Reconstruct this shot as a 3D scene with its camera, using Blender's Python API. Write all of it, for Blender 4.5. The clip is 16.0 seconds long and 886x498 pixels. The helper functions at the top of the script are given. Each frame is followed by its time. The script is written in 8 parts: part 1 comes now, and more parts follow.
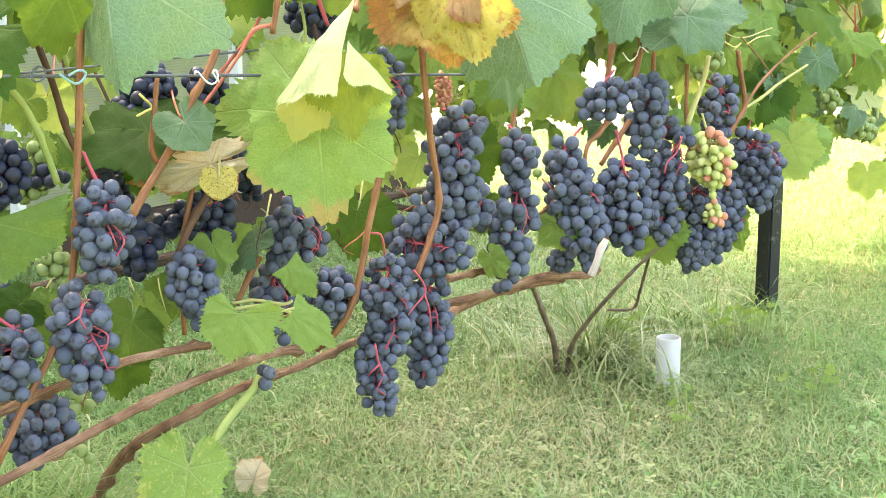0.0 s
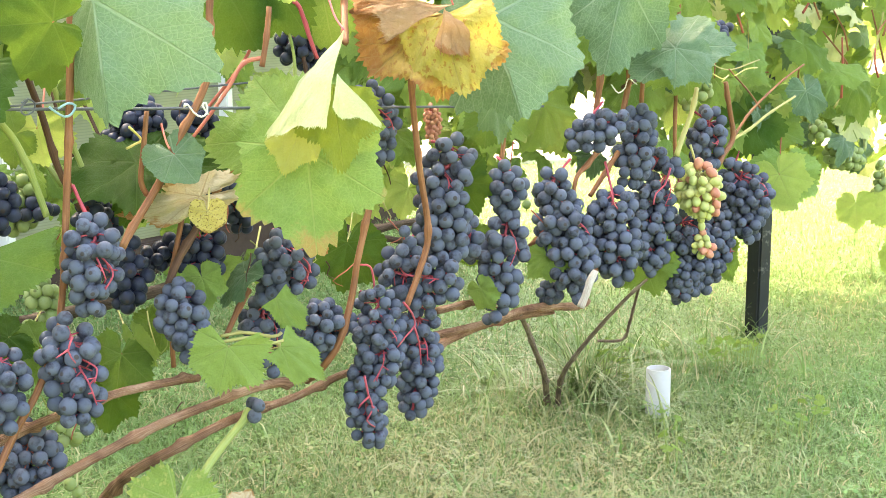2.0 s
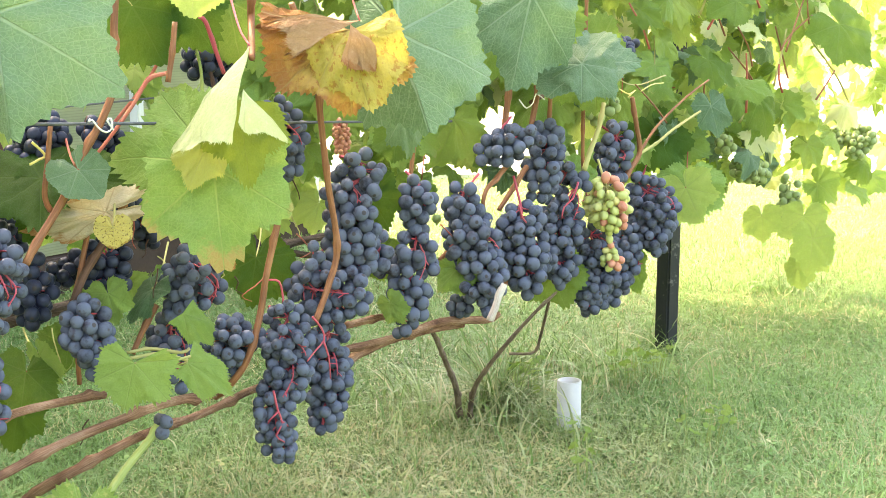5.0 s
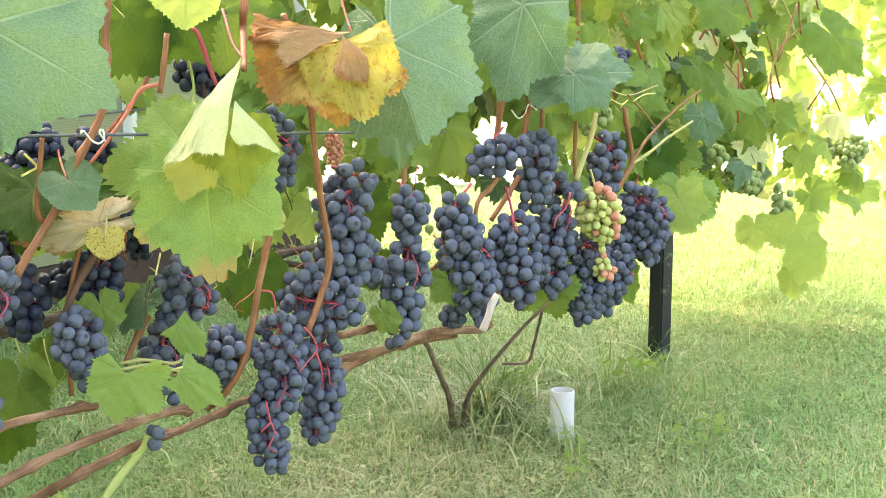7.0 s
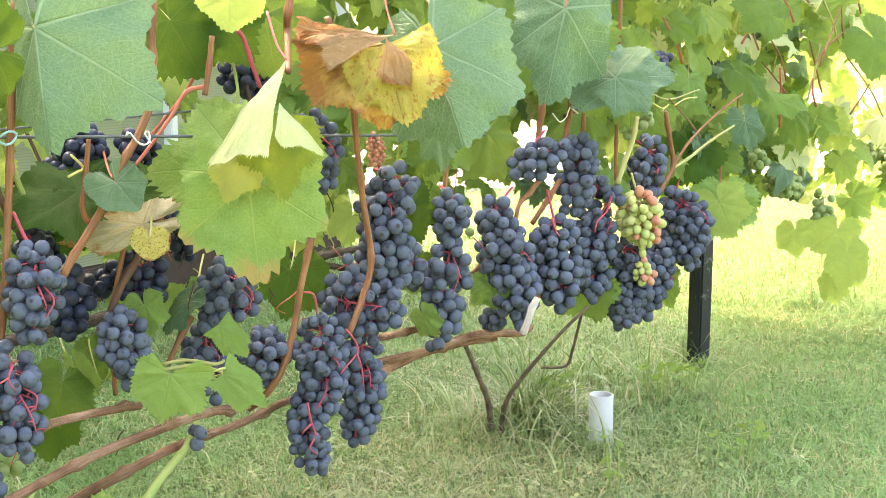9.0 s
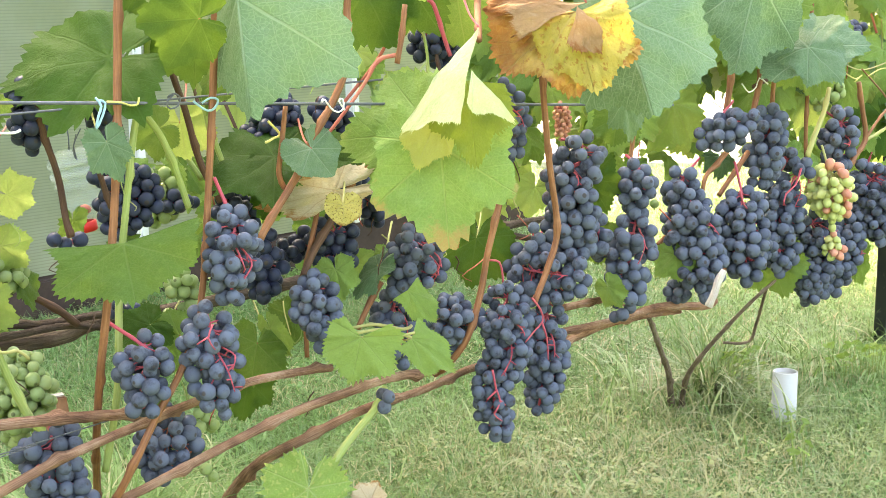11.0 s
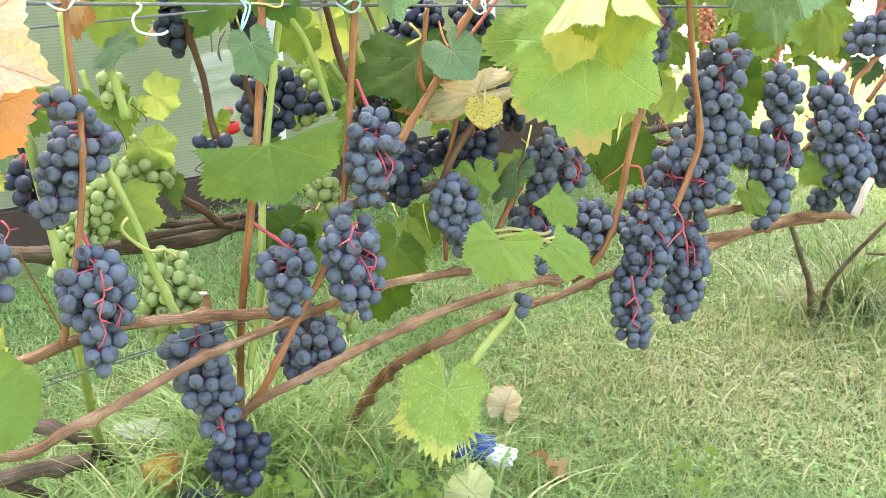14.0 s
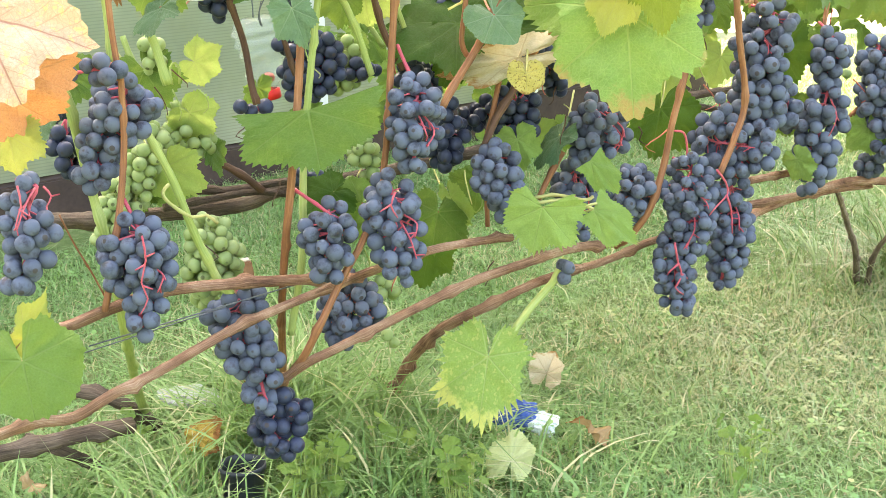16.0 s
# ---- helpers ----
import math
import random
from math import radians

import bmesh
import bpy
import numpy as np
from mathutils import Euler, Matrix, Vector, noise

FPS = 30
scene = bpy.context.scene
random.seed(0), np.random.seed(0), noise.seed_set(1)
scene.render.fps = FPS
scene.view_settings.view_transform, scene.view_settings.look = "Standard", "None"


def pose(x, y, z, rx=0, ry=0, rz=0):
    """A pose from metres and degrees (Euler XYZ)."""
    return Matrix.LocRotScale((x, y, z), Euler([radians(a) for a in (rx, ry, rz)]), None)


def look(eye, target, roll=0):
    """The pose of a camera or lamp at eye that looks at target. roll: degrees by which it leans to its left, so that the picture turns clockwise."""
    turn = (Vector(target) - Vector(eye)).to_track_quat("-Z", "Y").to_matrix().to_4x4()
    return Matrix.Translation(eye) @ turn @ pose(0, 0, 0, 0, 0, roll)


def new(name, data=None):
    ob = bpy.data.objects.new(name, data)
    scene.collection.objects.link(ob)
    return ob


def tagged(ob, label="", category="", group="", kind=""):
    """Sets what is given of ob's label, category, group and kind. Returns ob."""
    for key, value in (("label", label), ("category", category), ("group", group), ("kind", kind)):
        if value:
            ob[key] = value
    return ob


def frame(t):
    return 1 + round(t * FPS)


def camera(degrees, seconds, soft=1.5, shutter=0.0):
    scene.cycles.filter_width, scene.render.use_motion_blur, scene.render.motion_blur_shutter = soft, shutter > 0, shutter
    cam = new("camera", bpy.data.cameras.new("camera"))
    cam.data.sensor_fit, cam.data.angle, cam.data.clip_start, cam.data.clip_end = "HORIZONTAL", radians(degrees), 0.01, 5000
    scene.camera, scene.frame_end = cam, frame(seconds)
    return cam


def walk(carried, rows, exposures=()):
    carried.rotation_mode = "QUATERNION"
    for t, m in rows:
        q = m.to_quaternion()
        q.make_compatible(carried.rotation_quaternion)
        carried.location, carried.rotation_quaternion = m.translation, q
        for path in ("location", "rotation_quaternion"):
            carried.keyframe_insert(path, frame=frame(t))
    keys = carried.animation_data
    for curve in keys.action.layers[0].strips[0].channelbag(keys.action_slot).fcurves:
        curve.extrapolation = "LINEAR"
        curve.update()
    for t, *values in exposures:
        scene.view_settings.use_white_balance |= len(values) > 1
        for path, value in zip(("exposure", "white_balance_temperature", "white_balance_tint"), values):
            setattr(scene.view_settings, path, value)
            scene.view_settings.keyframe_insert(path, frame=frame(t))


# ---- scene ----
# ---- camera ----
cam = camera(34.83, 16.0, soft=0.75)
ROWS = [
    (0, 0, 0, 0.72, 0, -12, 0),
    (0.5, -0.0022, -0.0016, 0.7208, -0.282, -11.602, 0.049),
    (1, -0.0018, -0.0014, 0.7208, -0.232, -11.259, 0.027),
    (1.5, -0.0017, -0.0017, 0.7218, -0.296, -10.935, 0.011),
    (2, 0.0011, -0.001, 0.7213, -0.397, -10.75, -0.045),
    (2.5, 0.0028, 0.0023, 0.7209, -0.673, -10.813, -0.003),
    (3, 0.0054, 0.003, 0.7214, -1.094, -10.824, 0.037),
    (3.5, 0.007, 0.0019, 0.7219, -2.233, -10.824, 0.266),
    (4, 0.0086, -0.0006, 0.7224, -3.41, -10.814, 0.374),
    (4.2, 0.0129, -0.0066, 0.7215, -3.629, -10.644, 0.223),
    (6.5, 0.0108, -0.0117, 0.7252, -3.949, -9.908, 0.241),
    (7, 0.0147, -0.0118, 0.7241, -3.992, -9.773, 0.138),
    (7.5, 0.0149, -0.0139, 0.7258, -3.791, -9.61, 0.237),
    (8, 0.0097, -0.0139, 0.7252, -3.615, -9.454, 0.188),
    (8.2, 0.0088, -0.0115, 0.7249, -3.52, -9.462, 0.13),
    (10.3, -0.0015, -0.0183, 0.7185, 1.144, -10.103, 0.241),
    (10.5, -0.0073, -0.0179, 0.7167, 1.942, -10.155, 0.045),
    (11, -0.0123, -0.0195, 0.7155, 4.444, -10.598, -0.187),
    (11.5, -0.0162, -0.0207, 0.7153, 6.759, -11.138, -0.346),
    (12, -0.0174, -0.0192, 0.7136, 7.323, -11.822, -0.45),
    (12.5, -0.0202, -0.0186, 0.7132, 8.072, -12.459, -0.449),
    (13, -0.0217, -0.0176, 0.7125, 8.727, -13.17, -0.57),
    (13.5, -0.0226, -0.0152, 0.7118, 9.202, -13.83, -0.69),
    (14, -0.0231, -0.0168, 0.7119, 9.86, -14.339, -0.672),
    (14.5, -0.0244, -0.0141, 0.7104, 10.542, -14.69, -0.801),
    (15, -0.0251, -0.0096, 0.7086, 11.174, -15.136, -0.918),
    (15.5, -0.024, -0.0096, 0.7089, 11.562, -15.438, -1.038),
    (16, -0.0234, -0.0095, 0.7094, 11.666, -15.663, -1.112),
]
EXPOSURES = ((0.0, 3.67, 7900, 11), (4.0, 3.60, 7900, 11), (7.0, 3.44, 7900, 11), (10.5, 3.63, 7900, 11), (16.0, 3.80, 7900, 11))
walk(cam, [(t, pose(x, y, z, 90 + p, 0, yaw) @ pose(0, 0, 0, 0, 0, r)) for t, x, y, z, yaw, p, r in ROWS], EXPOSURES)

# ---- sky and sun ----
SUN_AZ, SUN_EL = -46.0, 39.0      # degrees: to the right of +y, above the horizon
world = bpy.data.worlds.new("sky")
scene.world = world
world.use_nodes = True
wn = world.node_tree.nodes
sky = wn.new("ShaderNodeTexSky")
sky.sky_type, sky.sun_disc = "NISHITA", False
sky.sun_elevation, sky.sun_rotation = radians(SUN_EL), radians(SUN_AZ)
sky.air_density, sky.dust_density, sky.ozone_density = 1.0, 6.0, 0.6
wn["Background"].inputs[1].default_value = 0.15
world.node_tree.links.new(sky.outputs[0], wn["Background"].inputs[0])
sun = new("sun", bpy.data.lights.new("sun", "SUN"))
sun.data.energy, sun.data.angle, sun.data.color = 0.85, radians(4.0), (1.0, 0.95, 0.87)
_d = Vector((math.sin(radians(SUN_AZ)) * math.cos(radians(SUN_EL)), math.cos(radians(SUN_AZ)) * math.cos(radians(SUN_EL)), math.sin(radians(SUN_EL))))
sun.matrix_world = look(_d * 30, (0, 0, 0))

# ---- materials ----


class Nodes:
    """A small helper round one node material."""

    def __init__(self, name):
        self.mat = bpy.data.materials.new(name)
        self.mat.use_nodes = True
        self.tree = self.mat.node_tree
        self.bsdf = self.tree.nodes["Principled BSDF"]
        self.out = self.tree.nodes["Material Output"]

    def link(self, a, b):
        self.tree.links.new(a, b)

    def put(self, socket, value):
        if isinstance(value, bpy.types.NodeSocket):
            self.link(value, socket)
        else:
            socket.default_value = value

    def node(self, kind):
        return self.tree.nodes.new(kind)

    def math(self, op, a, b=0.0, c=0.0, clamp=False):
        n = self.node("ShaderNodeMath")
        n.operation, n.use_clamp = op, clamp
        for s, v in zip(n.inputs, (a, b, c)):
            self.put(s, v)
        return n.outputs[0]

    def mix(self, fac, a, b, blend="MIX"):
        n = self.node("ShaderNodeMix")
        n.data_type, n.blend_type = "RGBA", blend
        self.put(n.inputs[0], fac)
        self.put(n.inputs[6], a)
        self.put(n.inputs[7], b)
        return n.outputs[2]

    def coord(self, which="Object"):
        return self.node("ShaderNodeTexCoord").outputs[which]

    def noise(self, scale, detail=4.0, vec=None, rough=0.55, which="Object"):
        n = self.node("ShaderNodeTexNoise")
        self.link(vec if vec is not None else self.coord(which), n.inputs["Vector"])
        n.inputs["Scale"].default_value, n.inputs["Detail"].default_value, n.inputs["Roughness"].default_value = scale, detail, rough
        return n.outputs[0]

    def ramp(self, fac, *stops):
        n = self.node("ShaderNodeValToRGB")
        e = n.color_ramp.elements
        while len(e) < len(stops):
            e.new(0.5)
        for el, (p, c) in zip(e, stops):
            el.position, el.color = p, ((*c, 1) if len(c) == 3 else c)
        self.put(n.inputs[0], fac)
        return n.outputs[0]

    def step(self, v, lo, hi):
        n = self.node("ShaderNodeMapRange")
        n.interpolation_type = "SMOOTHSTEP"
        self.put(n.inputs[0], v)
        n.inputs[1].default_value, n.inputs[2].default_value = lo, hi
        return n.outputs[0]

    def random(self):
        return self.node("ShaderNodeObjectInfo").outputs["Random"]

    def island(self):
        return self.node("ShaderNodeNewGeometry").outputs["Random Per Island"]

    def bump(self, height, strength=0.3, distance=0.001):
        n = self.node("ShaderNodeBump")
        n.inputs["Strength"].default_value, n.inputs["Distance"].default_value = strength, distance
        self.link(height, n.inputs["Height"])
        self.link(n.outputs[0], self.bsdf.inputs["Normal"])
        return n.outputs[0]

    def set(self, color=None, rough=None, metal=None, spec=None):
        for key, v in (("Base Color", color), ("Roughness", rough), ("Metallic", metal), ("Specular IOR Level", spec)):
            if v is not None:
                if isinstance(v, tuple) and len(v) == 3:
                    v = (*v, 1)
                self.put(self.bsdf.inputs[key], v)
        return self

    def translucent(self, color, fac, normal=None):
        t = self.node("ShaderNodeBsdfTranslucent")
        self.put(t.inputs[0], color)
        m = self.node("ShaderNodeMixShader")
        self.put(m.inputs[0], fac)
        self.link(self.bsdf.outputs[0], m.inputs[1])
        self.link(t.outputs[0], m.inputs[2])
        self.link(m.outputs[0], self.out.inputs[0])
        return self


def c4(r, g, b):
    return (r, g, b, 1.0)


def leaf_material(name, base, alt, vein, through_col, edge=None, spots=None, rough=0.5, thin=0.35, edge_in=0.62, scorch=None, gloss=0.18):
    """A vine leaf: five main veins with side veins, mottled blade, optional discoloured rim and spots."""
    n = Nodes(name)
    uv = n.coord("UV")
    sep = n.node("ShaderNodeSeparateXYZ")
    n.link(uv, sep.inputs[0])
    u, v = sep.outputs[0], sep.outputs[1]
    r = n.math("SQRT", n.math("ADD", n.math("MULTIPLY", u, u), n.math("MULTIPLY", v, v)))
    th = n.math("ARCTAN2", v, u)
    pitch = radians(52.5)
    k = n.math("SUBTRACT", n.math("FLOORED_MODULO", n.math("ADD", th, pitch * 4.5), pitch), pitch / 2)
    d = n.math("MULTIPLY", r, n.math("ABSOLUTE", n.math("SINE", k)))
    along = n.math("MULTIPLY", r, n.math("COSINE", k))
    wid = n.math("MULTIPLY_ADD", along, -0.010, 0.013)
    main = n.math("SUBTRACT", 1.0, n.step(n.math("SUBTRACT", d, wid), -0.004, 0.007), clamp=True)
    wob = n.math("MULTIPLY", n.noise(6.0, 2.0, uv), 0.06)
    ser = n.math("ADD", n.math("SUBTRACT", along, n.math("MULTIPLY", d, 1.1)), wob)
    saw = n.math("PINGPONG", ser, 0.075)
    side = n.math("MULTIPLY", n.math("SUBTRACT", 1.0, n.step(saw, 0.002, 0.009), clamp=True), 0.5)
    veins = n.math("MAXIMUM", main, side)
    cell = n.node("ShaderNodeTexVoronoi")
    cell.feature = "DISTANCE_TO_EDGE"
    n.link(uv, cell.inputs["Vector"])
    cell.inputs["Scale"].default_value = 24.0
    net = n.math("SUBTRACT", 1.0, n.step(cell.outputs["Distance"], 0.0, 0.10), clamp=True)
    rnd = n.random()
    mott = n.noise(3.2, 5.0, uv, 0.65)
    fine = n.noise(38.0, 3.0, uv, 0.6)
    f = n.math("ADD", n.math("MULTIPLY", mott, 0.9), n.math("MULTIPLY", n.math("SUBTRACT", rnd, 0.5), 0.7), clamp=True)
    col = n.mix(n.step(f, 0.25, 0.75), c4(*base), c4(*alt))
    col = n.mix(n.math("MULTIPLY", n.step(fine, 0.42, 0.70), 0.24), col, c4(*(x * 0.55 for x in base)))
    blot = n.noise(9.0, 4.0, uv, 0.7)
    col = n.mix(n.math("MULTIPLY", n.step(blot, 0.52, 0.72), 0.35), col, c4(*(min(0.8, x * 1.45 + 0.01) for x in alt)))
    if edge:
        e = n.step(n.math("ADD", r, n.math("MULTIPLY", n.math("SUBTRACT", n.noise(4.0, 4.0, uv, 0.7), 0.5), 0.75)), edge_in, edge_in + 0.16)
        e = n.math("MULTIPLY", e, n.math("SUBTRACT", 1.0, n.math("MULTIPLY", veins, 0.7)))
        col = n.mix(e, col, c4(*edge))
    if scorch:
        m = n.math("ADD", n.math("SUBTRACT", n.math("MULTIPLY", u, 0.5), n.math("MULTIPLY", v, 0.7)), n.math("MULTIPLY", n.math("SUBTRACT", n.noise(3.0, 5.0, uv, 0.7), 0.5), 0.7))
        col = n.mix(n.step(m, 0.27, 0.45), col, c4(*scorch))
    if spots:
        s = n.math("MULTIPLY", n.step(n.noise(11.0, 3.0, uv, 0.6), 0.56, 0.62), 0.9)
        col = n.mix(s, col, c4(*spots))
    col = n.mix(n.math("MULTIPLY", n.math("MAXIMUM", veins, n.math("MULTIPLY", net, 0.36)), 0.52), col, c4(*vein))
    n.set(col, rough, spec=gloss)
    h = n.math("ADD", n.math("MULTIPLY", n.math("MAXIMUM", veins, n.math("MULTIPLY", net, 0.22)), -0.6), n.math("MULTIPLY", n.noise(16.0, 5.0, uv, 0.65), 0.9))
    n.bump(h, 0.8, 0.0034)
    tcol = n.mix(n.math("MULTIPLY", veins, 0.45), n.mix(0.5, col, c4(*through_col)), c4(*(x * 0.5 for x in through_col)))
    return n.translucent(tcol, thin).mat


LEAF = {
    "teal": leaf_material("leaf_blue_green", (0.082, 0.162, 0.070), (0.122, 0.212, 0.096), (0.30, 0.40, 0.25), (0.22, 0.36, 0.13), rough=0.42, thin=0.2, gloss=0.4),
    "green": leaf_material("leaf_green", (0.098, 0.180, 0.036), (0.165, 0.265, 0.056), (0.26, 0.36, 0.11), (0.36, 0.50, 0.08), rough=0.4, thin=0.42),
    # dark green leaves, with the shade behind the row added to their colour
    "dark": leaf_material("leaf_dark_green_shaded", (0.030, 0.084, 0.013), (0.055, 0.125, 0.021), (0.11, 0.20, 0.05), (0.26, 0.40, 0.05), rough=0.5, thin=0.42, gloss=0.1),
    "light": leaf_material("leaf_light_green", (0.198, 0.322, 0.074), (0.275, 0.400, 0.096), (0.38, 0.48, 0.16), (0.44, 0.56, 0.10), edge=(0.44, 0.42, 0.16), rough=0.4, thin=0.35, edge_in=0.92),
    # yellow-green leaves, paled so that backlight on the canopy is in the colour
    "sunny": leaf_material("leaf_sunlit_yellow_green", (0.310, 0.425, 0.095), (0.450, 0.535, 0.140), (0.46, 0.52, 0.18), (0.58, 0.70, 0.20), rough=0.4, thin=0.5),
    "margin": leaf_material("leaf_green_with_yellow_margin", (0.25, 0.38, 0.085), (0.34, 0.46, 0.11), (0.50, 0.58, 0.24), (0.50, 0.60, 0.11), edge=(0.62, 0.60, 0.17), spots=(0.46, 0.48, 0.15), rough=0.55, thin=0.3, edge_in=0.74),
    "scorched": leaf_material("leaf_green_with_scorched_tip", (0.178, 0.315, 0.070), (0.245, 0.375, 0.090), (0.46, 0.55, 0.18), (0.42, 0.52, 0.11), edge=(0.46, 0.30, 0.11), rough=0.5, thin=0.35, edge_in=0.80),
    "olive": leaf_material("leaf_olive_green", (0.150, 0.205, 0.028), (0.200, 0.255, 0.038), (0.26, 0.30, 0.07), (0.44, 0.52, 0.05), rough=0.5, thin=0.3),
    "yellow": leaf_material("leaf_yellow", (0.46, 0.47, 0.12), (0.36, 0.43, 0.10), (0.55, 0.55, 0.22), (0.60, 0.58, 0.10), edge=(0.42, 0.30, 0.08), rough=0.55, thin=0.4, edge_in=0.95),
    "pale": leaf_material("leaf_pale_underside", (0.58, 0.62, 0.29), (0.66, 0.68, 0.36), (0.68, 0.69, 0.42), (0.62, 0.62, 0.2), rough=0.7, thin=0.25),
    "autumn": leaf_material("leaf_autumn", (0.60, 0.40, 0.09), (0.52, 0.40, 0.10), (0.50, 0.34, 0.13), (0.62, 0.36, 0.05), edge=(0.34, 0.125, 0.045), spots=(0.36, 0.15, 0.045), rough=0.65, thin=0.25, edge_in=0.50),
    "golden": leaf_material("leaf_golden_withered", (0.54, 0.33, 0.090), (0.50, 0.38, 0.10), (0.50, 0.34, 0.14), (0.56, 0.34, 0.06), edge=(0.42, 0.18, 0.07), spots=(0.38, 0.17, 0.05), rough=0.65, thin=0.2, edge_in=0.62, scorch=(0.40, 0.17, 0.065)),
    "amber": leaf_material("leaf_amber_yellow", (0.56, 0.43, 0.095), (0.48, 0.43, 0.10), (0.60, 0.48, 0.16), (0.62, 0.46, 0.06), edge=(0.52, 0.34, 0.06), spots=(0.40, 0.20, 0.05), rough=0.65, thin=0.25, edge_in=0.86),
    "flap": leaf_material("leaf_pinkish_tan_underside", (0.52, 0.31, 0.16), (0.62, 0.42, 0.25), (0.47, 0.27, 0.135), (0.6, 0.35, 0.15), edge=(0.40, 0.17, 0.06), rough=0.75, thin=0.15, edge_in=0.8),
    "tan": leaf_material("leaf_tan_dry", (0.48, 0.30, 0.15), (0.58, 0.39, 0.21), (0.52, 0.36, 0.2), (0.5, 0.3, 0.1), edge=(0.38, 0.16, 0.055), rough=0.75, thin=0.2, edge_in=0.6),
    "pink": leaf_material("leaf_pale_pink", (0.56, 0.40, 0.26), (0.64, 0.50, 0.36), (0.42, 0.07, 0.05), (0.7, 0.5, 0.25), edge=(0.66, 0.40, 0.22), spots=(0.62, 0.50, 0.22), rough=0.6, thin=0.2, edge_in=0.8),
    "orange": leaf_material("leaf_orange_underside", (0.50, 0.20, 0.085), (0.58, 0.27, 0.12), (0.60, 0.36, 0.2), (0.6, 0.22, 0.06), rough=0.65, thin=0.25),
    "spotted": leaf_material("leaf_spotted", (0.66, 0.56, 0.17), (0.55, 0.46, 0.12), (0.5, 0.45, 0.2), (0.5, 0.42, 0.08), edge=(0.34, 0.18, 0.05), spots=(0.13, 0.08, 0.02), rough=0.65, thin=0.3, edge_in=0.66),
    "dry": leaf_material("leaf_dry_cream", (0.60, 0.48, 0.29), (0.68, 0.57, 0.38), (0.5, 0.36, 0.2), (0.6, 0.4, 0.15), edge=(0.42, 0.20, 0.07), rough=0.8, thin=0.2, edge_in=0.7),
}


def berry_material(name, skin, bloom, tint, amount, gloss, scarred=0.8):
    """Grape skin under a waxy bloom, rubbed off in places."""
    n = Nodes(name)
    co = n.coord()
    rnd = n.random()
    shift = n.node("ShaderNodeVectorMath")
    shift.operation = "ADD"
    n.link(co, shift.inputs[0])
    n.link(n.math("MULTIPLY", rnd, 37.0), shift.inputs[1])
    rub = n.noise(95.0, 4.0, shift.outputs[0], 0.6)
    fine = n.noise(900.0, 3.0, shift.outputs[0], 0.6)
    m = n.math("ADD", n.math("MULTIPLY", n.step(rub, 0.24, 0.54), amount), n.math("MULTIPLY", n.math("SUBTRACT", fine, 0.5), 0.25), clamp=True)
    m = n.math("MULTIPLY", m, n.math("MULTIPLY_ADD", rnd, 0.42, 0.72), clamp=True)
    dark = n.mix(n.step(rnd, 0.55, 1.0), c4(*skin), c4(*tint))
    col = n.mix(m, dark, c4(*bloom))
    sep = n.node("ShaderNodeSeparateXYZ")
    n.link(co, sep.inputs[0])
    scar = n.math("SUBTRACT", 1.0, n.step(sep.outputs[2], -0.00735, -0.0071), clamp=True)
    col = n.mix(n.math("MULTIPLY", scar, scarred), col, c4(0.05, 0.035, 0.025))
    n.set(col, n.math("MULTIPLY_ADD", m, 0.35, gloss), spec=0.3)
    n.bump(fine, 0.08, 0.0004)
    return n


BERRY_DARK = berry_material("grape_skin_blue_black", (0.014, 0.014, 0.022), (0.104, 0.120, 0.160), (0.030, 0.016, 0.023), 1.0, 0.50).mat
# darker blue-black skin with leaf shade in its colour; also the glossy low bunch
BERRY_SHADE = berry_material("grape_skin_shaded_and_glossy", (0.008, 0.008, 0.014), (0.050, 0.065, 0.115), (0.016, 0.010, 0.018), 0.6, 0.28).mat
_g = berry_material("grape_skin_green", (0.25, 0.33, 0.105), (0.40, 0.46, 0.22), (0.31, 0.37, 0.12), 0.6, 0.25)
BERRY_GREEN = _g.translucent(c4(0.35, 0.5, 0.08), 0.25).mat
_g = berry_material("grape_skin_yellow_green", (0.52, 0.56, 0.16), (0.66, 0.68, 0.34), (0.60, 0.50, 0.16), 0.4, 0.25, 0.0)
BERRY_PALE = _g.translucent(c4(0.6, 0.6, 0.12), 0.2).mat
BERRY_PINK = berry_material("grape_skin_pink", (0.52, 0.16, 0.10), (0.66, 0.40, 0.26), (0.60, 0.26, 0.12), 0.4, 0.25, 0.0).mat


def bark_material(name, a, b, c, rough=0.8, stretch=9.0, scale=60.0, strength=0.6):
    """Fibrous bark whose streaks run along the cane (V of the curve's own UVs)."""
    n = Nodes(name)
    mp = n.node("ShaderNodeMapping")
    n.link(n.coord("UV"), mp.inputs[0])
    mp.inputs["Scale"].default_value = (stretch, 8.0, 1.0)
    s = n.noise(3.0, 5.0, mp.outputs[0], 0.7)
    big = n.noise(scale * 0.35, 4.0)
    fine = n.noise(scale * 6, 3.0)
    col = n.ramp(n.math("ADD", n.math("MULTIPLY", s, 0.6), n.math("MULTIPLY", big, 0.4)), (0.36, a), (0.50, b), (0.64, c))
    n.set(col, rough, spec=0.25)
    n.bump(n.math("ADD", s, n.math("MULTIPLY", fine, 0.35)), strength, 0.0022)
    return n.mat


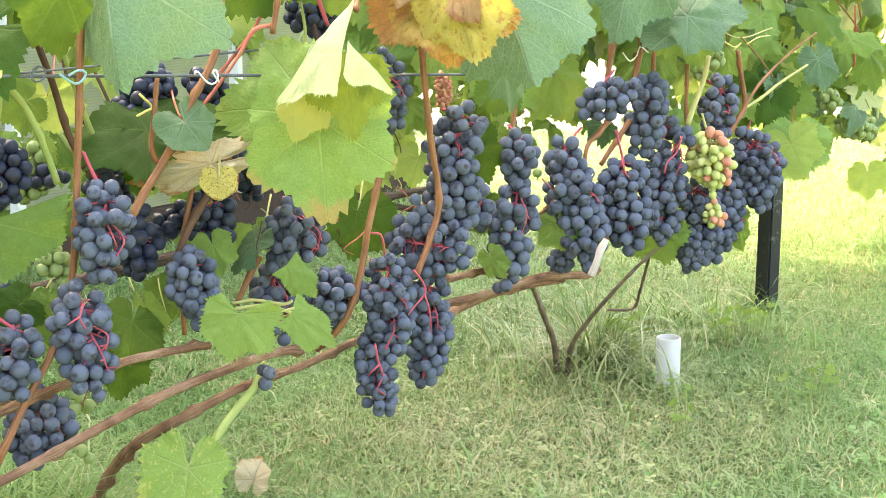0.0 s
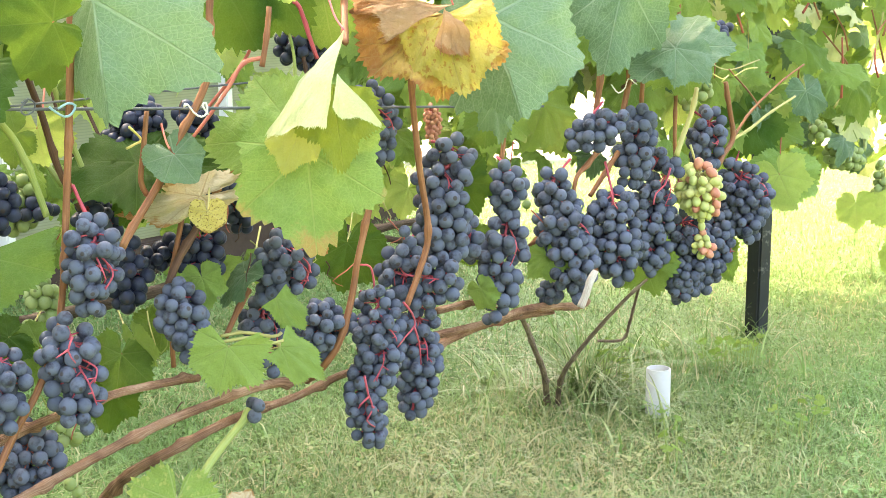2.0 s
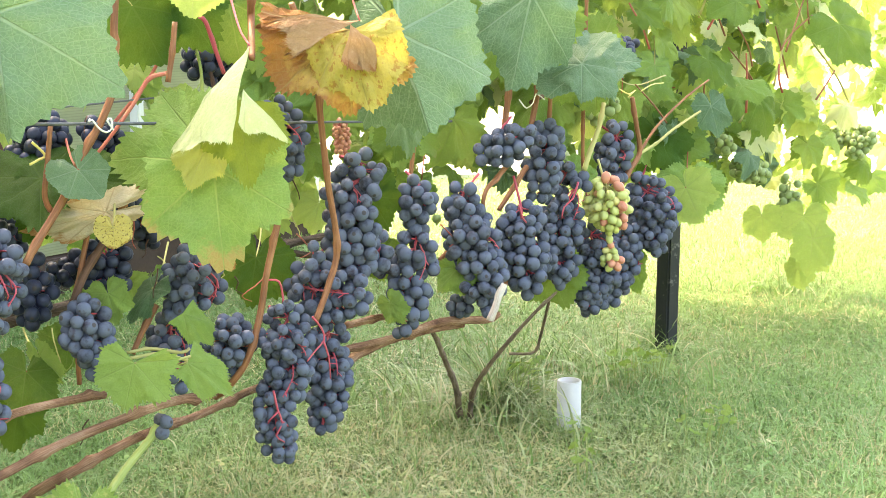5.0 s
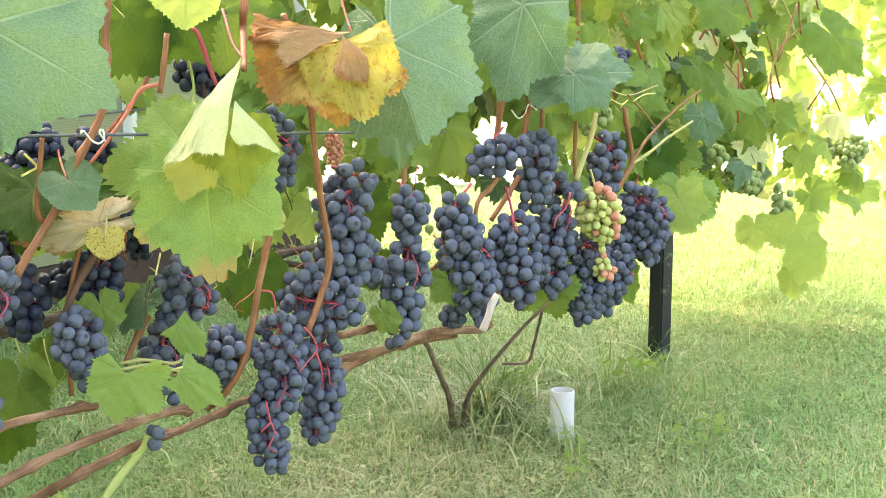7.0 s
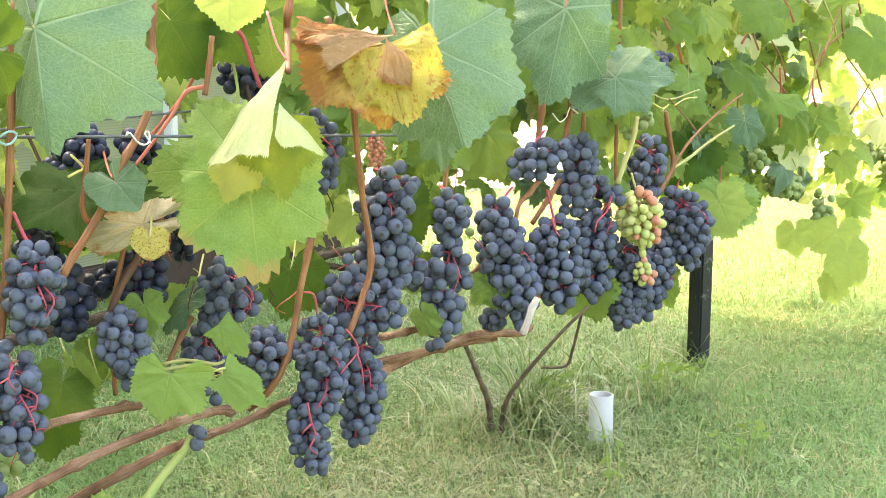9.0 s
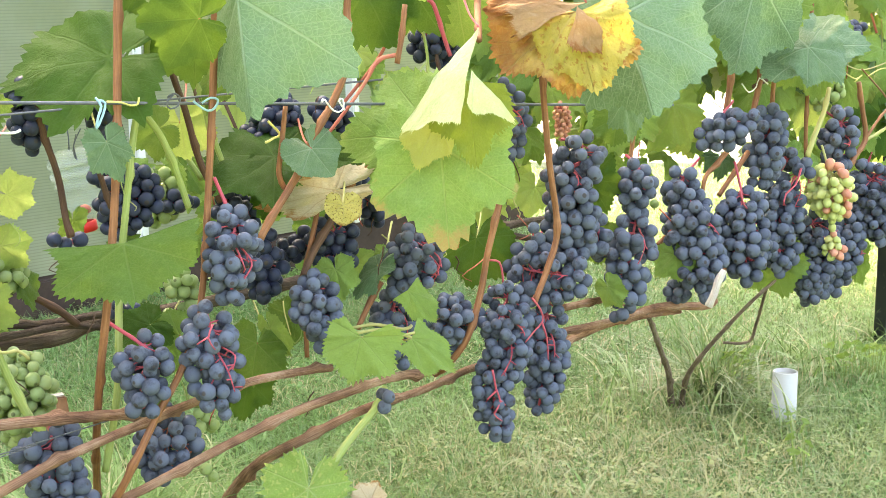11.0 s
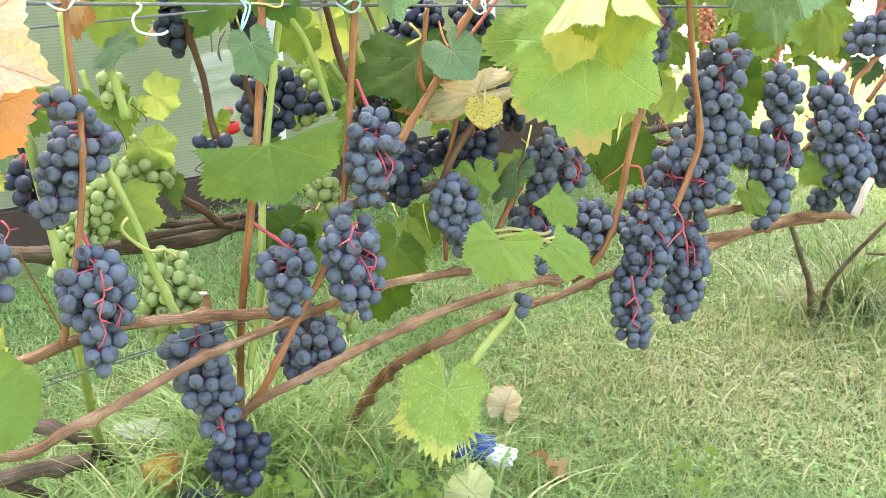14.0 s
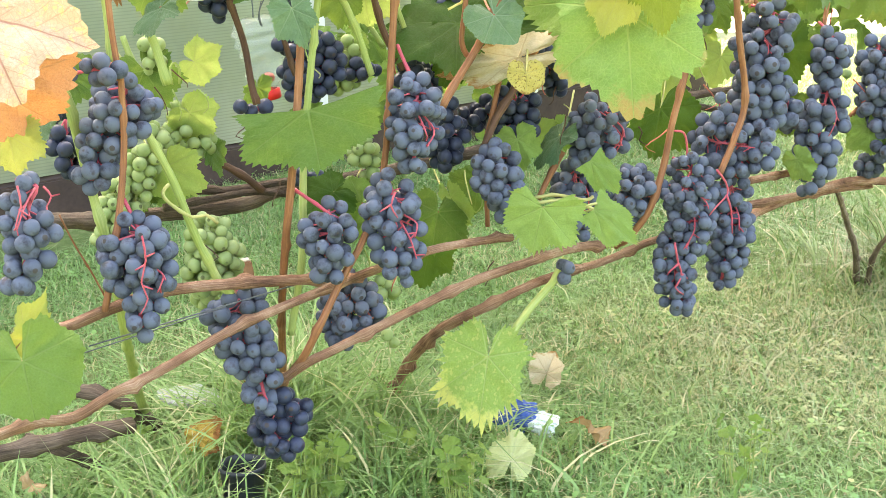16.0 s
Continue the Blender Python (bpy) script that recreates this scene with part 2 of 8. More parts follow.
CANE = bark_material("cane_orange_brown", (0.150, 0.062, 0.030), (0.255, 0.104, 0.046), (0.37, 0.170, 0.078), 0.5, 4, 60, 0.25)
CANE_DARK = bark_material("cane_dark_brown", (0.05, 0.026, 0.016), (0.10, 0.05, 0.03), (0.16, 0.08, 0.045), 0.6, 7, 40, 0.3)
WOOD = bark_material("vine_wood_pinkish_brown", (0.080, 0.036, 0.021), (0.295, 0.152, 0.090), (0.54, 0.35, 0.235), 0.8, 14, 75, 1.0)
WOOD_DARK = bark_material("vine_wood_dark", (0.045, 0.030, 0.020), (0.11, 0.075, 0.052), (0.22, 0.16, 0.115), 0.9, 10, 55, 1.0)
WOOD_PALE = bark_material("vine_wood_bleached", (0.30, 0.24, 0.18), (0.52, 0.45, 0.38), (0.68, 0.62, 0.54), 0.85, 10, 55, 0.6)
WOOD_GREY = bark_material("vine_wood_grey_brown", (0.085, 0.060, 0.042), (0.21, 0.155, 0.110), (0.38, 0.30, 0.22), 0.85, 10, 60, 0.9)
SHOOT = bark_material("shoot_green", (0.20, 0.27, 0.065), (0.30, 0.36, 0.105), (0.40, 0.43, 0.16), 0.5, 6, 30, 0.2)
PETIOLE = bark_material("petiole_pale", (0.32, 0.33, 0.11), (0.42, 0.39, 0.14), (0.44, 0.29, 0.13), 0.5, 6, 30, 0.15)
STEM_PINK = bark_material("grape_stalk_crimson", (0.34, 0.045, 0.070), (0.46, 0.075, 0.10), (0.52, 0.14, 0.14), 0.5, 6, 30, 0.15)
STEM_RUST = bark_material("grape_stalk_rust", (0.30, 0.06, 0.04), (0.42, 0.10, 0.07), (0.5, 0.2, 0.1), 0.5, 6, 30, 0.15)


def plain(name, color, rough=0.6, metal=0.0, vary=0.25, scale=30.0, bump=0.15, spec=0.4):
    n = Nodes(name)
    m = n.math("ADD", n.math("MULTIPLY", n.noise(scale, 5.0), 0.7), n.math("MULTIPLY", n.noise(scale * 9, 3.0), 0.3))
    dark = tuple(x * (1 - vary) for x in color)
    lite = tuple(min(1.0, x * (1 + vary)) for x in color)
    n.set(n.ramp(m, (0.3, dark), (0.7, lite)), rough, metal, spec)
    n.bump(n.noise(scale * 5, 4.0), bump, 0.001)
    return n.mat


WIRE = plain("galvanised_wire", (0.12, 0.125, 0.13), 0.6, 0.2, 0.3, 60)
TIE_WHITE = plain("white_coated_wire", (0.78, 0.76, 0.70), 0.45, 0.0, 0.1)
TIE_BLUE = plain("pale_blue_coated_wire", (0.30, 0.50, 0.56), 0.45, 0.0, 0.15)
TIE_YELLOW = plain("yellow_coated_wire", (0.62, 0.55, 0.16), 0.45, 0.0, 0.15)
PVC = plain("white_pvc", (0.52, 0.505, 0.475), 0.45, 0.0, 0.10, 14, 0.05)
POT = plain("black_plastic", (0.030, 0.034, 0.040), 0.45, 0.0, 0.35, 20)
BAG_BLUE = plain("blue_foil", (0.030, 0.075, 0.27), 0.3, 0.0, 0.5, 40)
BAG_WHITE = plain("white_film", (0.72, 0.76, 0.74), 0.4, 0.0, 0.15, 25)
WOOD_STAKE = plain("weathered_board", (0.30, 0.14, 0.075), 0.8, 0.0, 0.5, 18, 0.5)
STAKE_END = plain("grey_sawn_end", (0.42, 0.36, 0.30), 0.85, 0.0, 0.3, 40, 0.4)
CAP_RED = plain("red_plastic", (0.66, 0.02, 0.015), 0.35, 0.0, 0.12, 20, 0.02)


def post_material():
    n = Nodes("black_painted_steel_flaking")
    big = n.noise(16.0, 6.0, rough=0.72)
    fl = n.math("MULTIPLY", n.step(big, 0.56, 0.62), 0.6)
    n.set(n.mix(fl, n.mix(n.noise(9.0, 3.0), c4(0.011, 0.012, 0.013), c4(0.030, 0.032, 0.033)), c4(0.20, 0.19, 0.17)), 0.5, spec=0.4)
    n.bump(big, 0.3, 0.001)
    return n.mat


POST_PAINT = post_material()


def polycarbonate():
    """Ribbed twin-wall sheet: fine level ribs, slightly dirty, lets light through."""
    n = Nodes("twin_wall_polycarbonate")
    sep = n.node("ShaderNodeSeparateXYZ")
    n.link(n.coord(), sep.inputs[0])
    rib = n.math("PINGPONG", sep.outputs[2], 0.0034)
    line = n.math("SUBTRACT", 1.0, n.step(rib, 0.0003, 0.0016), clamp=True)
    dirt = n.noise(2.2, 6.0, rough=0.7)
    col = n.ramp(dirt, (0.32, (0.28, 0.305, 0.18)), (0.56, (0.38, 0.40, 0.265)), (0.75, (0.47, 0.48, 0.35)))
    col = n.mix(n.math("MULTIPLY", line, 0.42), col, c4(0.19, 0.21, 0.14))
    n.set(col, 0.35, spec=0.4)
    n.bump(rib, 0.25, 0.002)
    return n.translucent(c4(0.34, 0.37, 0.23), 0.22).mat


SHEET = polycarbonate()
FRAME_WHITE = plain("white_painted_frame", (0.80, 0.80, 0.78), 0.45, 0.0, 0.06, 10, 0.05)
BOARD = plain("brown_base_board", (0.065, 0.040, 0.033), 0.75, 0.0, 0.35, 14, 0.4)


def clear_plastic():
    n = Nodes("clear_bottle_plastic")
    n.set((0.62, 0.70, 0.62), 0.18, spec=0.8)
    n.bsdf.inputs["Alpha"].default_value = 0.15
    n.bsdf.inputs["Roughness"].default_value = 0.12
    return n.mat


PLASTIC = clear_plastic()


def soil_material():
    n = Nodes("lawn_soil")
    a = n.noise(2.0, 6.0, rough=0.7)
    b = n.noise(45.0, 5.0, rough=0.7)
    col = n.ramp(n.math("ADD", n.math("MULTIPLY", a, 0.45), n.math("MULTIPLY", b, 0.55)), (0.35, (0.085, 0.130, 0.040)), (0.52, (0.165, 0.215, 0.075)), (0.68, (0.30, 0.28, 0.14)))
    n.set(col, 0.95, spec=0.1)
    n.bump(b, 0.8, 0.02)
    return n.mat


SOIL = soil_material()


WORN = (0.16, 2.04, 0)      # the middle of a worn, straw-coloured patch of the lawn


def grass_material(name, a, b, straw, share):
    n = Nodes(name)
    r = n.island()
    patch = n.noise(1.6, 4.0)
    col = n.mix(n.math("ADD", n.math("MULTIPLY", r, 0.6), n.math("MULTIPLY", n.step(patch, 0.35, 0.65), 0.4)), c4(*a), c4(*b))
    r2 = n.math("FRACT", n.math("MULTIPLY", r, 17.3))
    dry = n.math("MULTIPLY", n.step(n.math("ADD", r2, n.math("MULTIPLY", n.noise(3.4, 4.0, rough=0.65), 0.9)), 1.42 - share, 1.47 - share), 0.9)
    worn = n.node("ShaderNodeVectorMath")
    worn.operation = "DISTANCE"
    n.link(n.coord(), worn.inputs[0])
    worn.inputs[1].default_value = WORN
    bare = n.math("MULTIPLY", n.math("SUBTRACT", 1.0, n.step(n.math("ADD", worn.outputs["Value"], n.math("MULTIPLY", n.noise(7.0, 4.0), 0.5)), 0.32, 0.85)), n.step(r2, 0.15, 0.45))
    dry = n.math("MAXIMUM", dry, n.math("MULTIPLY", bare, 0.75))
    col = n.mix(dry, col, c4(*straw))
    n.set(col, 0.42, spec=0.35)
    return n.translucent(n.mix(0.35, col, c4(0.26, 0.40, 0.07)), 0.3).mat


GRASS = grass_material("grass_blades", (0.110, 0.215, 0.060), (0.330, 0.490, 0.176), (0.62, 0.50, 0.27), 0.14)
GRASS_LONG = grass_material("long_grass_blades", (0.128, 0.248, 0.066), (0.350, 0.480, 0.178), (0.64, 0.56, 0.33), 0.13)
GRASS_TUFT = grass_material("dark_grass_tufts", (0.070, 0.160, 0.036), (0.235, 0.365, 0.105), (0.60, 0.52, 0.30), 0.10)
GRASS_WISP = grass_material("pale_grass_wisps", (0.150, 0.275, 0.090), (0.360, 0.500, 0.205), (0.62, 0.54, 0.32), 0.12)
GRASS_CLOVER = grass_material("clover_leaves", (0.125, 0.255, 0.066), (0.265, 0.440, 0.135), (0.56, 0.50, 0.24), 0.04)
WEED = leaf_material("weed_leaf", (0.24, 0.39, 0.085), (0.36, 0.49, 0.12), (0.4, 0.5, 0.2), (0.35, 0.5, 0.07), rough=0.55, thin=0.35)
CONCRETE = plain("pale_concrete", (0.62, 0.60, 0.56), 0.9, 0.0, 0.18, 3, 0.3)

# ---- builders ----


def mesh_from(bm, name, mat, smooth=True):
    me = bpy.data.meshes.new(name)
    bm.to_mesh(me)
    bm.free()
    me.materials.append(mat)
    if smooth:
        me.shade_smooth()
    return me


def part(name, bm, material, parent=None, label="", smooth=True):
    """One bmesh (or a ready mesh) as one object under a thing or a part."""
    me = bm if isinstance(bm, bpy.types.Mesh) else mesh_from(bm, name, material, smooth)
    ob = new(name, me)
    ob.parent = parent
    if label:
        ob["label"] = label
    return ob


def thing(name, label, category, at=(0, 0, 0), group="", kind=""):
    ob = new(name)
    ob.location = at
    ob.empty_display_size = 0.02
    return tagged(ob, label, category, group, kind)


def box(bm, lo, hi, bevel=0.0):
    made = bmesh.ops.create_cube(bm, size=1.0)["verts"]
    for v in made:
        v.co = Vector([lo[i] + (v.co[i] + 0.5) * (hi[i] - lo[i]) for i in range(3)])
    if bevel:
        edges = list({e for v in made for e in v.link_edges})
        bmesh.ops.bevel(bm, geom=edges, offset=bevel, segments=2, affect="EDGES")
    return bm


def spline(points, step=0.012):
    """Catmull-Rom points (x, y, z, r), close together."""
    pts = [Vector(p) for p in points]
    pts = [pts[0] * 2 - pts[1]] + pts + [pts[-1] * 2 - pts[-2]]
    out = []
    for a, b, c, d in zip(pts, pts[1:], pts[2:], pts[3:]):
        n = max(2, int((c - b).to_3d().length / step))
        for i in range(n):
            s = i / n
            out.append(0.5 * (2 * b + (c - a) * s + (2 * a - 5 * b + 4 * c - d) * s * s + (3 * b - a - 3 * c + d) * s ** 3))
    out.append(pts[-2])
    return out


def tube(points, origin, sides=10, rough=0.0, knots=0.0, seed=1, step=0.012, cap=True):
    """A tapered, slightly knotty stem along (x, y, z, r) points, with UVs round and along it."""
    rng = random.Random(seed)
    line = spline(points, min(step, 0.006) if knots else step)
    bm = bmesh.new()
    uvl = bm.loops.layers.uv.new("UVMap")
    o = Vector(origin)
    rings, dist, length = [], [], 0.0
    nodes, at = [], rng.uniform(0.02, 0.06)
    total = sum((b.to_3d() - a.to_3d()).length for a, b in zip(line, line[1:]))
    while at < total:
        nodes.append(at)
        at += rng.uniform(0.07, 0.13)
    up = Vector((0.31, 0.2, 0.93))
    ph = [rng.uniform(0, 6.28) for _ in range(4)]
    for i, p in enumerate(line):
        a, b = line[max(0, i - 1)].to_3d(), line[min(len(line) - 1, i + 1)].to_3d()
        if i:
            length += (p.to_3d() - line[i - 1].to_3d()).length
        d = (b - a).normalized()
        side = d.cross(up)
        if side.length < 0.05:
            side = d.cross(Vector((1, 0, 0)))
        side.normalize()
        other = d.cross(side)
        up = other if other.dot(up) > 0 else -other
        r = max(p[3], 0.0004)
        if knots:
            swell = sum(math.exp(-((length - k) / (0.75 * p[3] + 0.003)) ** 2) for k in nodes)
            r *= 1 + knots * swell
            lump = int(length * 9)
            p = p + Vector((*((side * math.cos(lump * 2.4 + ph[2]) + other * math.sin(lump * 2.4 + ph[2])) * r * 0.35 * min(1.0, knots * 2) * swell), 0))
        ring = []
        for k in range(sides):
            an = 6.28318 * k / sides
            rr = r * (1 + rough * (math.sin(3 * an + ph[0] + length * 20) * 0.5 + math.sin(5 * an + ph[1] - length * 33) * 0.3 + rng.uniform(-0.4, 0.4)))
            ring.append(bm.verts.new(p.to_3d() - o + (side * math.cos(an) + other * math.sin(an)) * rr))
        rings.append(ring)
        dist.append(length)
    for i, (a, b) in enumerate(zip(rings, rings[1:])):
        for k in range(sides):
            j = (k + 1) % sides
            f = bm.faces.new((a[k], a[j], b[j], b[k]))
            for lp, (x, y) in zip(f.loops, ((k, i), (k + 1, i), (k + 1, i + 1), (k, i + 1))):
                lp[uvl].uv = (x / sides, dist[y])
    if cap:
        bm.faces.new(rings[0][::-1])
        bm.faces.new(rings[-1])
    return bm


VEIN_PITCH = radians(52.5)
LOBES = ((0, 1.0), (13, 0.90), (26, 0.80), (40, 0.86), (52, 0.93), (66, 0.80), (80, 0.70), (93, 0.74), (106, 0.76), (122, 0.64), (140, 0.60), (156, 0.50), (170, 0.33), (180, 0.06))


def leaf_mesh(name, mat, seed, width=1.0, fold=0.0, cup=0.15, wave=0.05, round_leaf=False, curl=0.0, rings=11, arc=168, teeth=44, jag=0.8, halves=(0, 0), quilt=0.03, crumple=0.0):
    """A lobed, toothed vine leaf of length 1 along +x from its stalk, upper side +z."""
    rng = random.Random(seed)
    ph = [rng.uniform(0, 6.28) for _ in range(6)]
    asym = rng.uniform(-0.09, 0.09)
    bm = bmesh.new()
    uvl = bm.loops.layers.uv.new("UVMap")
    count = teeth * 4
    lo, hi = arc if isinstance(arc, tuple) else (-arc, arc)
    angles = [radians(lo + (hi - lo) * i / count) for i in range(count + 1)]
    amp = [rng.choice((0.35, 0.6, 0.8, 1.0, 1.5)) * rng.uniform(0.8, 1.2) for _ in range(teeth + 2)]

    def rim(i, a):
        deg = abs(math.degrees(a))
        for (a0, r0), (a1, r1) in zip(LOBES, LOBES[1:]):
            if a0 <= deg <= a1:
                s = (deg - a0) / (a1 - a0)
                s = s * s * (3 - 2 * s)
                r = r0 + (r1 - r0) * s
                break
        full = 0.72 * r ** (0.25 if deg < 150 else 0.45) * (1.0 + 0.12 * max(0.0, 1 - deg / 45))
        r += (full - r) * float(round_leaf)
        tooth = (1 - abs((i % 4) - 2) / 2) * 0.10 * jag * amp[i // 4] * (1 - 0.4 * float(round_leaf))
        r *= 1 + asym * math.sin(a) + 0.05 * math.sin(2.3 * a + ph[0]) + 0.035 * math.sin(5.7 * a + ph[5])
        return r * (0.95 + tooth)

    grid, flat = [], []
    for j in range(1, rings + 1):
        s = j / rings
        row, uvs = [], []
        for i, a in enumerate(angles):
            full = rim(i, a)
            if j < rings:
                full = full + (rim(i + (2 - i % 4), a) - full) * 0.5 * (1 - s)
            r = full * s
            x, y = r * math.cos(a), r * math.sin(a) * width
            z = -cup * r * r
            z += wave * r * (math.sin(5 * a + ph[1]) + 0.6 * math.sin(9 * a + ph[2])) * s
            z += 0.030 * math.sin(7 * x + ph[3]) * math.sin(6 * y + ph[4])
            z += 0.010 * math.sin(19 * x + ph[2]) * math.sin(17 * y + ph[0]) + 0.006 * math.sin(31 * x + 11 * y + ph[1])
            z += abs(y) * math.tan(radians(fold))
            k = (a + 4.5 * VEIN_PITCH) % VEIN_PITCH - VEIN_PITCH / 2
            z += quilt * r * (1 - math.cos(6.28318 * k / VEIN_PITCH)) * (0.7 + 0.3 * math.sin(23 * r))
            if crumple:
                q = Vector((x * 2.6 + ph[0], y * 2.6 + ph[1], 0))
                z += crumple * (noise.noise(q) + 0.6 * abs(noise.noise(q * 2.3)) - 0.35 * abs(noise.noise(q * 4.6)))
            bend = radians(halves[0] if y < 0 else halves[1])
            z -= abs(y) * math.sin(bend)
            y *= math.cos(bend)
            if curl:
                t = max(0.0, x - 0.1)
                z -= curl * t * t
            row.append(bm.verts.new((x, y, z)))
            uvs.append((r * math.cos(a), r * math.sin(a)))
        grid.append(row)
        flat.append(uvs)
    centre = bm.verts.new((0, 0, 0))
    for i in range(count):
        f = bm.faces.new((centre, grid[0][i], grid[0][i + 1]))
        for lp, c in zip(f.loops, ((0, 0), flat[0][i], flat[0][i + 1])):
            lp[uvl].uv = c
    for j in range(rings - 1):
        for i in range(count):
            f = bm.faces.new((grid[j][i], grid[j + 1][i], grid[j + 1][i + 1], grid[j][i + 1]))
            for lp, c in zip(f.loops, (flat[j][i], flat[j + 1][i], flat[j + 1][i + 1], flat[j][i + 1])):
                lp[uvl].uv = c
    return mesh_from(bm, name, mat)


def leaf(parent, at, turn, size, look_key, seed=1, width=1.0, fold=0.0, cup=0.15, wave=0.05, round_leaf=False, curl=0.0, stalk=None, stalk_mat=None, stalk_r=0.0010, label="", name="leaf", arc=168, jag=0.8):
    """One leaf with a mesh of its own; stalk: the end of its stalk, in the world."""
    me = leaf_mesh(name, LEAF[look_key], seed, width, fold, cup, wave, round_leaf, curl, arc=arc, jag=jag)
    ob = part(name, me, None, parent, label)
    base = parent.location if parent else Vector((0, 0, 0))
    ob.location = Vector(at) - base
    ob.rotation_euler = Euler([radians(a) for a in turn])
    ob.scale = (size, size, size)
    if stalk:
        a, b = Vector(at), Vector(stalk)
        mid = (a + b) / 2 + Vector((0, 0, -0.08 * (a - b).length))
        st = part("petiole", tube([(*a, stalk_r), (*mid, stalk_r), (*b, stalk_r * 1.3)], base, 6, step=0.01, seed=seed), stalk_mat or PETIOLE, ob)
        st.matrix_parent_inverse = ob.matrix_basis.inverted()
    return ob


def leaf_to(at, tip, facing, look_key, seed, stalk=None, stalk_mat=None, label="", **shape):
    """A leaf of the vine from its stalk at one point to its tip at another, its upper side turned to a direction."""
    a, x = Vector(at), Vector(tip) - Vector(at)
    z = Vector(facing) - x * (Vector(facing).dot(x) / x.length_squared)
    z.normalize()
    ux = x.normalized()
    m = Matrix((ux, z.cross(ux), z)).transposed()
    ob = part("leaf", leaf_mesh("leaf", LEAF[look_key], seed, **shape), None, vine, label)
    ob.location, ob.scale = a - vine.location, (x.length,) * 3
    ob.rotation_euler = m.to_euler()
    if stalk:
        b = Vector(stalk)
        mid = (a + b) / 2 + Vector((0, 0, -0.06 * (a - b).length))
        st = part("petiole", tube([(*a, 0.0011), (*mid, 0.0012), (*b, 0.0016)], vine.location, 6, step=0.01, seed=seed), stalk_mat or PETIOLE, ob)
        st.matrix_parent_inverse = ob.matrix_basis.inverted()
    return ob


FILL = {}


def fill_leaf(parent, at, turn, size, look_key, seed):
    """A leaf of the canopy, on one of a few shared meshes."""
    k = (look_key, seed % 7)
    if k not in FILL:
        rng = random.Random(sum(map(ord, look_key)) + seed % 7)
        FILL[k] = leaf_mesh("leaf", LEAF[look_key], 500 + sum(map(ord, look_key)) + seed % 7, rng.uniform(0.85, 1.15), rng.uniform(-6, 10), rng.uniform(0.05, 0.5), rng.uniform(0.05, 0.13), rings=5, curl=rng.uniform(0, 0.6), teeth=24, jag=1.3, halves=(rng.uniform(-30, 55), rng.uniform(-30, 55)), quilt=0.05, crumple=0.10)
    ob = new("leaf", FILL[k])
    ob.parent = parent
    ob.location = Vector(at) - parent.location
    ob.rotation_euler = Euler([radians(a) for a in turn])
    ob.scale = (size, size, size)
    return ob


BERRY_MESH = {}


def berry_mesh(mat, kind=0, oval=1.0):
    key = (mat.name, kind, oval)
    if key not in BERRY_MESH:
        bm = bmesh.new()
        bmesh.ops.create_uvsphere(bm, u_segments=18, v_segments=11, radius=0.0075)
        rng = random.Random(kind + 3)
        a = [rng.uniform(0, 6.28) for _ in range(3)]
        for v in bm.verts:
            n = v.co.normalized()
            v.co *= 1 + 0.018 * math.sin(3 * n.x + a[0]) + 0.018 * math.sin(3 * n.y + a[1]) + 0.012 * math.sin(4 * n.z + a[2])
            v.co.z *= oval
            if kind == 5:
                v.co *= 1 - 0.10 * abs(math.sin(5 * n.x + a[0]) * math.sin(4 * n.z + a[1]))
        BERRY_MESH[key] = mesh_from(bm, "berry", mat)
    return BERRY_MESH[key]


def pack(line, berry, tight, rng):
    """Places for berries: thrown at random into the envelope of the line, then pushed apart until they only touch."""
    thrown = []
    for _ in range(5000):
        s = line[rng.randrange(len(line))]
        d = Vector((rng.gauss(0, 1), rng.gauss(0, 1), rng.gauss(0, 1))).normalized()
        q = s.to_3d() + d * max(0.0, 1.04 * s[3] - 0.75 * berry) * rng.random() ** 0.3
        if all((q - p).length > 1.48 * berry for p in thrown):
            thrown.append(q)
    p = np.array([tuple(q) for q in thrown])
    axis = np.array([tuple(s.to_3d()) for s in line])
    rad = np.maximum(1.04 * np.array([s[3] for s in line]) - berry * 0.75, berry * 0.2)
    g = np.array([rng.uniform(0.86, 1.08) for _ in thrown])
    for _ in range(30):
        off = p[:, None] - p[None]
        dist = np.sqrt((off ** 2).sum(-1)) + 1e-9
        need = tight * berry * 0.5 * (g[:, None] + g[None]) - dist
        np.fill_diagonal(need, 0)
        p = p + (off / dist[..., None] * (np.maximum(need, 0) * 0.4)[..., None]).sum(1)
        da = p[:, None] - axis[None]
        ra = np.sqrt((da ** 2).sum(-1)) + 1e-9
        k = (ra - rad[None]).argmin(1)
        rows = np.arange(len(p))
        over = np.maximum(ra[rows, k] - rad[k], 0)
        p = p - da[rows, k] / ra[rows, k][:, None] * (over * 0.5)[:, None]
    return [(Vector(q), float(s)) for q, s in zip(p, g)]


def twig(bm, a, e, r0, r1, origin):
    """A three-sided twig from a to e."""
    sd = (e - a).cross(Vector((0.3, 0.5, 0.8)))
    if sd.length < 1e-6:
        return
    sd.normalize()
    ot = (e - a).cross(sd).normalized()
    ring = [[bm.verts.new(p - origin + (sd * math.cos(t) + ot * math.sin(t)) * r) for t in (0, 2.09, 4.19)] for p, r in ((a, r0), (e, r1))]
    for k in range(3):
        bm.faces.new((ring[0][k], ring[0][(k + 1) % 3], ring[1][(k + 1) % 3], ring[1][k]))


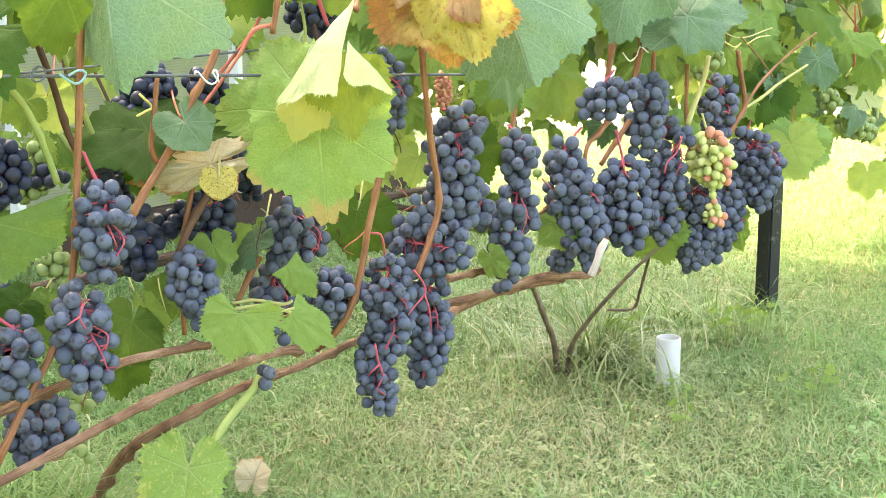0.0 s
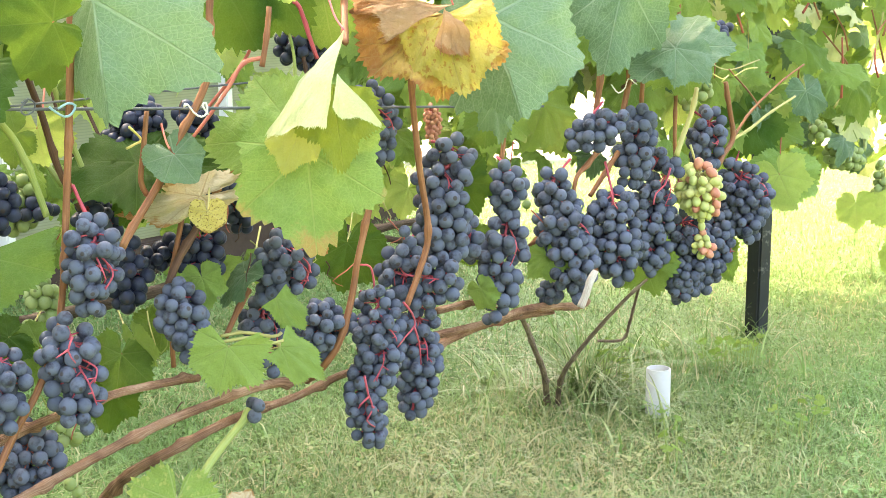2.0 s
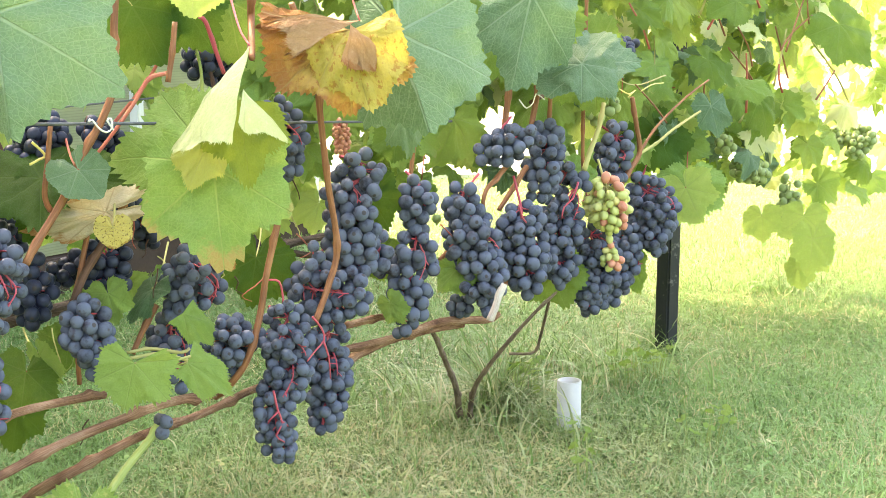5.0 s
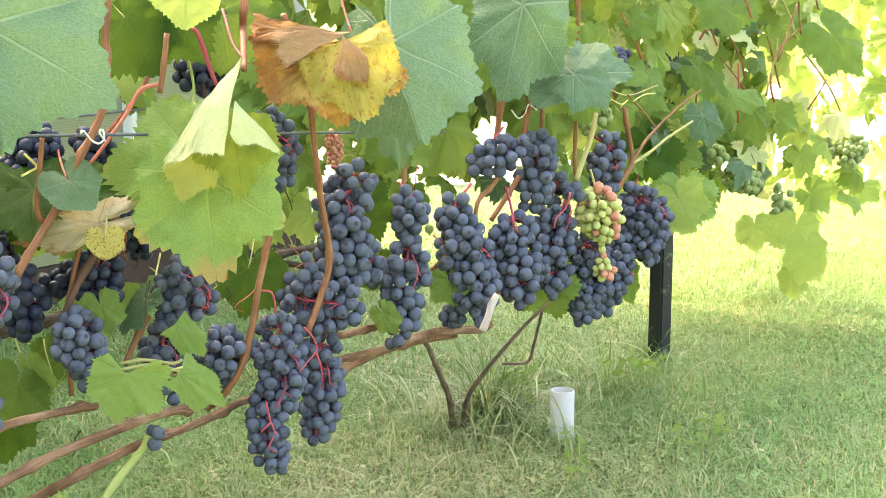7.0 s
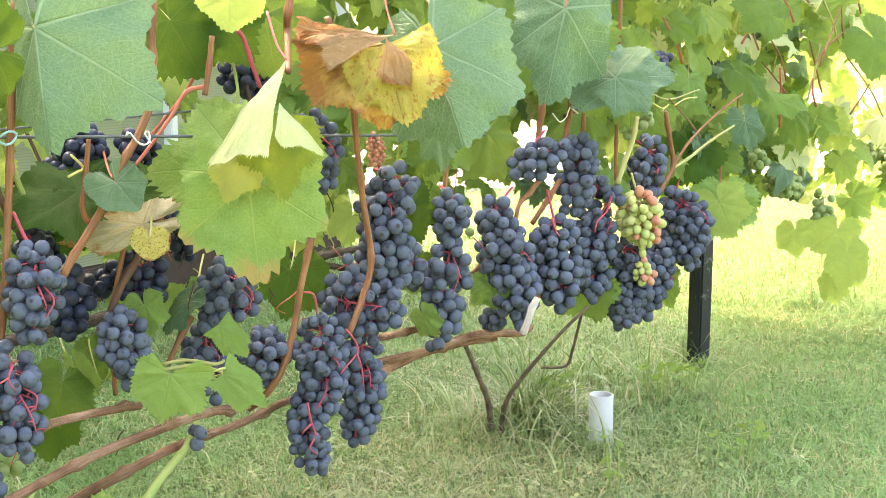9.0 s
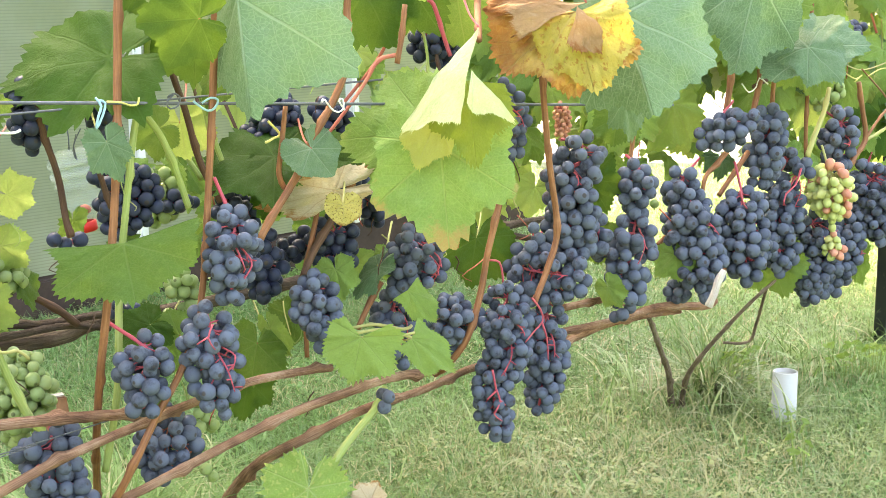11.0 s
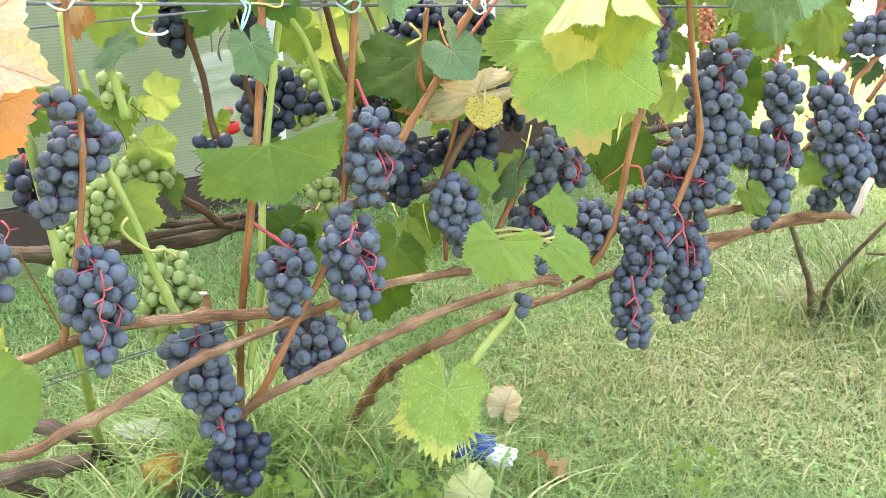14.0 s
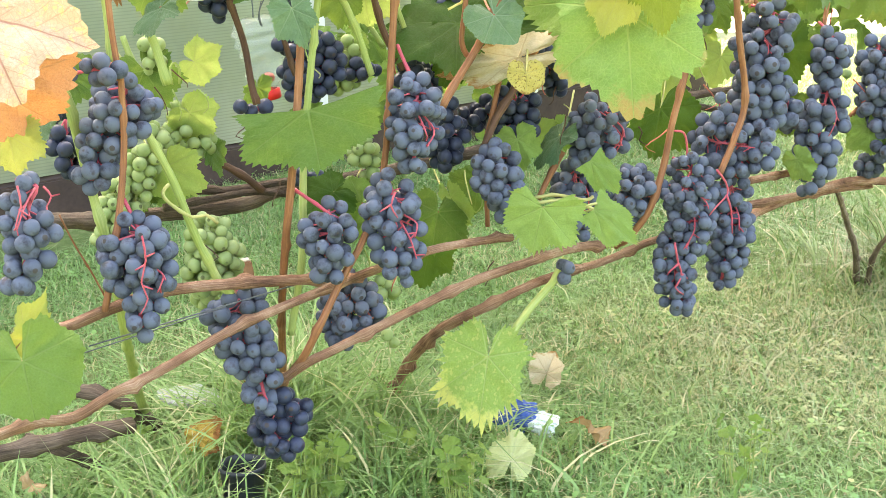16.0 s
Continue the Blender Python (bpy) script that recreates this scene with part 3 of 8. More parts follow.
def side_branch(line, rng):
    """A bare side branch of the stalk that comes out between the berries on the open side of the row."""
    out = Vector((0.8, -0.6, 0)) * rng.uniform(0.7, 1.0) + Vector((0.6, 0.8, 0)) * rng.uniform(-0.8, 0.8)
    out.normalize()
    i = int(len(line) * rng.uniform(0.0, 0.35))
    j = min(len(line) - 1, i + rng.randint(4, 9))
    mid = line[(i + j) // 2]
    pts = [line[i].to_3d() + out * line[i][3] * 0.35, mid.to_3d() + out * mid[3] * 0.82, line[j].to_3d() + out * (line[j][3] * 0.86) + Vector((0.6, 0.8, 0)) * rng.uniform(-0.008, 0.008)]
    return spline([(*p, r) for p, r in zip(pts, (0.0011, 0.0009, 0.0006))], 0.004)


def grape_bunch(stations, label, mat, berry=0.0077, seed=1, stalk=None, stalk_mat=None, oval=1.0, tight=1.86, alt=None, alt_share=0.0, shrivel=0.0, group="grape bunches on the vine", loose=0.0):
    """A bunch: berries packed round a line of stations (x, y, z, r), on a branching stalk that hangs from the cane."""
    rng = random.Random(seed)
    top = Vector(stations[0][:3])
    ob = thing("grape_bunch", label, "grapes", top, group)
    line = spline(stations, 0.004) if len(stations) > 1 else [Vector(stations[0])]
    stalk_mat = stalk_mat or STEM_PINK
    placed = pack(line, berry, tight, rng)
    if len(placed) > 14:
        # the shoulders are thinner, so that the stalk shows
        zs = sorted(q.z for q, _ in placed)
        cut = zs[int(len(zs) * 0.80)]
        placed = [(q, g) for q, g in placed if rng.random() > (0.38 if q.z > cut else 0.06)]
    branches = []
    if len(placed) > 22 and stalk_mat in (STEM_PINK, STEM_RUST) and mat is BERRY_DARK:
        branches = [side_branch(line, rng) for _ in range(rng.choice((0, 1, 1, 2)) + len(placed) // 90)]
        placed = [(q, g) for q, g in placed if all((q - p.to_3d()).length > 0.85 * berry for path in branches for p in path)]
    axis = [(*s.to_3d(), 0.0017) for s in spline(stations, 0.02)] if len(stations) > 1 else [(*top, 0.0013), (*(top - Vector((0, 0, 0.01))), 0.001)]
    stem_line = ([(*stalk, 0.0019)] if stalk else []) + axis
    bm = tube(stem_line, top, 7, 0.05, 0.2, seed, 0.01)
    uvl = bm.loops.layers.uv.verify()
    axis_v = [Vector(a[:3]) for a in axis]
    for q, g in placed:
        a = min(axis_v, key=lambda p: (p - q).length + (0.02 if p.z < q.z else 0))
        e = a + (q - a) * 0.9
        twig(bm, a, e, 0.0012, 0.0008, top)
    part("stalk", bm, stalk_mat, ob)
    for path in branches:
        bm = tube([tuple(p) for p in path[::2]] + [tuple(path[-1])], top, 6, 0.05, 0.0, seed, 0.004)
        for p in path[2::2]:
            e = p.to_3d() + Vector((rng.uniform(-1, 1), rng.uniform(-1, 1), rng.uniform(-1, 0.4))).normalized() * rng.uniform(0.006, 0.011)
            twig(bm, p.to_3d(), e, 0.0010, 0.0008, top)
        part("side_branch", bm, stalk_mat, ob)
    for q, g in placed:
        m, kind = mat, rng.randrange(4)
        if alt and rng.random() < alt_share:
            m = alt
        if rng.random() < shrivel:
            kind = 5
        b = new("berry", berry_mesh(m, kind, oval))
        b.parent = ob
        b.location = q - top
        away = (q - min(axis_v, key=lambda p: (p - q).length)).normalized()
        away = (away + Vector((rng.uniform(-0.4, 0.4), rng.uniform(-0.4, 0.4), rng.uniform(-0.8, 0.1)))).normalized()
        b.rotation_mode = "QUATERNION"
        b.rotation_quaternion = (-away).to_track_quat("Z", "Y")
        s = berry / 0.0075 * g
        b.scale = (s, s, s)
    return ob


# ---- ground and distance ----


def ground():
    """One lawn sheet to the horizon, gently uneven near the vines."""
    bm = bmesh.new()
    xs = [-400, -60, -12] + [-4 + 0.2 * i for i in range(56)] + [12, 60, 400]
    ys = [-400, -60, -10] + [-1 + 0.2 * i for i in range(61)] + [20, 80, 400]
    rows = [[bm.verts.new((x, y, lawn_z(x, y) if -4 <= x <= 7 and -1 <= y <= 11 else 0)) for x in xs] for y in ys]
    for a, b in zip(rows, rows[1:]):
        for i in range(len(xs) - 1):
            bm.faces.new((a[i], a[i + 1], b[i + 1], b[i]))
    ob = part("ground", bm, SOIL)
    return tagged(ob, "short green lawn with straw and clover", "lawn", kind="structure")


def lawn_z(x, y):
    return 0.010 * math.sin(2.1 * x + 0.7) * math.sin(1.7 * y) + 0.006 * math.sin(5.3 * x + 2 * y)


def blades(name, label, places, mat, height, width, seed, lean=0.7, bends=1):
    """Bent grass blades at the places given as an array of x, y, scale."""
    rng = np.random.default_rng(seed)
    n = len(places)
    x, y, sc = places.T
    z = 0.010 * np.sin(2.1 * x + 0.7) * np.sin(1.7 * y) + 0.006 * np.sin(5.3 * x + 2 * y) - 0.003
    az = rng.uniform(0, 2 * np.pi, n)
    h = height * sc * rng.uniform(0.45, 1.25, n)
    w = width * rng.uniform(0.6, 1.3, n) * 0.5
    le = lean * rng.uniform(0.15, 1.3, n)
    dx, dy = np.cos(az), np.sin(az)
    fx, fy = np.cos(az + rng.uniform(0.6, 2.4, n)), np.sin(az + rng.uniform(0.6, 2.4, n))
    rows = [(s, 1 - 0.75 * s * s) for s in np.arange(bends + 1) / (bends + 1)]
    m = 2 * len(rows) + 1
    v = np.empty((n, m, 3))
    for i, (s, taper) in enumerate(rows + [(1.0, 0.0)]):
        out, up = h * le * s ** 1.8, h * (s - 0.32 * le * s ** 2.6)
        for side in ((-1, 1) if taper else (0,)):
            k = 2 * i + (side > 0)
            v[:, k] = np.stack([x + dx * out + side * fx * w * taper, y + dy * out + side * fy * w * taper, z + up], 1)
    faces = [q for i in range(len(rows) - 1) for q in (2 * i, 2 * i + 1, 2 * i + 3, 2 * i + 2)] + [m - 3, m - 2, m - 1]
    per, base = len(faces), np.arange(n)[:, None]
    me = bpy.data.meshes.new(name)
    me.vertices.add(m * n)
    me.vertices.foreach_set("co", v.ravel())
    me.loops.add(per * n)
    me.loops.foreach_set("vertex_index", (base * m + np.array(faces)).ravel().astype(np.int32))
    me.polygons.add(len(rows) * n)
    me.polygons.foreach_set("loop_start", (base * per + 4 * np.arange(len(rows))).ravel().astype(np.int32))
    me.update(calc_edges=True)
    me.materials.append(mat)
    return tagged(new(name, me), label, "grass", kind="stuff")


def scatter(rng, n, x0, x1, y0, y1):
    return np.stack([rng.uniform(x0, x1, n), rng.uniform(y0, y1, n)], 1)


def clover(rng):
    """Clover and other small round-leaved plants low in the lawn: three leaflets to a plant."""
    pts = np.concatenate([scatter(rng, *f) for f in ((2300, -1.3, 1.15, 1.3, 2.3), (2600, -1.2, 1.7, 2.3, 3.3), (900, -1.6, 2.6, 3.3, 5.0))])
    drift = np.sin(3.7 * pts[:, 0] + 1.0) * np.sin(3.1 * pts[:, 1] + 2.2) + 0.4 * np.sin(9.0 * pts[:, 0]) * np.sin(8.0 * pts[:, 1])
    pts = pts[rng.uniform(-0.9, 0.9, len(pts)) < drift]
    n = len(pts)
    x, y = pts.T
    z = 0.010 * np.sin(2.1 * x + 0.7) * np.sin(1.7 * y) + 0.006 * np.sin(5.3 * x + 2 * y) + rng.uniform(0.008, 0.026, n)
    size, first = rng.uniform(0.005, 0.010, n), rng.uniform(0, 6.28, n)
    verts = []
    for k in range(3):
        tilt = rng.uniform(-0.5, 0.5, n)
        for along, across in ((0.05, 0.0), (0.55, -0.42), (1.0, -0.25), (1.0, 0.25), (0.55, 0.42)):
            a = first + k * 2.094
            dx, dy = np.cos(a), np.sin(a)
            verts.append(np.stack([x + size * (along * dx - across * dy), y + size * (along * dy + across * dx), z + size * (0.25 * abs(across) + along * tilt)], 1))
    v = np.stack(verts, 1).reshape(-1, 3)
    me = bpy.data.meshes.new("clover")
    me.from_pydata(v.tolist(), [], (np.arange(3 * n)[:, None] * 5 + np.arange(5)).tolist())
    me.materials.append(GRASS_CLOVER)
    tagged(new("clover", me), "small clover leaves growing in the lawn", "clover", kind="stuff")


def lawn():
    rng = np.random.default_rng(5)
    fields = [(92000, -1.3, 1.15, 1.3, 2.3), (104000, -1.2, 1.7, 2.3, 3.3), (66000, -1.6, 2.4, 3.3, 4.8), (38000, -2.0, 3.4, 4.8, 6.5)]
    pts = np.concatenate([scatter(rng, *f) for f in fields])
    patch = 0.5 + 0.5 * np.sin(3.1 * pts[:, 0] + 1.3 * np.sin(2.2 * pts[:, 1])) * np.sin(2.7 * pts[:, 1] + 0.8)
    sc = 0.65 + 0.6 * patch * rng.uniform(0.3, 1, len(pts))
    sc *= np.where(pts[:, 1] > 3.3, 1.35, 1.0)
    blades("grass", "short mown lawn grass with straw", np.column_stack([pts, sc]), GRASS, 0.026, 0.0024, 6, 1.7)
    # taller wisps and lying blades all over the lawn
    pts = np.concatenate([scatter(rng, *f) for f in ((24000, -1.3, 1.15, 1.3, 2.3), (26000, -1.2, 1.7, 2.3, 3.3), (16000, -1.6, 2.6, 3.3, 5.0))])
    lush = 0.5 + 0.5 * np.sin(4.3 * pts[:, 0] + 2.0) * np.sin(3.9 * pts[:, 1] + 0.4)
    pts = pts[rng.uniform(0, 1, len(pts)) < 0.15 + 0.55 * lush]
    blades("grass_wisps", "thin taller grass wisps scattered through the lawn", np.column_stack([pts, rng.uniform(0.5, 1.2, len(pts))]), GRASS_WISP, 0.042, 0.0019, 8, 1.6)
    clover(rng)
    # longer grass left standing along the row of vines
    u = rng.uniform(-0.9, 2.4, 7600)
    w = rng.normal(0, 0.14, 7600)
    x, y = -0.4 + 0.6 * u + 0.8 * w, 1.53 + 0.8 * u - 0.6 * w
    clump = 0.5 + 0.5 * np.sin(9 * u + 2 * np.sin(5 * u))
    keep = rng.uniform(0, 1, 7600) < 0.08 + 0.6 * clump ** 2
    sc = 0.4 + 0.8 * clump
    blades("long_grass", "long uncut grass at the foot of the vines", np.column_stack([x, y, sc])[keep], GRASS_LONG, 0.088, 0.0032, 7, 1.6, 4)


ground()
lawn()

# ---- the vine row ----
vine = thing("grapevine", "old grapevine trained along a wire trellis", "grapevine", (-0.4, 1.53, 0.0))


def cane(points, mat, name="cane", sides=12, rough=0.05, knots=0.30, seed=1, label=""):
    return part(name, tube(points, vine.location, sides, rough, knots, seed), mat, vine, label)


# old wood
cane([(-0.646, 1.021, 0.227, 0.0051), (-0.615, 1.054, 0.232, 0.0051), (-0.59, 1.08, 0.228, 0.0051), (-0.563, 1.108, 0.241, 0.0050), (-0.532, 1.141, 0.252, 0.0048), (-0.5, 1.175, 0.267, 0.0048), (-0.471, 1.206, 0.279, 0.0047), (-0.437, 1.242, 0.289, 0.0046), (-0.397, 1.284, 0.299, 0.0046), (-0.369, 1.313, 0.306, 0.0045), (-0.321, 1.363, 0.314, 0.0044), (-0.276, 1.41, 0.313, 0.0044), (-0.247, 1.44, 0.31, 0.0042)], WOOD, "arm", seed=11, rough=0.12, knots=0.5)
cane([(-0.651, 1.044, 0.295, 0.0055), (-0.628, 1.068, 0.302, 0.0055), (-0.597, 1.1, 0.307, 0.0055), (-0.571, 1.127, 0.315, 0.0054), (-0.532, 1.167, 0.322, 0.0054), (-0.476, 1.226, 0.314, 0.0055), (-0.42, 1.284, 0.303, 0.0055), (-0.383, 1.321, 0.295, 0.0055)], WOOD, "arm", seed=12, rough=0.12, knots=0.5)
cane([(-0.48, 1.258, 0.183, 0.0050), (-0.453, 1.261, 0.203, 0.0048), (-0.423, 1.255, 0.226, 0.0047), (-0.399, 1.282, 0.233, 0.0047), (-0.347, 1.336, 0.251, 0.0048), (-0.287, 1.399, 0.269, 0.0050), (-0.234, 1.454, 0.278, 0.0050), (-0.19, 1.5, 0.283, 0.0050), (-0.144, 1.549, 0.278, 0.0051)], WOOD, "arm", seed=13, rough=0.1, knots=0.5)
cane([(-0.433, 1.55, -0.015, 0.0079), (-0.476, 1.75, -0.052, 0.0081), (-0.429, 1.638, 0.048, 0.0070), (-0.389, 1.566, 0.121, 0.0066), (-0.34, 1.502, 0.18, 0.0063), (-0.285, 1.49, 0.214, 0.0055), (-0.225, 1.528, 0.236, 0.0051), (-0.16, 1.595, 0.243, 0.0046), (-0.104, 1.652, 0.255, 0.0047), (-0.018, 1.74, 0.256, 0.0050), (0.06, 1.82, 0.27, 0.0051), (0.12, 1.882, 0.27, 0.0046), (0.168, 1.931, 0.265, 0.0047)], WOOD, "trunk", seed=14, rough=0.16, knots=0.45)
cane([(-0.292, 1.485, 0.374, 0.0031), (-0.275, 1.48, 0.397, 0.0031)], WOOD_DARK, "spur", seed=15)
cane([(-0.003, 1.736, 0.279, 0.0048), (0.072, 1.812, 0.278, 0.0051), (0.136, 1.879, 0.282, 0.0054), (0.205, 1.95, 0.268, 0.0058), (0.221, 1.966, 0.273, 0.006)], WOOD, "arm", seed=16, rough=0.12, knots=0.3)
cane([(0.195, 1.812, 0.298, 0.0052), (0.202, 1.815, 0.315, 0.005), (0.208, 1.819, 0.331, 0.0046), (0.215, 1.822, 0.346, 0.0038)], WOOD_PALE, "spur", seed=17, rough=0.2, label='bleached broken spur')
cane([(0.22, 1.966, 0.296, 0.0041), (0.235, 1.981, 0.316, 0.0038), (0.244, 1.99, 0.335, 0.0034)], CANE, "cane", seed=18)
cane([(0.004, 1.753, 0.308, 0.0048), (0.049, 1.798, 0.308, 0.0046), (0.095, 1.846, 0.305, 0.0045)], WOOD, "arm", seed=19, rough=0.12)
cane([(0.203, 2.388, -0.015, 0.0056), (0.179, 2.206, 0.098, 0.0049), (0.157, 2.097, 0.165, 0.0043), (0.135, 1.977, 0.23, 0.0038), (0.118, 1.87, 0.278, 0.0034)], WOOD_GREY, "trunk", seed=20, rough=0.12)
cane([(0.217, 2.381, -0.015, 0.0050), (0.213, 2.254, 0.075, 0.0043), (0.226, 2.179, 0.132, 0.0037), (0.259, 2.124, 0.196, 0.0031), (0.297, 2.095, 0.249, 0.0026), (0.339, 2.097, 0.288, 0.0021)], WOOD_GREY, "trunk", seed=21, rough=0.1)
cane([(0.292, 2.43, 0.093, 0.0026), (0.336, 2.426, 0.097, 0.0026), (0.343, 2.391, 0.137, 0.0025), (0.346, 2.352, 0.182, 0.0025), (0.346, 2.31, 0.22, 0.0024)], WOOD_GREY, "branch", seed=22, rough=0.1)
cane([(-0.732, 1.321, 0.343, 0.0089), (-0.682, 1.363, 0.335, 0.0087), (-0.625, 1.413, 0.332, 0.0085), (-0.559, 1.47, 0.33, 0.0083), (-0.523, 1.503, 0.34, 0.008), (-0.446, 1.571, 0.343, 0.0078), (-0.353, 1.654, 0.351, 0.0076), (-0.26, 1.739, 0.359, 0.0074), (-0.168, 1.825, 0.367, 0.0072), (-0.09, 1.896, 0.374, 0.0068)], WOOD_DARK, "arm", seed=23, rough=0.16, knots=0.25)
cane([(-0.616, 1.397, 0.363, 0.0043), (-0.567, 1.439, 0.353, 0.0044), (-0.516, 1.485, 0.354, 0.0045), (-0.485, 1.513, 0.351, 0.0045)], WOOD_DARK, "arm", seed=24, rough=0.14)
cane([(-0.618, 1.382, 0.346, 0.0043), (-0.574, 1.421, 0.348, 0.0041), (-0.539, 1.452, 0.349, 0.004), (-0.503, 1.484, 0.339, 0.0038)], WOOD_DARK, "arm", seed=25, rough=0.14)
cane([(-0.576, 1.41, 0.407, 0.0037), (-0.566, 1.417, 0.391, 0.0039), (-0.545, 1.435, 0.372, 0.0041), (-0.528, 1.45, 0.351, 0.0044)], CANE_DARK, "spur", seed=26)
cane([(-0.111, 1.897, 0.371, 0.0062), (-0.074, 1.93, 0.383, 0.0057), (-0.035, 1.965, 0.386, 0.0053), (0.013, 2.008, 0.386, 0.0049)], WOOD_DARK, "arm", seed=27, rough=0.14)
cane([(-0.096, 1.91, 0.378, 0.0047), (-0.066, 1.936, 0.369, 0.0045), (-0.031, 1.967, 0.359, 0.0043), (0.005, 2, 0.358, 0.0041)], WOOD_DARK, "arm", seed=28, rough=0.14)
cane([(-0.719, 1.544, 0.020, 0.0085), (-0.730, 1.468, 0.080, 0.0085), (-0.789, 1.472, 0.090, 0.0085), (-0.896, 1.475, 0.100, 0.0085)], WOOD_DARK, "branch", seed=29, rough=0.18)
cane([(-0.704, 1.446, 0.060, 0.0095), (-0.742, 1.405, 0.065, 0.0095), (-0.770, 1.363, 0.070, 0.0095), (-0.817, 1.321, 0.070, 0.0095)], WOOD_DARK, "branch", seed=30, rough=0.18)
cane([(-0.802, 1.371, 0.070, 0.007), (-0.767, 1.370, 0.060, 0.007), (-0.745, 1.432, 0.010, 0.007)], WOOD_DARK, "branch", seed=31, rough=0.18)

# orange-brown canes of this year
cane([(-0.541, 1.117, 0.729, 0.0024), (-0.541, 1.118, 0.692, 0.0025), (-0.541, 1.117, 0.646, 0.0026), (-0.541, 1.118, 0.579, 0.0028), (-0.538, 1.121, 0.526, 0.0028)], CANE, "cane", seed=32)
cane([(-0.537, 1.122, 0.537, 0.0028), (-0.538, 1.122, 0.498, 0.0029), (-0.539, 1.121, 0.468, 0.0030), (-0.543, 1.116, 0.426, 0.0031), (-0.549, 1.11, 0.386, 0.0032), (-0.556, 1.103, 0.344, 0.0033), (-0.56, 1.099, 0.323, 0.0033)], CANE, "cane", seed=33)
cane([(-0.411, 1.275, 0.729, 0.0042), (-0.414, 1.272, 0.658, 0.0041), (-0.418, 1.267, 0.563, 0.0040), (-0.424, 1.262, 0.483, 0.0040), (-0.431, 1.253, 0.408, 0.0040), (-0.444, 1.265, 0.343, 0.0040), (-0.468, 1.315, 0.256, 0.0040), (-0.506, 1.422, 0.153, 0.0043), (-0.602, 1.711, -0.015, 0.0050)], CANE, "cane", seed=34)
cane([(-0.334, 1.343, 0.729, 0.0040), (-0.339, 1.338, 0.655, 0.0039), (-0.343, 1.333, 0.584, 0.0037), (-0.348, 1.329, 0.512, 0.0036), (-0.353, 1.324, 0.44, 0.0034), (-0.358, 1.318, 0.395, 0.0033)], CANE, "cane", seed=35)
cane([(-0.353, 1.305, 0.402, 0.0033), (-0.357, 1.302, 0.385, 0.0034), (-0.372, 1.285, 0.342, 0.0035), (-0.389, 1.268, 0.309, 0.0036), (-0.407, 1.249, 0.268, 0.0038), (-0.426, 1.252, 0.233, 0.0040), (-0.444, 1.271, 0.211, 0.0041)], CANE, "cane", seed=36)
cane([(-0.22, 1.469, 0.797, 0.0038), (-0.223, 1.466, 0.746, 0.0038), (-0.227, 1.461, 0.69, 0.0039), (-0.228, 1.46, 0.635, 0.0040), (-0.241, 1.447, 0.596, 0.0040), (-0.259, 1.428, 0.561, 0.0040), (-0.276, 1.41, 0.52, 0.0040), (-0.298, 1.387, 0.481, 0.0040), (-0.308, 1.377, 0.461, 0.0040)], CANE, "cane", seed=37)
cane([(-0.285, 1.413, 0.594, 0.0025), (-0.289, 1.408, 0.554, 0.0028), (-0.292, 1.405, 0.524, 0.0029), (-0.285, 1.412, 0.508, 0.0031), (-0.274, 1.424, 0.523, 0.0033), (-0.271, 1.427, 0.541, 0.0034)], CANE, "cane", seed=38)
cane([(-0.053, 1.602, 0.714, 0.0037), (-0.03, 1.628, 0.657, 0.0038), (-0.022, 1.636, 0.579, 0.0038), (-0.015, 1.645, 0.506, 0.0039), (-0.005, 1.655, 0.427, 0.0040), (-0.016, 1.644, 0.382, 0.0040), (-0.031, 1.628, 0.343, 0.0039)], CANE, "cane", seed=39)
cane([(-0.07, 1.627, 0.479, 0.0039), (-0.076, 1.62, 0.45, 0.0040), (-0.087, 1.609, 0.402, 0.0040), (-0.094, 1.601, 0.36, 0.0040), (-0.107, 1.587, 0.313, 0.0041), (-0.126, 1.588, 0.282, 0.0042), (-0.149, 1.607, 0.258, 0.0044)], CANE, "cane", seed=40)
cane([(-0.264, 1.469, 0.475, 0.0030), (-0.272, 1.462, 0.434, 0.0029), (-0.278, 1.455, 0.405, 0.0028), (-0.277, 1.456, 0.362, 0.0028), (-0.276, 1.457, 0.317, 0.0027)], CANE, "cane", seed=41)
cane([(-0.239, 1.483, 0.485, 0.0042), (-0.25, 1.472, 0.463, 0.0042), (-0.266, 1.455, 0.435, 0.0042), (-0.277, 1.445, 0.407, 0.0041)], CANE_DARK, "cane", seed=42)
cane([(-0.202, 1.521, 0.388, 0.0037), (-0.213, 1.51, 0.368, 0.0034), (-0.226, 1.497, 0.339, 0.0031)], CANE, "cane", seed=43)
cane([(-0.092, 1.625, 0.755, 0.0049), (-0.098, 1.619, 0.718, 0.0045), (-0.099, 1.618, 0.692, 0.0042), (-0.092, 1.517, 0.657, 0.0036)], CANE, "cane", seed=44)
cane([(-0.17, 1.498, 0.695, 0.003), (-0.173, 1.495, 0.665, 0.003), (-0.178, 1.49, 0.633, 0.003)], CANE, "cane", seed=45)
cane([(-0.397, 1.41, 0.697, 0.0034), (-0.403, 1.404, 0.646, 0.0035), (-0.39, 1.415, 0.588, 0.0035), (-0.379, 1.425, 0.534, 0.0036), (-0.362, 1.44, 0.49, 0.0036)], CANE_DARK, "cane", seed=46)
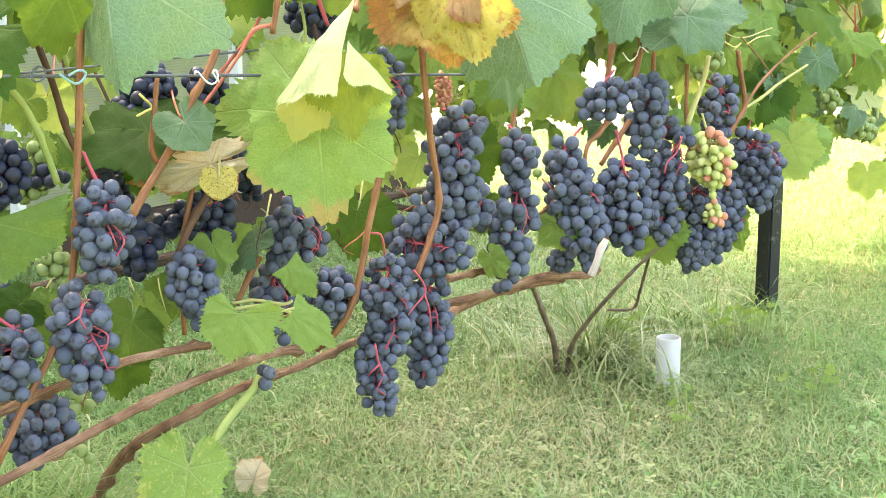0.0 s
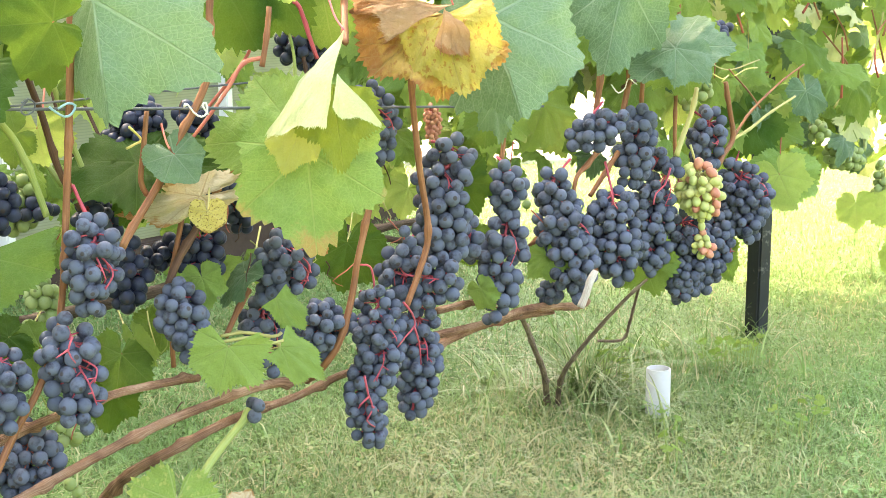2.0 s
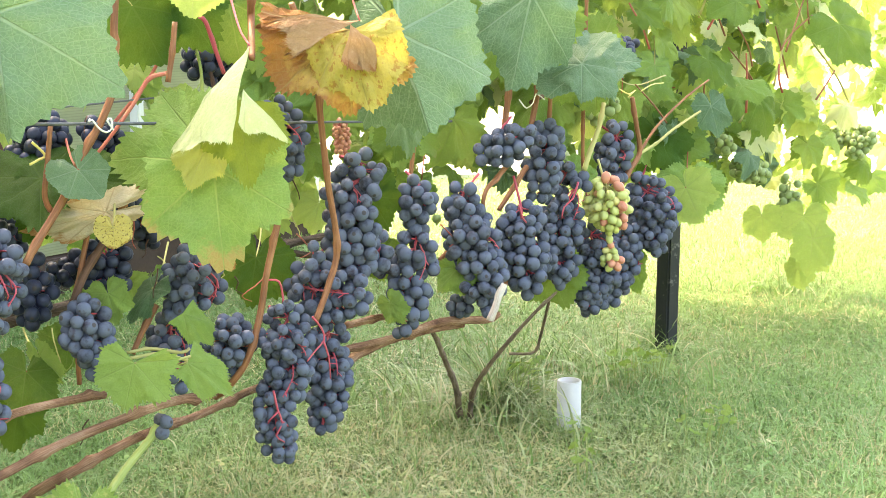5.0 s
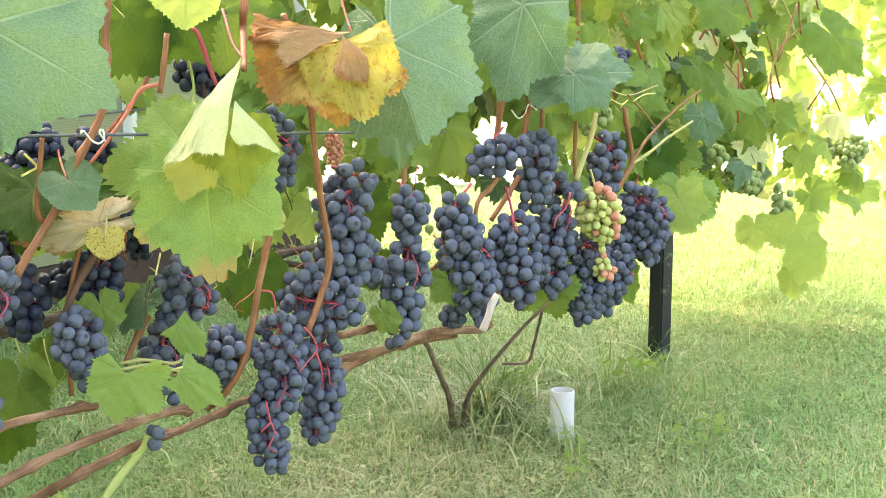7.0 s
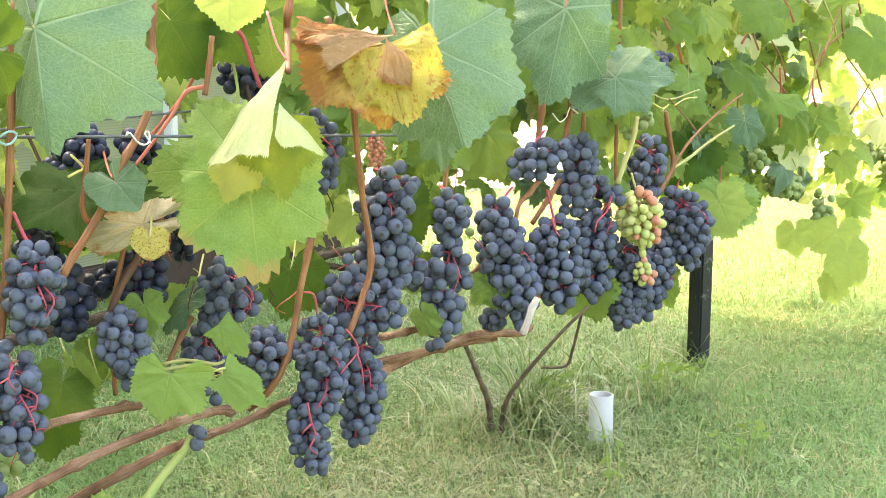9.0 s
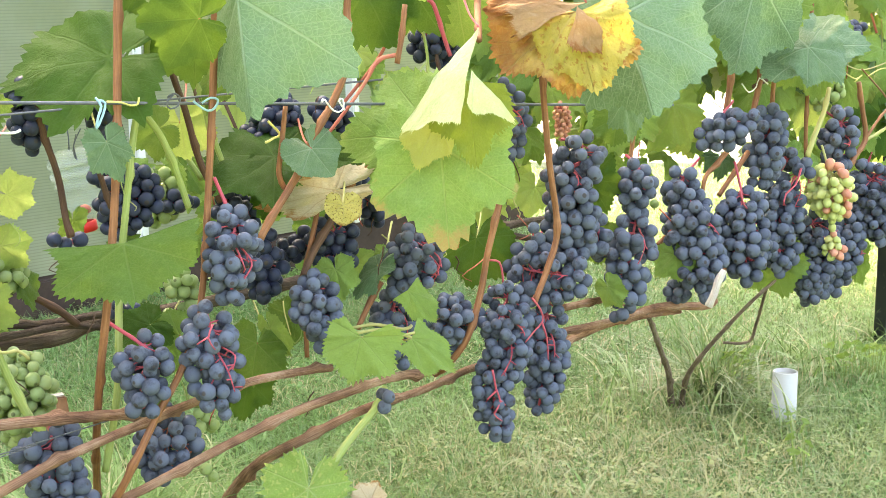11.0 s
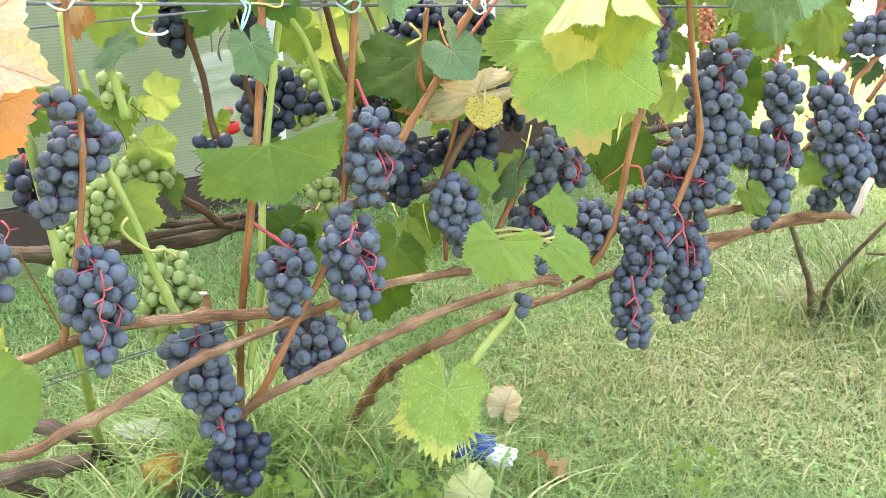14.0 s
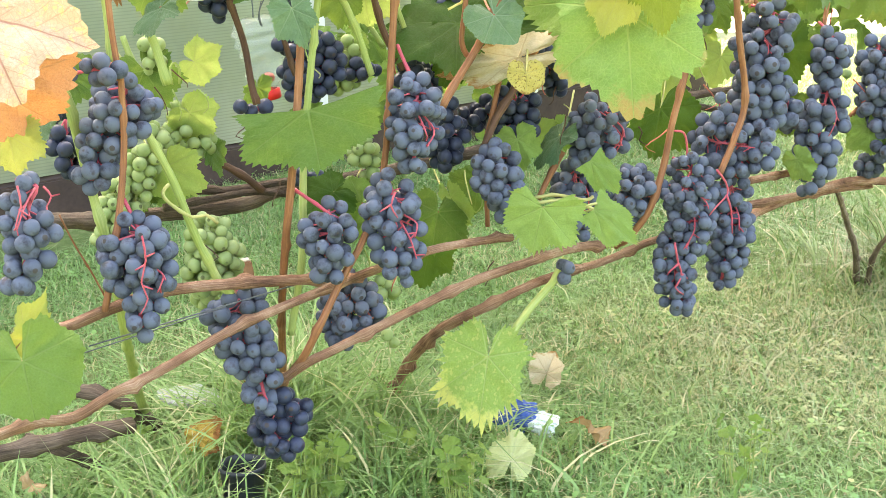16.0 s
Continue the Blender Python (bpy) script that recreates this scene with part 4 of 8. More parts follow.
cane([(-0.507, 1.302, 0.603, 0.0033), (-0.499, 1.309, 0.564, 0.0033), (-0.492, 1.315, 0.53, 0.0033), (-0.488, 1.318, 0.49, 0.0034), (-0.485, 1.32, 0.472, 0.0034)], CANE_DARK, "cane", seed=47)
cane([(-0.45, 1.344, 0.638, 0.0028), (-0.446, 1.348, 0.61, 0.0028), (-0.441, 1.353, 0.582, 0.0028), (-0.435, 1.358, 0.547, 0.0028)], CANE_DARK, "cane", seed=48)
cane([(-0.478, 1.356, 0.621, 0.0028), (-0.475, 1.358, 0.587, 0.0028), (-0.469, 1.362, 0.541, 0.0029), (-0.459, 1.371, 0.493, 0.0029)], CANE_DARK, "cane", seed=49)
cane([(-0.407, 1.425, 0.685, 0.0029), (-0.385, 1.445, 0.615, 0.003), (-0.373, 1.455, 0.561, 0.003), (-0.359, 1.468, 0.511, 0.0031)], SHOOT, "cane", seed=50)
cane([(-0.605, 1.136, 0.519, 0.0045), (-0.599, 1.141, 0.508, 0.0044), (-0.593, 1.146, 0.462, 0.0044), (-0.587, 1.152, 0.414, 0.0044), (-0.58, 1.158, 0.364, 0.0044), (-0.594, 1.208, 0.269, 0.0046), (-0.669, 1.387, 0.138, 0.0053), (-0.722, 1.521, 0.042, 0.0057), (-0.739, 1.57, -0.015, 0.0058)], SHOOT, "shoot", seed=51)
cane([(-0.566, 1.162, 0.61, 0.0035), (-0.564, 1.163, 0.571, 0.0035), (-0.564, 1.163, 0.536, 0.0035)], SHOOT, "shoot", seed=52)
cane([(-0.557, 1.183, 0.492, 0.0036), (-0.547, 1.193, 0.464, 0.0037), (-0.532, 1.207, 0.418, 0.0039), (-0.519, 1.22, 0.363, 0.0041), (-0.504, 1.234, 0.314, 0.0043), (-0.495, 1.243, 0.297, 0.0044)], SHOOT, "shoot", seed=53)
cane([(-0.565, 1.244, 0.561, 0.0042), (-0.558, 1.25, 0.539, 0.0043), (-0.551, 1.256, 0.501, 0.0043)], SHOOT, "shoot", seed=54)
cane([(-0.403, 1.354, 0.681, 0.0033), (-0.413, 1.343, 0.622, 0.0034), (-0.421, 1.334, 0.573, 0.0035), (-0.428, 1.326, 0.512, 0.0036), (-0.437, 1.317, 0.422, 0.0038), (-0.442, 1.31, 0.318, 0.0039), (-0.454, 1.298, 0.238, 0.004)], SHOOT, "shoot", seed=55)
cane([(-0.414, 1.342, 0.594, 0.0033), (-0.401, 1.354, 0.571, 0.0034), (-0.39, 1.365, 0.536, 0.0034), (-0.38, 1.375, 0.494, 0.0035)], SHOOT, "shoot", seed=56)
cane([(-0.431, 1.640, 0.659, 0.0022), (-0.409, 1.629, 0.605, 0.0021), (-0.379, 1.616, 0.540, 0.002)], CANE_DARK, "cane", seed=811)
cane([(-0.478, 1.586, 0.593, 0.003), (-0.454, 1.578, 0.554, 0.003), (-0.414, 1.567, 0.496, 0.0032)], SHOOT, "shoot", seed=812)
cane([(-0.199, 1.640, 0.666, 0.002), (-0.218, 1.633, 0.628, 0.002), (-0.262, 1.622, 0.572, 0.002), (-0.283, 1.615, 0.537, 0.0018)], STEM_RUST, "cane", seed=813)
cane([(-0.156, 1.678, 0.665, 0.0022), (-0.149, 1.671, 0.622, 0.0022), (-0.139, 1.661, 0.573, 0.002)], CANE_DARK, "cane", seed=814)
cane([(-0.168, 1.660, 0.672, 0.0018), (-0.160, 1.653, 0.633, 0.0018), (-0.159, 1.646, 0.591, 0.0018)], SHOOT, "shoot", seed=815)
cane([(-0.413, 1.514, 0.647, 0.0022), (-0.400, 1.504, 0.593, 0.0022), (-0.381, 1.494, 0.538, 0.0022)], CANE_DARK, "cane", seed=816)
cane([(-0.637, 1.354, 0.534, 0.0032), (-0.620, 1.346, 0.489, 0.0032), (-0.602, 1.337, 0.438, 0.0032)], SHOOT, "shoot", seed=817)
cane([(-0.198, 1.514, 0.269, 0.0038), (-0.206, 1.505, 0.248, 0.0042), (-0.232, 1.479, 0.219, 0.0045), (-0.256, 1.453, 0.187, 0.0048), (-0.284, 1.479, 0.145, 0.0053), (-0.338, 1.588, 0.054, 0.0062), (-0.387, 1.694, -0.035, 0.0071), (-0.373, 1.568, -0.015, 0.007)], SHOOT, "shoot", seed=57)
cane([(0.097, 1.85, 0.568, 0.0031), (0.093, 1.845, 0.51, 0.0031), (0.09, 1.841, 0.484, 0.0031), (0.086, 1.837, 0.444, 0.0032)], CANE, "cane", seed=58)
cane([(0.194, 1.931, 0.425, 0.0034), (0.162, 1.915, 0.392, 0.0037), (0.133, 1.895, 0.364, 0.004)], CANE, "cane", seed=59)
cane([(0.233, 1.962, 0.489, 0.0041), (0.215, 1.944, 0.471, 0.0036), (0.198, 1.925, 0.454, 0.0031), (0.192, 1.919, 0.415, 0.0027)], CANE, "cane", seed=60)
cane([(0.267, 2.006, 0.483, 0.0042), (0.244, 1.982, 0.454, 0.0038), (0.221, 1.958, 0.425, 0.0034)], CANE, "cane", seed=61)
cane([(0.289, 2.038, 0.652, 0.0049), (0.283, 2.032, 0.587, 0.0045), (0.272, 2.02, 0.531, 0.0042)], CANE, "cane", seed=62)
cane([(0.238, 1.986, 0.622, 0.0048), (0.234, 1.981, 0.575, 0.0044), (0.228, 1.975, 0.535, 0.0041)], CANE, "cane", seed=63)
cane([(0.32, 2.078, 0.634, 0.0028), (0.308, 2.066, 0.585, 0.0032), (0.305, 2.063, 0.535, 0.0036)], CANE, "cane", seed=64)
cane([(0.37, 2.138, 0.767, 0.0029), (0.369, 2.137, 0.666, 0.0029), (0.368, 2.136, 0.597, 0.0029), (0.368, 2.136, 0.493, 0.003), (0.371, 2.139, 0.449, 0.003)], CANE, "cane", seed=65)
cane([(0.394, 2.106, 0.565, 0.0034), (0.387, 2.099, 0.532, 0.0037), (0.369, 2.08, 0.491, 0.004), (0.36, 2.07, 0.467, 0.0042)], PETIOLE, "cane", seed=66)
cane([(0.448, 2.163, 0.569, 0.0037), (0.458, 2.173, 0.525, 0.0039), (0.466, 2.181, 0.481, 0.0042), (0.446, 2.161, 0.455, 0.0043), (0.43, 2.144, 0.435, 0.0045)], CANE, "cane", seed=67)
cane([(0.468, 2.191, 0.48, 0.0023), (0.504, 2.229, 0.519, 0.0021), (0.564, 2.292, 0.56, 0.0018), (0.614, 2.345, 0.585, 0.0016)], CANE, "cane", seed=68)
cane([(0.468, 2.191, 0.478, 0.0027), (0.505, 2.23, 0.492, 0.0024), (0.541, 2.268, 0.511, 0.0022), (0.597, 2.326, 0.534, 0.0019)], PETIOLE, "cane", seed=69)
cane([(0.346, 2.105, 0.608, 0.0034), (0.306, 2.064, 0.585, 0.0033), (0.273, 2.029, 0.571, 0.0033)], CANE_DARK, "cane", seed=70)
cane([(-0.152, 1.575, 0.699, 0.0025), (-0.146, 1.58, 0.693, 0.0025), (-0.137, 1.59, 0.662, 0.0025), (-0.129, 1.598, 0.636, 0.0025)], STEM_PINK, "cane", seed=71)
cane([(-0.184, 1.529, 0.64, 0.0025), (-0.201, 1.512, 0.635, 0.0023), (-0.214, 1.498, 0.612, 0.0021), (-0.233, 1.478, 0.583, 0.002), (-0.249, 1.461, 0.561, 0.0018)], STEM_RUST, "cane", seed=72)
cane([(-0.294, 1.51, 0.611, 0.0025), (-0.309, 1.495, 0.63, 0.0024), (-0.319, 1.485, 0.636, 0.0024)], CANE_DARK, "cane", seed=73)
cane([(-0.615, 1.138, 0.4, 0.0009), (-0.607, 1.145, 0.372, 0.0009), (-0.597, 1.154, 0.343, 0.0009), (-0.589, 1.162, 0.316, 0.0009)], CANE, "tendril", seed=74)
cane([(-0.527, 1.186, 0.42, 0.0016), (-0.532, 1.181, 0.413, 0.0016), (-0.528, 1.185, 0.402, 0.0016), (-0.513, 1.201, 0.385, 0.0016), (-0.503, 1.211, 0.385, 0.0016), (-0.495, 1.219, 0.375, 0.0016)], PETIOLE, "tendril", seed=75)
cane([(-0.555, 1.278, 0.497, 0.0011), (-0.556, 1.278, 0.514, 0.0011), (-0.552, 1.282, 0.518, 0.0011), (-0.549, 1.284, 0.51, 0.0011), (-0.55, 1.283, 0.497, 0.0011)], SHOOT, "tendril", seed=76)
cane([(-0.085, 1.61, 0.397, 0.0013), (-0.073, 1.623, 0.392, 0.0013), (-0.069, 1.627, 0.373, 0.0013), (-0.069, 1.628, 0.356, 0.0013)], STEM_PINK, "tendril", seed=77)
cane([(-0.222, 1.456, 0.345, 0.0018), (-0.195, 1.485, 0.342, 0.0018), (-0.167, 1.514, 0.326, 0.0019)], PETIOLE, "petiole", seed=78)
cane([(-0.227, 1.472, 0.347, 0.0018), (-0.205, 1.495, 0.345, 0.0019), (-0.177, 1.525, 0.333, 0.0019), (-0.169, 1.534, 0.335, 0.0019)], PETIOLE, "petiole", seed=79)
cane([(-0.034, 1.606, 0.353, 0.0014), (-0.024, 1.617, 0.337, 0.0012), (-0.021, 1.62, 0.322, 0.0011), (-0.031, 1.609, 0.312, 0.0010), (-0.041, 1.599, 0.301, 0.0008)], STEM_PINK, "fruit_stalk", seed=80, knots=0.0, sides=7)
cane([(-0.022, 1.618, 0.321, 0.0014), (-0.016, 1.625, 0.3, 0.0011), (-0.014, 1.628, 0.272, 0.0008)], STEM_PINK, "fruit_stalk", seed=81, knots=0.0, sides=7)
cane([(-0.078, 1.558, 0.278, 0.0014), (-0.074, 1.563, 0.254, 0.0012), (-0.069, 1.568, 0.236, 0.0010), (-0.076, 1.561, 0.224, 0.0010), (-0.067, 1.57, 0.213, 0.0008)], STEM_PINK, "fruit_stalk", seed=82, knots=0.0, sides=7)
cane([(-0.073, 1.564, 0.252, 0.0014), (-0.084, 1.552, 0.244, 0.0008)], STEM_PINK, "fruit_stalk", seed=83, knots=0.0, sides=7)
cane([(-0.07, 1.567, 0.239, 0.0014), (-0.061, 1.577, 0.229, 0.0008)], STEM_PINK, "fruit_stalk", seed=84, knots=0.0, sides=7)
cane([(-0.511, 1.081, 0.399, 0.0010), (-0.51, 1.083, 0.377, 0.0009), (-0.514, 1.079, 0.358, 0.0008), (-0.511, 1.083, 0.342, 0.0007), (-0.516, 1.077, 0.33, 0.0006)], STEM_PINK, "fruit_stalk", seed=85, knots=0.0, sides=7)
cane([(-0.51, 1.082, 0.38, 0.0010), (-0.504, 1.089, 0.382, 0.0006)], STEM_PINK, "fruit_stalk", seed=86, knots=0.0, sides=7)
cane([(-0.511, 1.082, 0.373, 0.0010), (-0.517, 1.075, 0.37, 0.0006)], STEM_PINK, "fruit_stalk", seed=87, knots=0.0, sides=7)
cane([(-0.513, 1.079, 0.355, 0.0010), (-0.507, 1.086, 0.35, 0.0006)], STEM_PINK, "fruit_stalk", seed=88, knots=0.0, sides=7)
cane([(-0.58, 1.004, 0.459, 0.0010), (-0.579, 1.005, 0.442, 0.0008), (-0.583, 1.001, 0.427, 0.0006), (-0.581, 1.004, 0.407, 0.0006)], STEM_PINK, "fruit_stalk", seed=89, knots=0.0, sides=7)
cane([(-0.58, 1.004, 0.439, 0.0010), (-0.574, 1.011, 0.431, 0.0006)], STEM_PINK, "fruit_stalk", seed=90, knots=0.0, sides=7)
cane([(-0.334, 1.275, 0.397, 0.0011), (-0.338, 1.271, 0.384, 0.0009), (-0.333, 1.277, 0.371, 0.0006)], STEM_PINK, "fruit_stalk", seed=91, knots=0.0, sides=7)
cane([(-0.338, 1.271, 0.385, 0.0011), (-0.347, 1.262, 0.38, 0.0006)], STEM_PINK, "fruit_stalk", seed=92, knots=0.0, sides=7)
cane([(0.243, 1.905, 0.44, 0.0016), (0.249, 1.912, 0.42, 0.0013), (0.262, 1.925, 0.407, 0.0010)], STEM_PINK, "fruit_stalk", seed=93, knots=0.0, sides=7)
cane([(0.342, 2.012, 0.457, 0.0017), (0.333, 2.002, 0.434, 0.0014), (0.318, 1.986, 0.424, 0.0012), (0.314, 1.981, 0.408, 0.0010)], STEM_PINK, "fruit_stalk", seed=94, knots=0.0, sides=7)

# bunches of ripe grapes
grape_bunch([(-0.529, 1.118, 0.391, 0.018), (-0.533, 1.113, 0.373, 0.035), (-0.525, 1.109, 0.354, 0.029), (-0.525, 1.104, 0.335, 0.024), (-0.526, 1.099, 0.317, 0.019), (-0.523, 1.097, 0.305, 0.009)], "blue-black grapes with pale waxy bloom on a crimson stalk", BERRY_DARK, 0.0079, 95, stalk=(-0.549, 1.13, 0.422))
grape_bunch([(-0.548, 1.153, 0.515, 0.021), (-0.548, 1.149, 0.5, 0.032), (-0.56, 1.141, 0.48, 0.026), (-0.566, 1.135, 0.461, 0.023), (-0.573, 1.129, 0.442, 0.02), (-0.578, 1.125, 0.432, 0.011)], "blue-black grapes with pale waxy bloom on a crimson stalk", BERRY_DARK, 0.0079, 96, stalk=(-0.564, 1.183, 0.523), shrivel=0.06)
grape_bunch([(-0.569, 1.101, 0.535, 0.011), (-0.551, 1.105, 0.538, 0.014), (-0.536, 1.107, 0.535, 0.012)], "small cluster of blue-black grapes at the cane", BERRY_DARK, 0.0079, 97, stalk=(-0.555, 1.152, 0.536))
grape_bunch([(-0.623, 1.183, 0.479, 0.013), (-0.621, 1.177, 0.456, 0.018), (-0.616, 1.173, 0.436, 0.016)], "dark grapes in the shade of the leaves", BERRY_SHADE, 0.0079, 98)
grape_bunch([(-0.578, 1.032, 0.452, 0.016), (-0.584, 1.025, 0.433, 0.023), (-0.581, 1.02, 0.411, 0.024), (-0.586, 1.014, 0.391, 0.019), (-0.59, 1.009, 0.375, 0.014)], "long loose bunch of blue-black grapes on a crimson stalk", BERRY_DARK, 0.0079, 99, stalk=(-0.603, 1.046, 0.454))
grape_bunch([(-0.399, 1.267, 0.375, 0.02), (-0.398, 1.263, 0.357, 0.029), (-0.399, 1.257, 0.338, 0.026), (-0.397, 1.253, 0.32, 0.015)], "blue-black grapes with pale waxy bloom on a crimson stalk", BERRY_DARK, 0.0079, 100, stalk=(-0.433, 1.264, 0.4))
grape_bunch([(-0.345, 1.306, 0.39, 0.023), (-0.346, 1.302, 0.376, 0.031), (-0.339, 1.297, 0.353, 0.028), (-0.336, 1.291, 0.329, 0.026), (-0.331, 1.287, 0.31, 0.014)], "blue-black grapes, partly shrivelled, on a crimson stalk", BERRY_DARK, 0.0081, 101, stalk=(-0.354, 1.323, 0.402), shrivel=0.35)
grape_bunch([(-0.324, 1.333, 0.484, 0.022), (-0.325, 1.328, 0.467, 0.029), (-0.325, 1.322, 0.445, 0.028), (-0.324, 1.317, 0.426, 0.021), (-0.326, 1.314, 0.414, 0.011)], "blue-black grapes with pale waxy bloom on a crimson stalk", BERRY_DARK, 0.0079, 102, stalk=(-0.345, 1.344, 0.529))
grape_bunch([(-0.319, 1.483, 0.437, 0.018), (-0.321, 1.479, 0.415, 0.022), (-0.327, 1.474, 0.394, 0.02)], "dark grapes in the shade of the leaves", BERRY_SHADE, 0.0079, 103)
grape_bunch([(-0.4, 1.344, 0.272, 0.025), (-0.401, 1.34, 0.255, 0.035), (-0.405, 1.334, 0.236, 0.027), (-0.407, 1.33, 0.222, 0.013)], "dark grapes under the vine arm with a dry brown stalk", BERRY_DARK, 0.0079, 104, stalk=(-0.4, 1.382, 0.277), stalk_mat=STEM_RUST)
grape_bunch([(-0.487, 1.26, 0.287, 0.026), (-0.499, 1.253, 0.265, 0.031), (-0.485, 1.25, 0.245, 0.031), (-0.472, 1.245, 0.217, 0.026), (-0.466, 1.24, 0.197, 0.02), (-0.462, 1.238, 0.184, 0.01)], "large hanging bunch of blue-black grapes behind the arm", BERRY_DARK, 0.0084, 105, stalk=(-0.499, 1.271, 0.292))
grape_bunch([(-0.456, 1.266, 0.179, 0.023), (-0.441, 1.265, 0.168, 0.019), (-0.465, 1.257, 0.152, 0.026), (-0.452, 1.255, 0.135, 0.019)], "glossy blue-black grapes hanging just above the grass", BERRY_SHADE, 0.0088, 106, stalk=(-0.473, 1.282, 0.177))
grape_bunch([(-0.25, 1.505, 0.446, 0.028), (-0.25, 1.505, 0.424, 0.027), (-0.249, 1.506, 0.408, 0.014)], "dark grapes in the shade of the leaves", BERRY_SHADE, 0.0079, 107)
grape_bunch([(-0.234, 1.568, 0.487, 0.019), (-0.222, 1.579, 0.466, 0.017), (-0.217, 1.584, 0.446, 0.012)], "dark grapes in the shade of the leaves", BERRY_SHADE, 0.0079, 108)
grape_bunch([(-0.26, 1.428, 0.4, 0.021), (-0.261, 1.425, 0.384, 0.03), (-0.256, 1.421, 0.364, 0.023), (-0.255, 1.417, 0.346, 0.012)], "blue-black grapes with pale waxy bloom on a crimson stalk", BERRY_DARK, 0.0079, 109, stalk=(-0.277, 1.449, 0.401))
grape_bunch([(-0.166, 1.547, 0.43, 0.026), (-0.165, 1.543, 0.411, 0.038), (-0.172, 1.538, 0.389, 0.031), (-0.176, 1.535, 0.373, 0.015)], "blue-black grapes with pale waxy bloom on a crimson stalk", BERRY_DARK, 0.0079, 110, stalk=(-0.18, 1.571, 0.446))
grape_bunch([(-0.189, 1.557, 0.362, 0.017), (-0.193, 1.552, 0.342, 0.027), (-0.185, 1.547, 0.316, 0.023), (-0.181, 1.542, 0.295, 0.013)], "blue-black grapes with pale waxy bloom on a crimson stalk", BERRY_DARK, 0.0079, 111, stalk_mat=STEM_PINK)
grape_bunch([(-0.126, 1.603, 0.34, 0.021), (-0.13, 1.599, 0.322, 0.032), (-0.142, 1.594, 0.301, 0.02)], "blue-black grapes with pale waxy bloom on a crimson stalk", BERRY_DARK, 0.0079, 112, stalk_mat=STEM_RUST)
grape_bunch([(-0.034, 1.679, 0.39, 0.027), (-0.047, 1.676, 0.375, 0.023), (-0.016, 1.675, 0.372, 0.03), (0.008, 1.673, 0.364, 0.029), (-0.027, 1.67, 0.348, 0.025)], "blue-black grapes with pale waxy bloom on a crimson stalk", BERRY_DARK, 0.0088, 113, stalk=(-0.023, 1.711, 0.415))
grape_bunch([(-0.063, 1.621, 0.35, 0.024), (-0.07, 1.616, 0.331, 0.033), (-0.061, 1.611, 0.305, 0.031), (-0.066, 1.605, 0.278, 0.028), (-0.078, 1.599, 0.25, 0.028), (-0.077, 1.594, 0.227, 0.028), (-0.074, 1.59, 0.206, 0.023), (-0.069, 1.587, 0.19, 0.012)], "long main bunch of blue-black grapes with rust-red stalk tips", BERRY_DARK, 0.0076, 114, stalk=(-0.086, 1.626, 0.362), stalk_mat=STEM_PINK)
grape_bunch([(-0.014, 1.68, 0.331, 0.021), (-0.019, 1.674, 0.303, 0.029), (-0.015, 1.668, 0.276, 0.029), (-0.019, 1.662, 0.246, 0.028), (-0.022, 1.656, 0.221, 0.021), (-0.026, 1.653, 0.203, 0.011)], "blue-black grapes hanging beside the main bunch", BERRY_DARK, 0.0079, 115, stalk=(-0.03, 1.693, 0.328))
grape_bunch([(0.022, 1.726, 0.522, 0.022), (0.025, 1.722, 0.502, 0.033), (0.003, 1.718, 0.482, 0.03), (0.015, 1.712, 0.454, 0.036), (0.011, 1.706, 0.427, 0.035), (0.015, 1.701, 0.404, 0.029), (0.019, 1.698, 0.391, 0.017)], "blue-black grapes with pale waxy bloom on a crimson stalk", BERRY_DARK, 0.0092, 116, stalk=(-0.001, 1.735, 0.527))
grape_bunch([(0.048, 1.754, 0.419, 0.016), (0.046, 1.749, 0.395, 0.019)], "blue-black grapes with pale waxy bloom on a crimson stalk", BERRY_DARK, 0.0092, 117)
grape_bunch([(0.099, 1.812, 0.482, 0.019), (0.098, 1.807, 0.46, 0.026), (0.095, 1.802, 0.433, 0.02)], "blue-black grapes with pale waxy bloom on a crimson stalk", BERRY_DARK, 0.0092, 118, stalk=(0.084, 1.832, 0.496))
grape_bunch([(0.096, 1.796, 0.411, 0.025), (0.092, 1.791, 0.388, 0.034), (0.089, 1.786, 0.362, 0.031), (0.087, 1.78, 0.334, 0.028), (0.08, 1.774, 0.309, 0.02), (0.073, 1.77, 0.288, 0.013)], "blue-black grapes with pale waxy bloom on a crimson stalk", BERRY_DARK, 0.0092, 119)
grape_bunch([(0.053, 1.794, 0.38, 0.012), (0.046, 1.787, 0.371, 0.01), (0.072, 1.814, 0.369, 0.013)], "blue-black grapes with pale waxy bloom on a crimson stalk", BERRY_DARK, 0.0079, 120)
grape_bunch([(-0.034, 1.664, 0.427, 0.009)], "single blue-black grapes low on the stalk", BERRY_DARK, 0.0079, 121)
grape_bunch([(0.166, 1.904, 0.456, 0.023), (0.169, 1.899, 0.433, 0.034), (0.176, 1.892, 0.399, 0.04), (0.186, 1.884, 0.36, 0.038), (0.193, 1.877, 0.33, 0.032), (0.196, 1.872, 0.307, 0.018)], "blue-black grapes with pale waxy bloom on a crimson stalk", BERRY_DARK, 0.0092, 122, stalk=(0.189, 1.921, 0.482))
grape_bunch([(0.161, 1.896, 0.299, 0.019)], "few dark grapes low behind the bunch", BERRY_DARK, 0.0079, 123)
